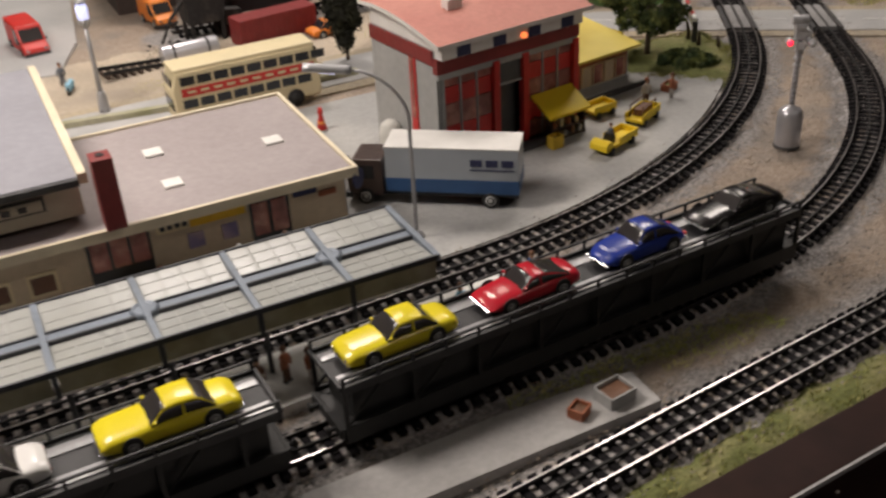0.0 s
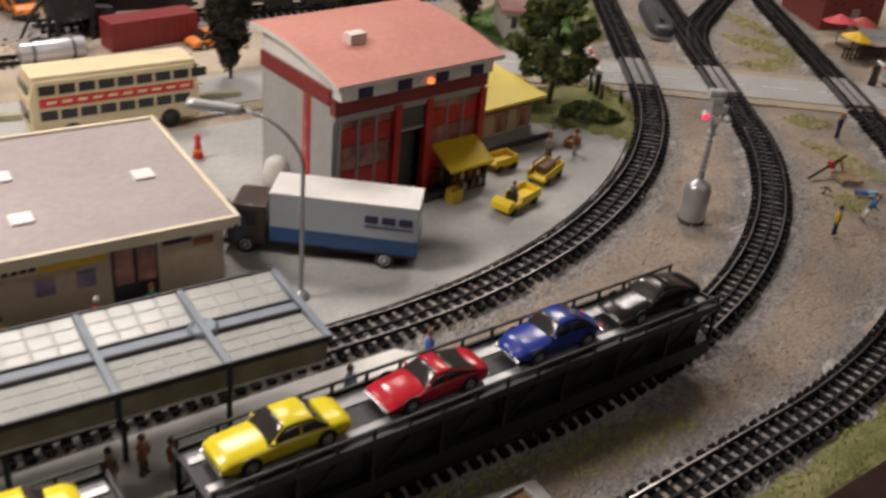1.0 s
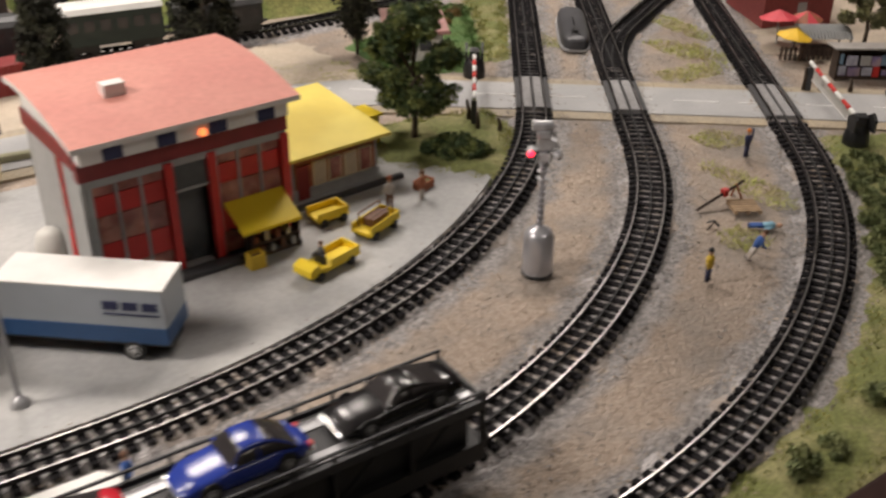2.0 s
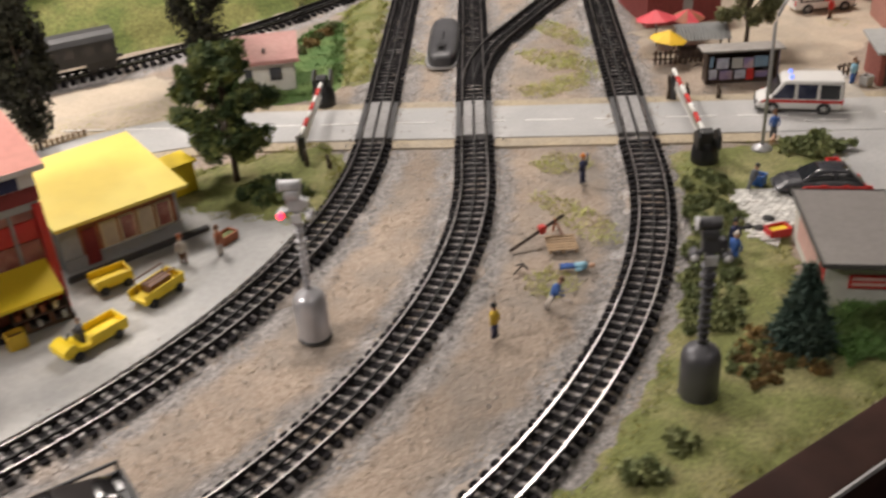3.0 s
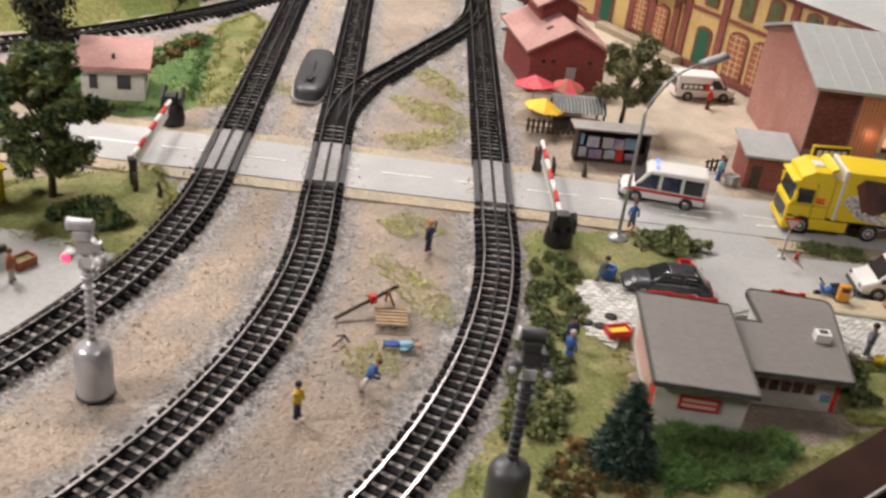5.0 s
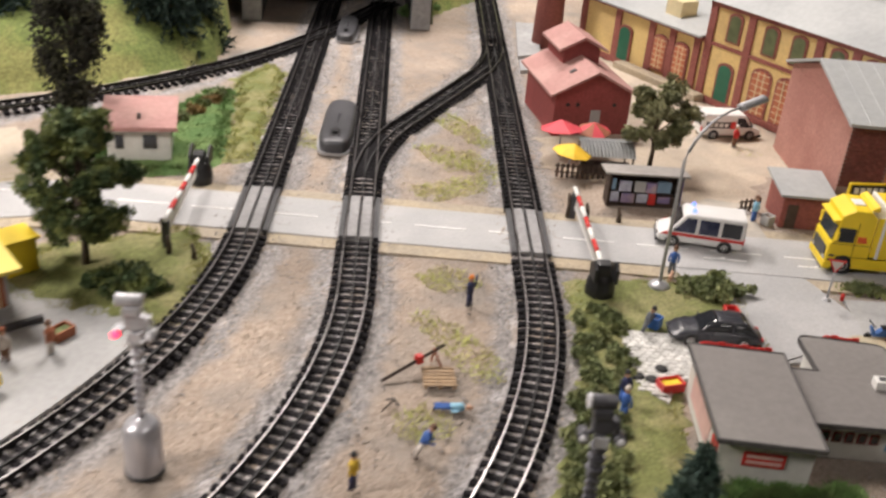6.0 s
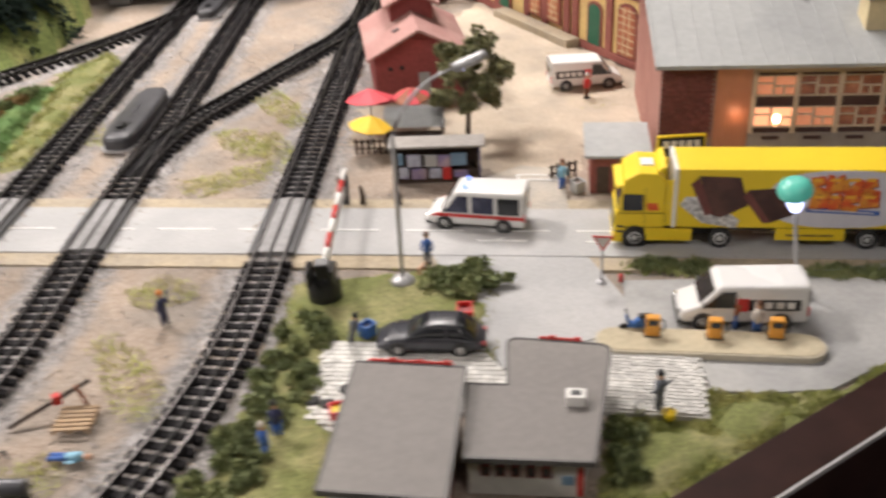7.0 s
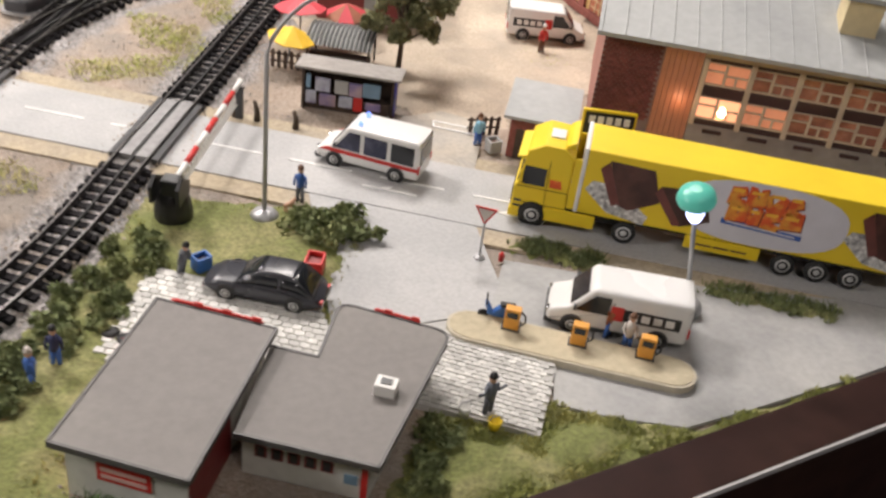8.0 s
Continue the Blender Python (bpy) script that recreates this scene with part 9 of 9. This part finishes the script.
# traffic cone and its stand on the yard
cn = thing("traffic_figure", pose(0.2900, 0.6850, 0.002), "red and white toy traffic marker on a round foot", "marker")
part("foot", lathe(bmesh.new(), [(0.0050, 0), (0.0050, 0.0010), (0.0044, 0.0012)], 16), GREYWALL, cn)
part("cone", lathe(bmesh.new(), [(0.0040, 0.0012), (0.0030, 0.0060), (0.0016, 0.0130), (0.0022, 0.0150), (0.0012, 0.0185)], 14), RED, cn)
part("band", lathe(bmesh.new(), [(0.0032, 0.0056), (0.0027, 0.0080)], 14), ORANGE, cn)
gl = thing("advertising_column", pose(0.3220, 0.6280, 0.002), "pale grey rounded stone post by the fire station", "post")
part("column", lathe(bmesh.new(), [(0.0085, 0), (0.0088, 0.010), (0.0070, 0.0180), (0.0030, 0.0210)], 18), OFFWHITE, gl)
ho = thing("fire_hose_box", pose(0.3370, 0.6400, 0.002), "small yellow hose box at the wall", "box")
part("box_shell", rounded(bx(-0.0030, -0.0030, 0.010, 0.0022, 0.0030, 0.020), 0.0004), YELLOW, ho)
part("box_post", bx(-0.0008, -0.0008, 0, 0.0008, 0.0008, 0.010), DARK, ho)

# weathered stump posts near the crossing
for i, (x, y, h) in enumerate(((0.640, 0.690, 0.018), (0.648, 0.660, 0.012), (0.636, 0.672, 0.015), (0.915, 0.612, 0.020), (0.926, 0.604, 0.014), (0.945, 0.590, 0.012))):
    st = thing("stump_post", pose(x, y, 0, random.uniform(-6, 6), random.uniform(-6, 6), 0), "weathered grey-brown wooden stump post", "post", "stump posts")
    part("stump", tube(bmesh.new(), [(0, 0, -0.001), (0.0008, 0, h * 0.5), (0, 0.0006, h)], 0.0022, 7, r2=0.0011), BARK, st)

# ---- rolling stock and lorries in the far yard ----
def coach(m, label, L, H, body, roof):
    t = thing("railway_coach", m, label, "railway coach", "coaches on the far track")
    h = L / 2
    part("body_shell", rounded(bx(-h, -0.0150, 0.0095, h, 0.0150, H - 0.005), 0.0008), body, t)
    part("roof", rounded(side_prism_y(bmesh.new(), [(-0.0160, H - 0.0055), (0.0160, H - 0.0055), (0.0130, H - 0.0010), (0.0060, H + 0.0012), (-0.0060, H + 0.0012), (-0.0130, H - 0.0010)], -h - 0.001, h + 0.001), 0.0004), roof, t)
    n = max(3, int(L / 0.014))
    for sgn in (-1, 1):
        for k in range(n):
            x = -h + (k + 0.5) * L / n
            part("window", bx(x - 0.0042, min(sgn * 0.0148, sgn * 0.0153), H * 0.52, x + 0.0042, max(sgn * 0.0148, sgn * 0.0153), H * 0.74), WINDOW_CLEAR, t)
    for x in (-h * 0.65, h * 0.65):
        part("bogie_frame", rounded(bx(x - 0.013, -0.011, 0.003, x + 0.013, 0.011, 0.0094), 0.0005), BLACK, t)
        for dx in (-0.008, 0.008):
            part("axle_wheel", lathe(bmesh.new(), [(0.0052, -0.0090), (0.0052, 0.0090)], 14), BLACK, t, m=pose(x + dx, 0, 0.0052, 90, 0, 0))
    for e in (-1, 1):
        for y in (-0.0095, 0.0095):
            part("buffer", tube(bmesh.new(), [(e * h, y, 0.011), (e * (h + 0.005), y, 0.011)], 0.0016, 8), BLACK, t)


SOOT = mat("sooty_black", (0.022, 0.020, 0.020), 0.8, vary=0.4, scale=260, bump=0.4, second=(0.05, 0.042, 0.038), coarse=60)
COACH_GREEN = mat("dark_green_coach", (0.012, 0.022, 0.018), 0.45, vary=0.2)
coach(pose(0.4480, 0.9748, 0.0064, 0, 0, -4), "dark green railway coach with whitish roof", 0.084, 0.043, COACH_GREEN, WHITE)
coach(pose(0.5400, 0.9695, 0.0064, 0, 0, -2), "black tank-like railway wagon on the far track", 0.080, 0.034, BLACK, DARK)
coach(pose(0.3400, 0.9825, 0.0064, 0, 0, -4), "dark freight wagon on the far track", 0.100, 0.040, BLACK, DARK)

tk = thing("storage_tank", pose(0.2480, 0.9060, 0, 0, 0, 5), "lying grey storage tank in the far yard", "tank")
part("tank_shell", rounded(tube(bmesh.new(), [(-0.026, 0, 0.0095), (0.026, 0, 0.0095)], 0.0090, 18), 0.0008), SILVER, tk)
for x in (-0.016, 0.016):
    part("saddle", bx(x - 0.002, -0.007, 0, x + 0.002, 0.007, 0.004), DARK, tk)
    part("strap", tube(bmesh.new(), [(x - 0.001, 0, 0.0095), (x + 0.001, 0, 0.0095)], 0.0093, 18), DARK, tk)
cs_ = thing("coaling_stage", pose(0.2750, 0.9560, 0, 0, 0, 6), "sooty black coaling stage with a jib over a coal heap", "coaling stage")
part("bunker", rounded(side_prism(bmesh.new(), [(-0.016, 0.020), (0.018, 0.020), (0.022, 0.052), (-0.020, 0.052)], -0.014, 0.014), 0.0010), SOOT, cs_)
for x in (-0.014, 0.016):
    for y in (-0.011, 0.011):
        part("leg", rounded(bx(x - 0.0016, y - 0.0016, 0, x + 0.0016, y + 0.0016, 0.022), 0.0003), SOOT, cs_)
part("jib", tube(bmesh.new(), [(-0.012, -0.008, 0.050), (-0.034, -0.012, 0.030), (-0.046, -0.014, 0.010)], 0.0022, 7, r2=0.0012), SOOT, cs_)
part("chute", rounded(bx(0.018, -0.007, 0.014, 0.034, 0.007, 0.030), 0.0008), SOOT, cs_, m=pose(0, 0, 0, 0, 8, 0))
heap = np.random.default_rng(41)
ha, hr = heap.uniform(0, 6.283, 900), np.abs(heap.normal(0, 0.012, 900))
pebbles("coal_heap", 0.246 + hr * np.cos(ha) * 1.3, 0.938 + hr * np.sin(ha), np.clip(0.010 - hr * 0.55, 0.0005, 1) * heap.uniform(0.2, 1, 900), 0.0016, SOOT, "loose heap of black coal in the yard", "coal", seed=8)
rb = thing("red_container", pose(0.335, 0.925, 0, 0, 0, 8), "dark red container with ribbed sides", "container")
part("shell", rounded(bx(-0.040, -0.012, 0.001, 0.040, 0.012, 0.026), 0.0006), RED_DARK, rb)
for k in range(14):
    part("rib", bx(-0.038 + 0.0058 * k, -0.0126, 0.002, -0.0365 + 0.0058 * k, -0.0118, 0.025), RED_DARK, rb)
lad = thing("track_panel", pose(0.195, 0.905, 0.001, 0, 6, 12), "rusty grey spare track panel lying in the yard", "track panel")
for y in (-0.008, 0.008):
    part("rail", bx(-0.030, y - 0.001, 0.003, 0.030, y + 0.001, 0.006), RAIL_DARK, lad)
for k in range(8):
    part("sleeper", bx(-0.028 + 0.0075 * k, -0.012, 0.0, -0.025 + 0.0075 * k, 0.012, 0.003), DARK_TIMBER, lad)
saloon(pose(0.3830, 0.9020, 0.0, 0, 0, 8), "orange car parked in the far yard", ORANGE, L=0.045, W=0.019)
van(pose(0.2500, 1.0400, 0.0, 0, 0, -80), "orange van in the far yard", 0.050, 0.021, 0.026, ORANGE)
van(pose(0.1230, 1.0300, 0.0, 0, 0, -82), "red fire van on the far forecourt", 0.062, 0.024, 0.028, RED)
mb = thing("motorcycle", pose(0.1380, 0.8850, 0.001, 0, 0, 70), "teal motorcycle parked beside a toy rider", "motorcycle")
part("frame_body", rounded(bx(-0.008, -0.0022, 0.003, 0.008, 0.0022, 0.0095), 0.0010), LIGHT_BLUE, mb)
for x in (-0.0075, 0.0075):
    part("wheel", lathe(bmesh.new(), [(0.0012, -0.0008), (0.0034, -0.0007), (0.0034, 0.0007), (0.0012, 0.0008)], 12), TYRE, mb, m=pose(x, 0, 0.0034, 90, 0, 0))
figure(0.1350, 0.9050, 0, "dark toy figure beside the motorcycle", GCLOTH, GCLOTH, BROWN)
slab("far_apron", [(-0.3, 0.965), (0.135, 0.935), (0.165, 1.02), (0.20, 1.30), (-0.3, 1.30)], -0.002, 0.0022, ROAD, "pale concrete apron in the far yard", "apron")
SHED_DARK = mat("sooty_brick", (0.05, 0.035, 0.03), 0.85, vary=0.3, scale=300, bump=0.3)
for i, (x, y, w, d, h, mm) in enumerate(((0.30, 1.14, 0.16, 0.10, 0.10, SHED_DARK), (0.47, 1.12, 0.13, 0.08, 0.085, SHED_DARK), (0.10, 1.42, 0.22, 0.10, 0.10, SHED_DARK))):
    bl = gable_house("engine_shed", pose(x - w / 2, y - d / 2, 0), "sooty dark brick engine shed behind the yard", w, d, h * 0.75, h, mm, DARK, category="shed")
    for k in range(4):
        part("tall_window", rounded(bx(w * (0.12 + 0.22 * k), -0.0008, 0.012, w * (0.22 + 0.22 * k), 0.0004, h * 0.6), 0.0003), WINDOW_DARK, bl)
    part("gate", rounded(bx(w * 0.44, -0.0014, 0, w * 0.56, -0.0005, h * 0.45), 0.0003), DARK_TIMBER, bl)

yb_ = thing("goods_booth", pose(0.5480, 0.6900, 0.002, 0, 0, 12), "yellow wooden booth with an orange side behind the annex", "booth")
part("booth_wall", rounded(bx(-0.0110, -0.0090, 0, 0.0110, 0.0090, 0.0220), 0.0004), YELLOW, yb_)
part("booth_side", rounded(bx(-0.0116, -0.0086, 0.001, -0.0108, 0.0086, 0.0215), 0.0002), ORANGE, yb_)
part("booth_roof", rounded(side_prism_y(bmesh.new(), [(-0.0110, 0.0222), (0.0110, 0.0222), (0.0110, 0.0240), (-0.0110, 0.0240)], -0.0130, 0.0130), 0.0003), YELLOW, yb_)

# loose stones and crumbs on the sandy ground
rng = np.random.default_rng(77)
gx_, gy_ = rng.uniform(0.30, 1.0, 14000), rng.uniform(0.30, 0.95, 14000)
keep_ = wobble(gx_, gy_, 55, 1.0, 0.4) > 0.15
pebbles("loose_gravel", gx_[keep_], gy_[keep_], np.full(keep_.sum(), 0.0002), 0.00075, STONE, "loose brownish stones on the sandy ground", "gravel", seed=5)

ds = thing("round_sign", pose(0.2560, 0.5530, 0.002, 0, 0, -15), "round dark blue sign disc on a thin post by the shop", "road sign")
part("post", tube(bmesh.new(), [(0, 0, 0), (0, 0, 0.034)], 0.0007, 6), LAMP_GREY, ds)
part("disc", lathe(bmesh.new(), [(0.0062, -0.0005), (0.0062, 0.0005)], 20), NAVY, ds, m=pose(0, -0.0012, 0.0350, 90, 0, 0))

# ---- cobbles, piece by piece ----
def cobble_field(poly, parent_label, a, ux, uy, turn):
    base = slab("cobbled_path", poly, -0.003, 0.0022, MORTAR_GREY, parent_label, "path")
    b = bx(-ux / 2 + 0.00025, -uy / 2 + 0.00025, 0.0016, ux / 2 - 0.00025, uy / 2 - 0.00025, 0.0032)
    me = bpy.data.meshes.new("cobble")
    b.to_mesh(me)
    b.free()
    me.materials.append(COBBLE)
    c, s_ = math.cos(radians(turn)), math.sin(radians(turn))
    cx, cy = sum(p[0] for p in poly) / len(poly), sum(p[1] for p in poly) / len(poly)
    n = 0
    for i in range(-40, 41):
        for j in range(-40, 41):
            u, v = (i + 0.5 * (j % 2)) * ux, j * uy
            x, y = cx + u * c - v * s_, cy + u * s_ + v * c
            if near_poly(x, y, poly) and float(inside(np.array([x]), np.array([y]), poly)[0]) > 0.001:
                shared("cobble", me, base, pose(x, y, random.uniform(-0.0002, 0.0002), random.uniform(-0.8, 0.8), random.uniform(-0.8, 0.8), turn))
                n += 1
    return n


MORTAR_GREY = mat("grey_joint", (0.43, 0.42, 0.40), 0.9, vary=0.2)
cobble_field([(0.945, 0.402), (0.992, 0.360), (0.963, 0.322), (0.935, 0.345), (0.915, 0.360), (0.930, 0.385)], "pale cobbled path beside the filling station", 0, 0.0040, 0.0026, -40)
cobble_field([(0.842, 0.474), (0.872, 0.452), (0.905, 0.425), (0.905, 0.398), (0.884, 0.372), (0.874, 0.384), (0.836, 0.420), (0.815, 0.405), (0.808, 0.422)], "pale cobbled apron around the parked hatchback", 0, 0.0046, 0.0036, -35)

# ---- bricks of the factory corner panel, one by one ----
bm_ = bx(0.00015, -0.0006, 0.00012, 0.00285, 0.0004, 0.00150)
brick_mesh = bpy.data.meshes.new("brick")
bm_.to_mesh(brick_mesh)
bm_.free()
brick_mesh.materials.append(BRICK)
for r in range(30):
    for c in range(12):
        x = -0.0003 + c * 0.0029 + (0.00145 if r % 2 else 0)
        if x < 0.0315:
            shared("brick", brick_mesh, FACTORY, pose(x, 0.0, 0.0295 + r * 0.00164))

# ---- sleepers, piece by piece ----
for t, x, y, h in SLEEPERS:
    shared("sleeper", SLEEPER_MESH, t, pose(x, y, 0, 0, 0, math.degrees(h)))
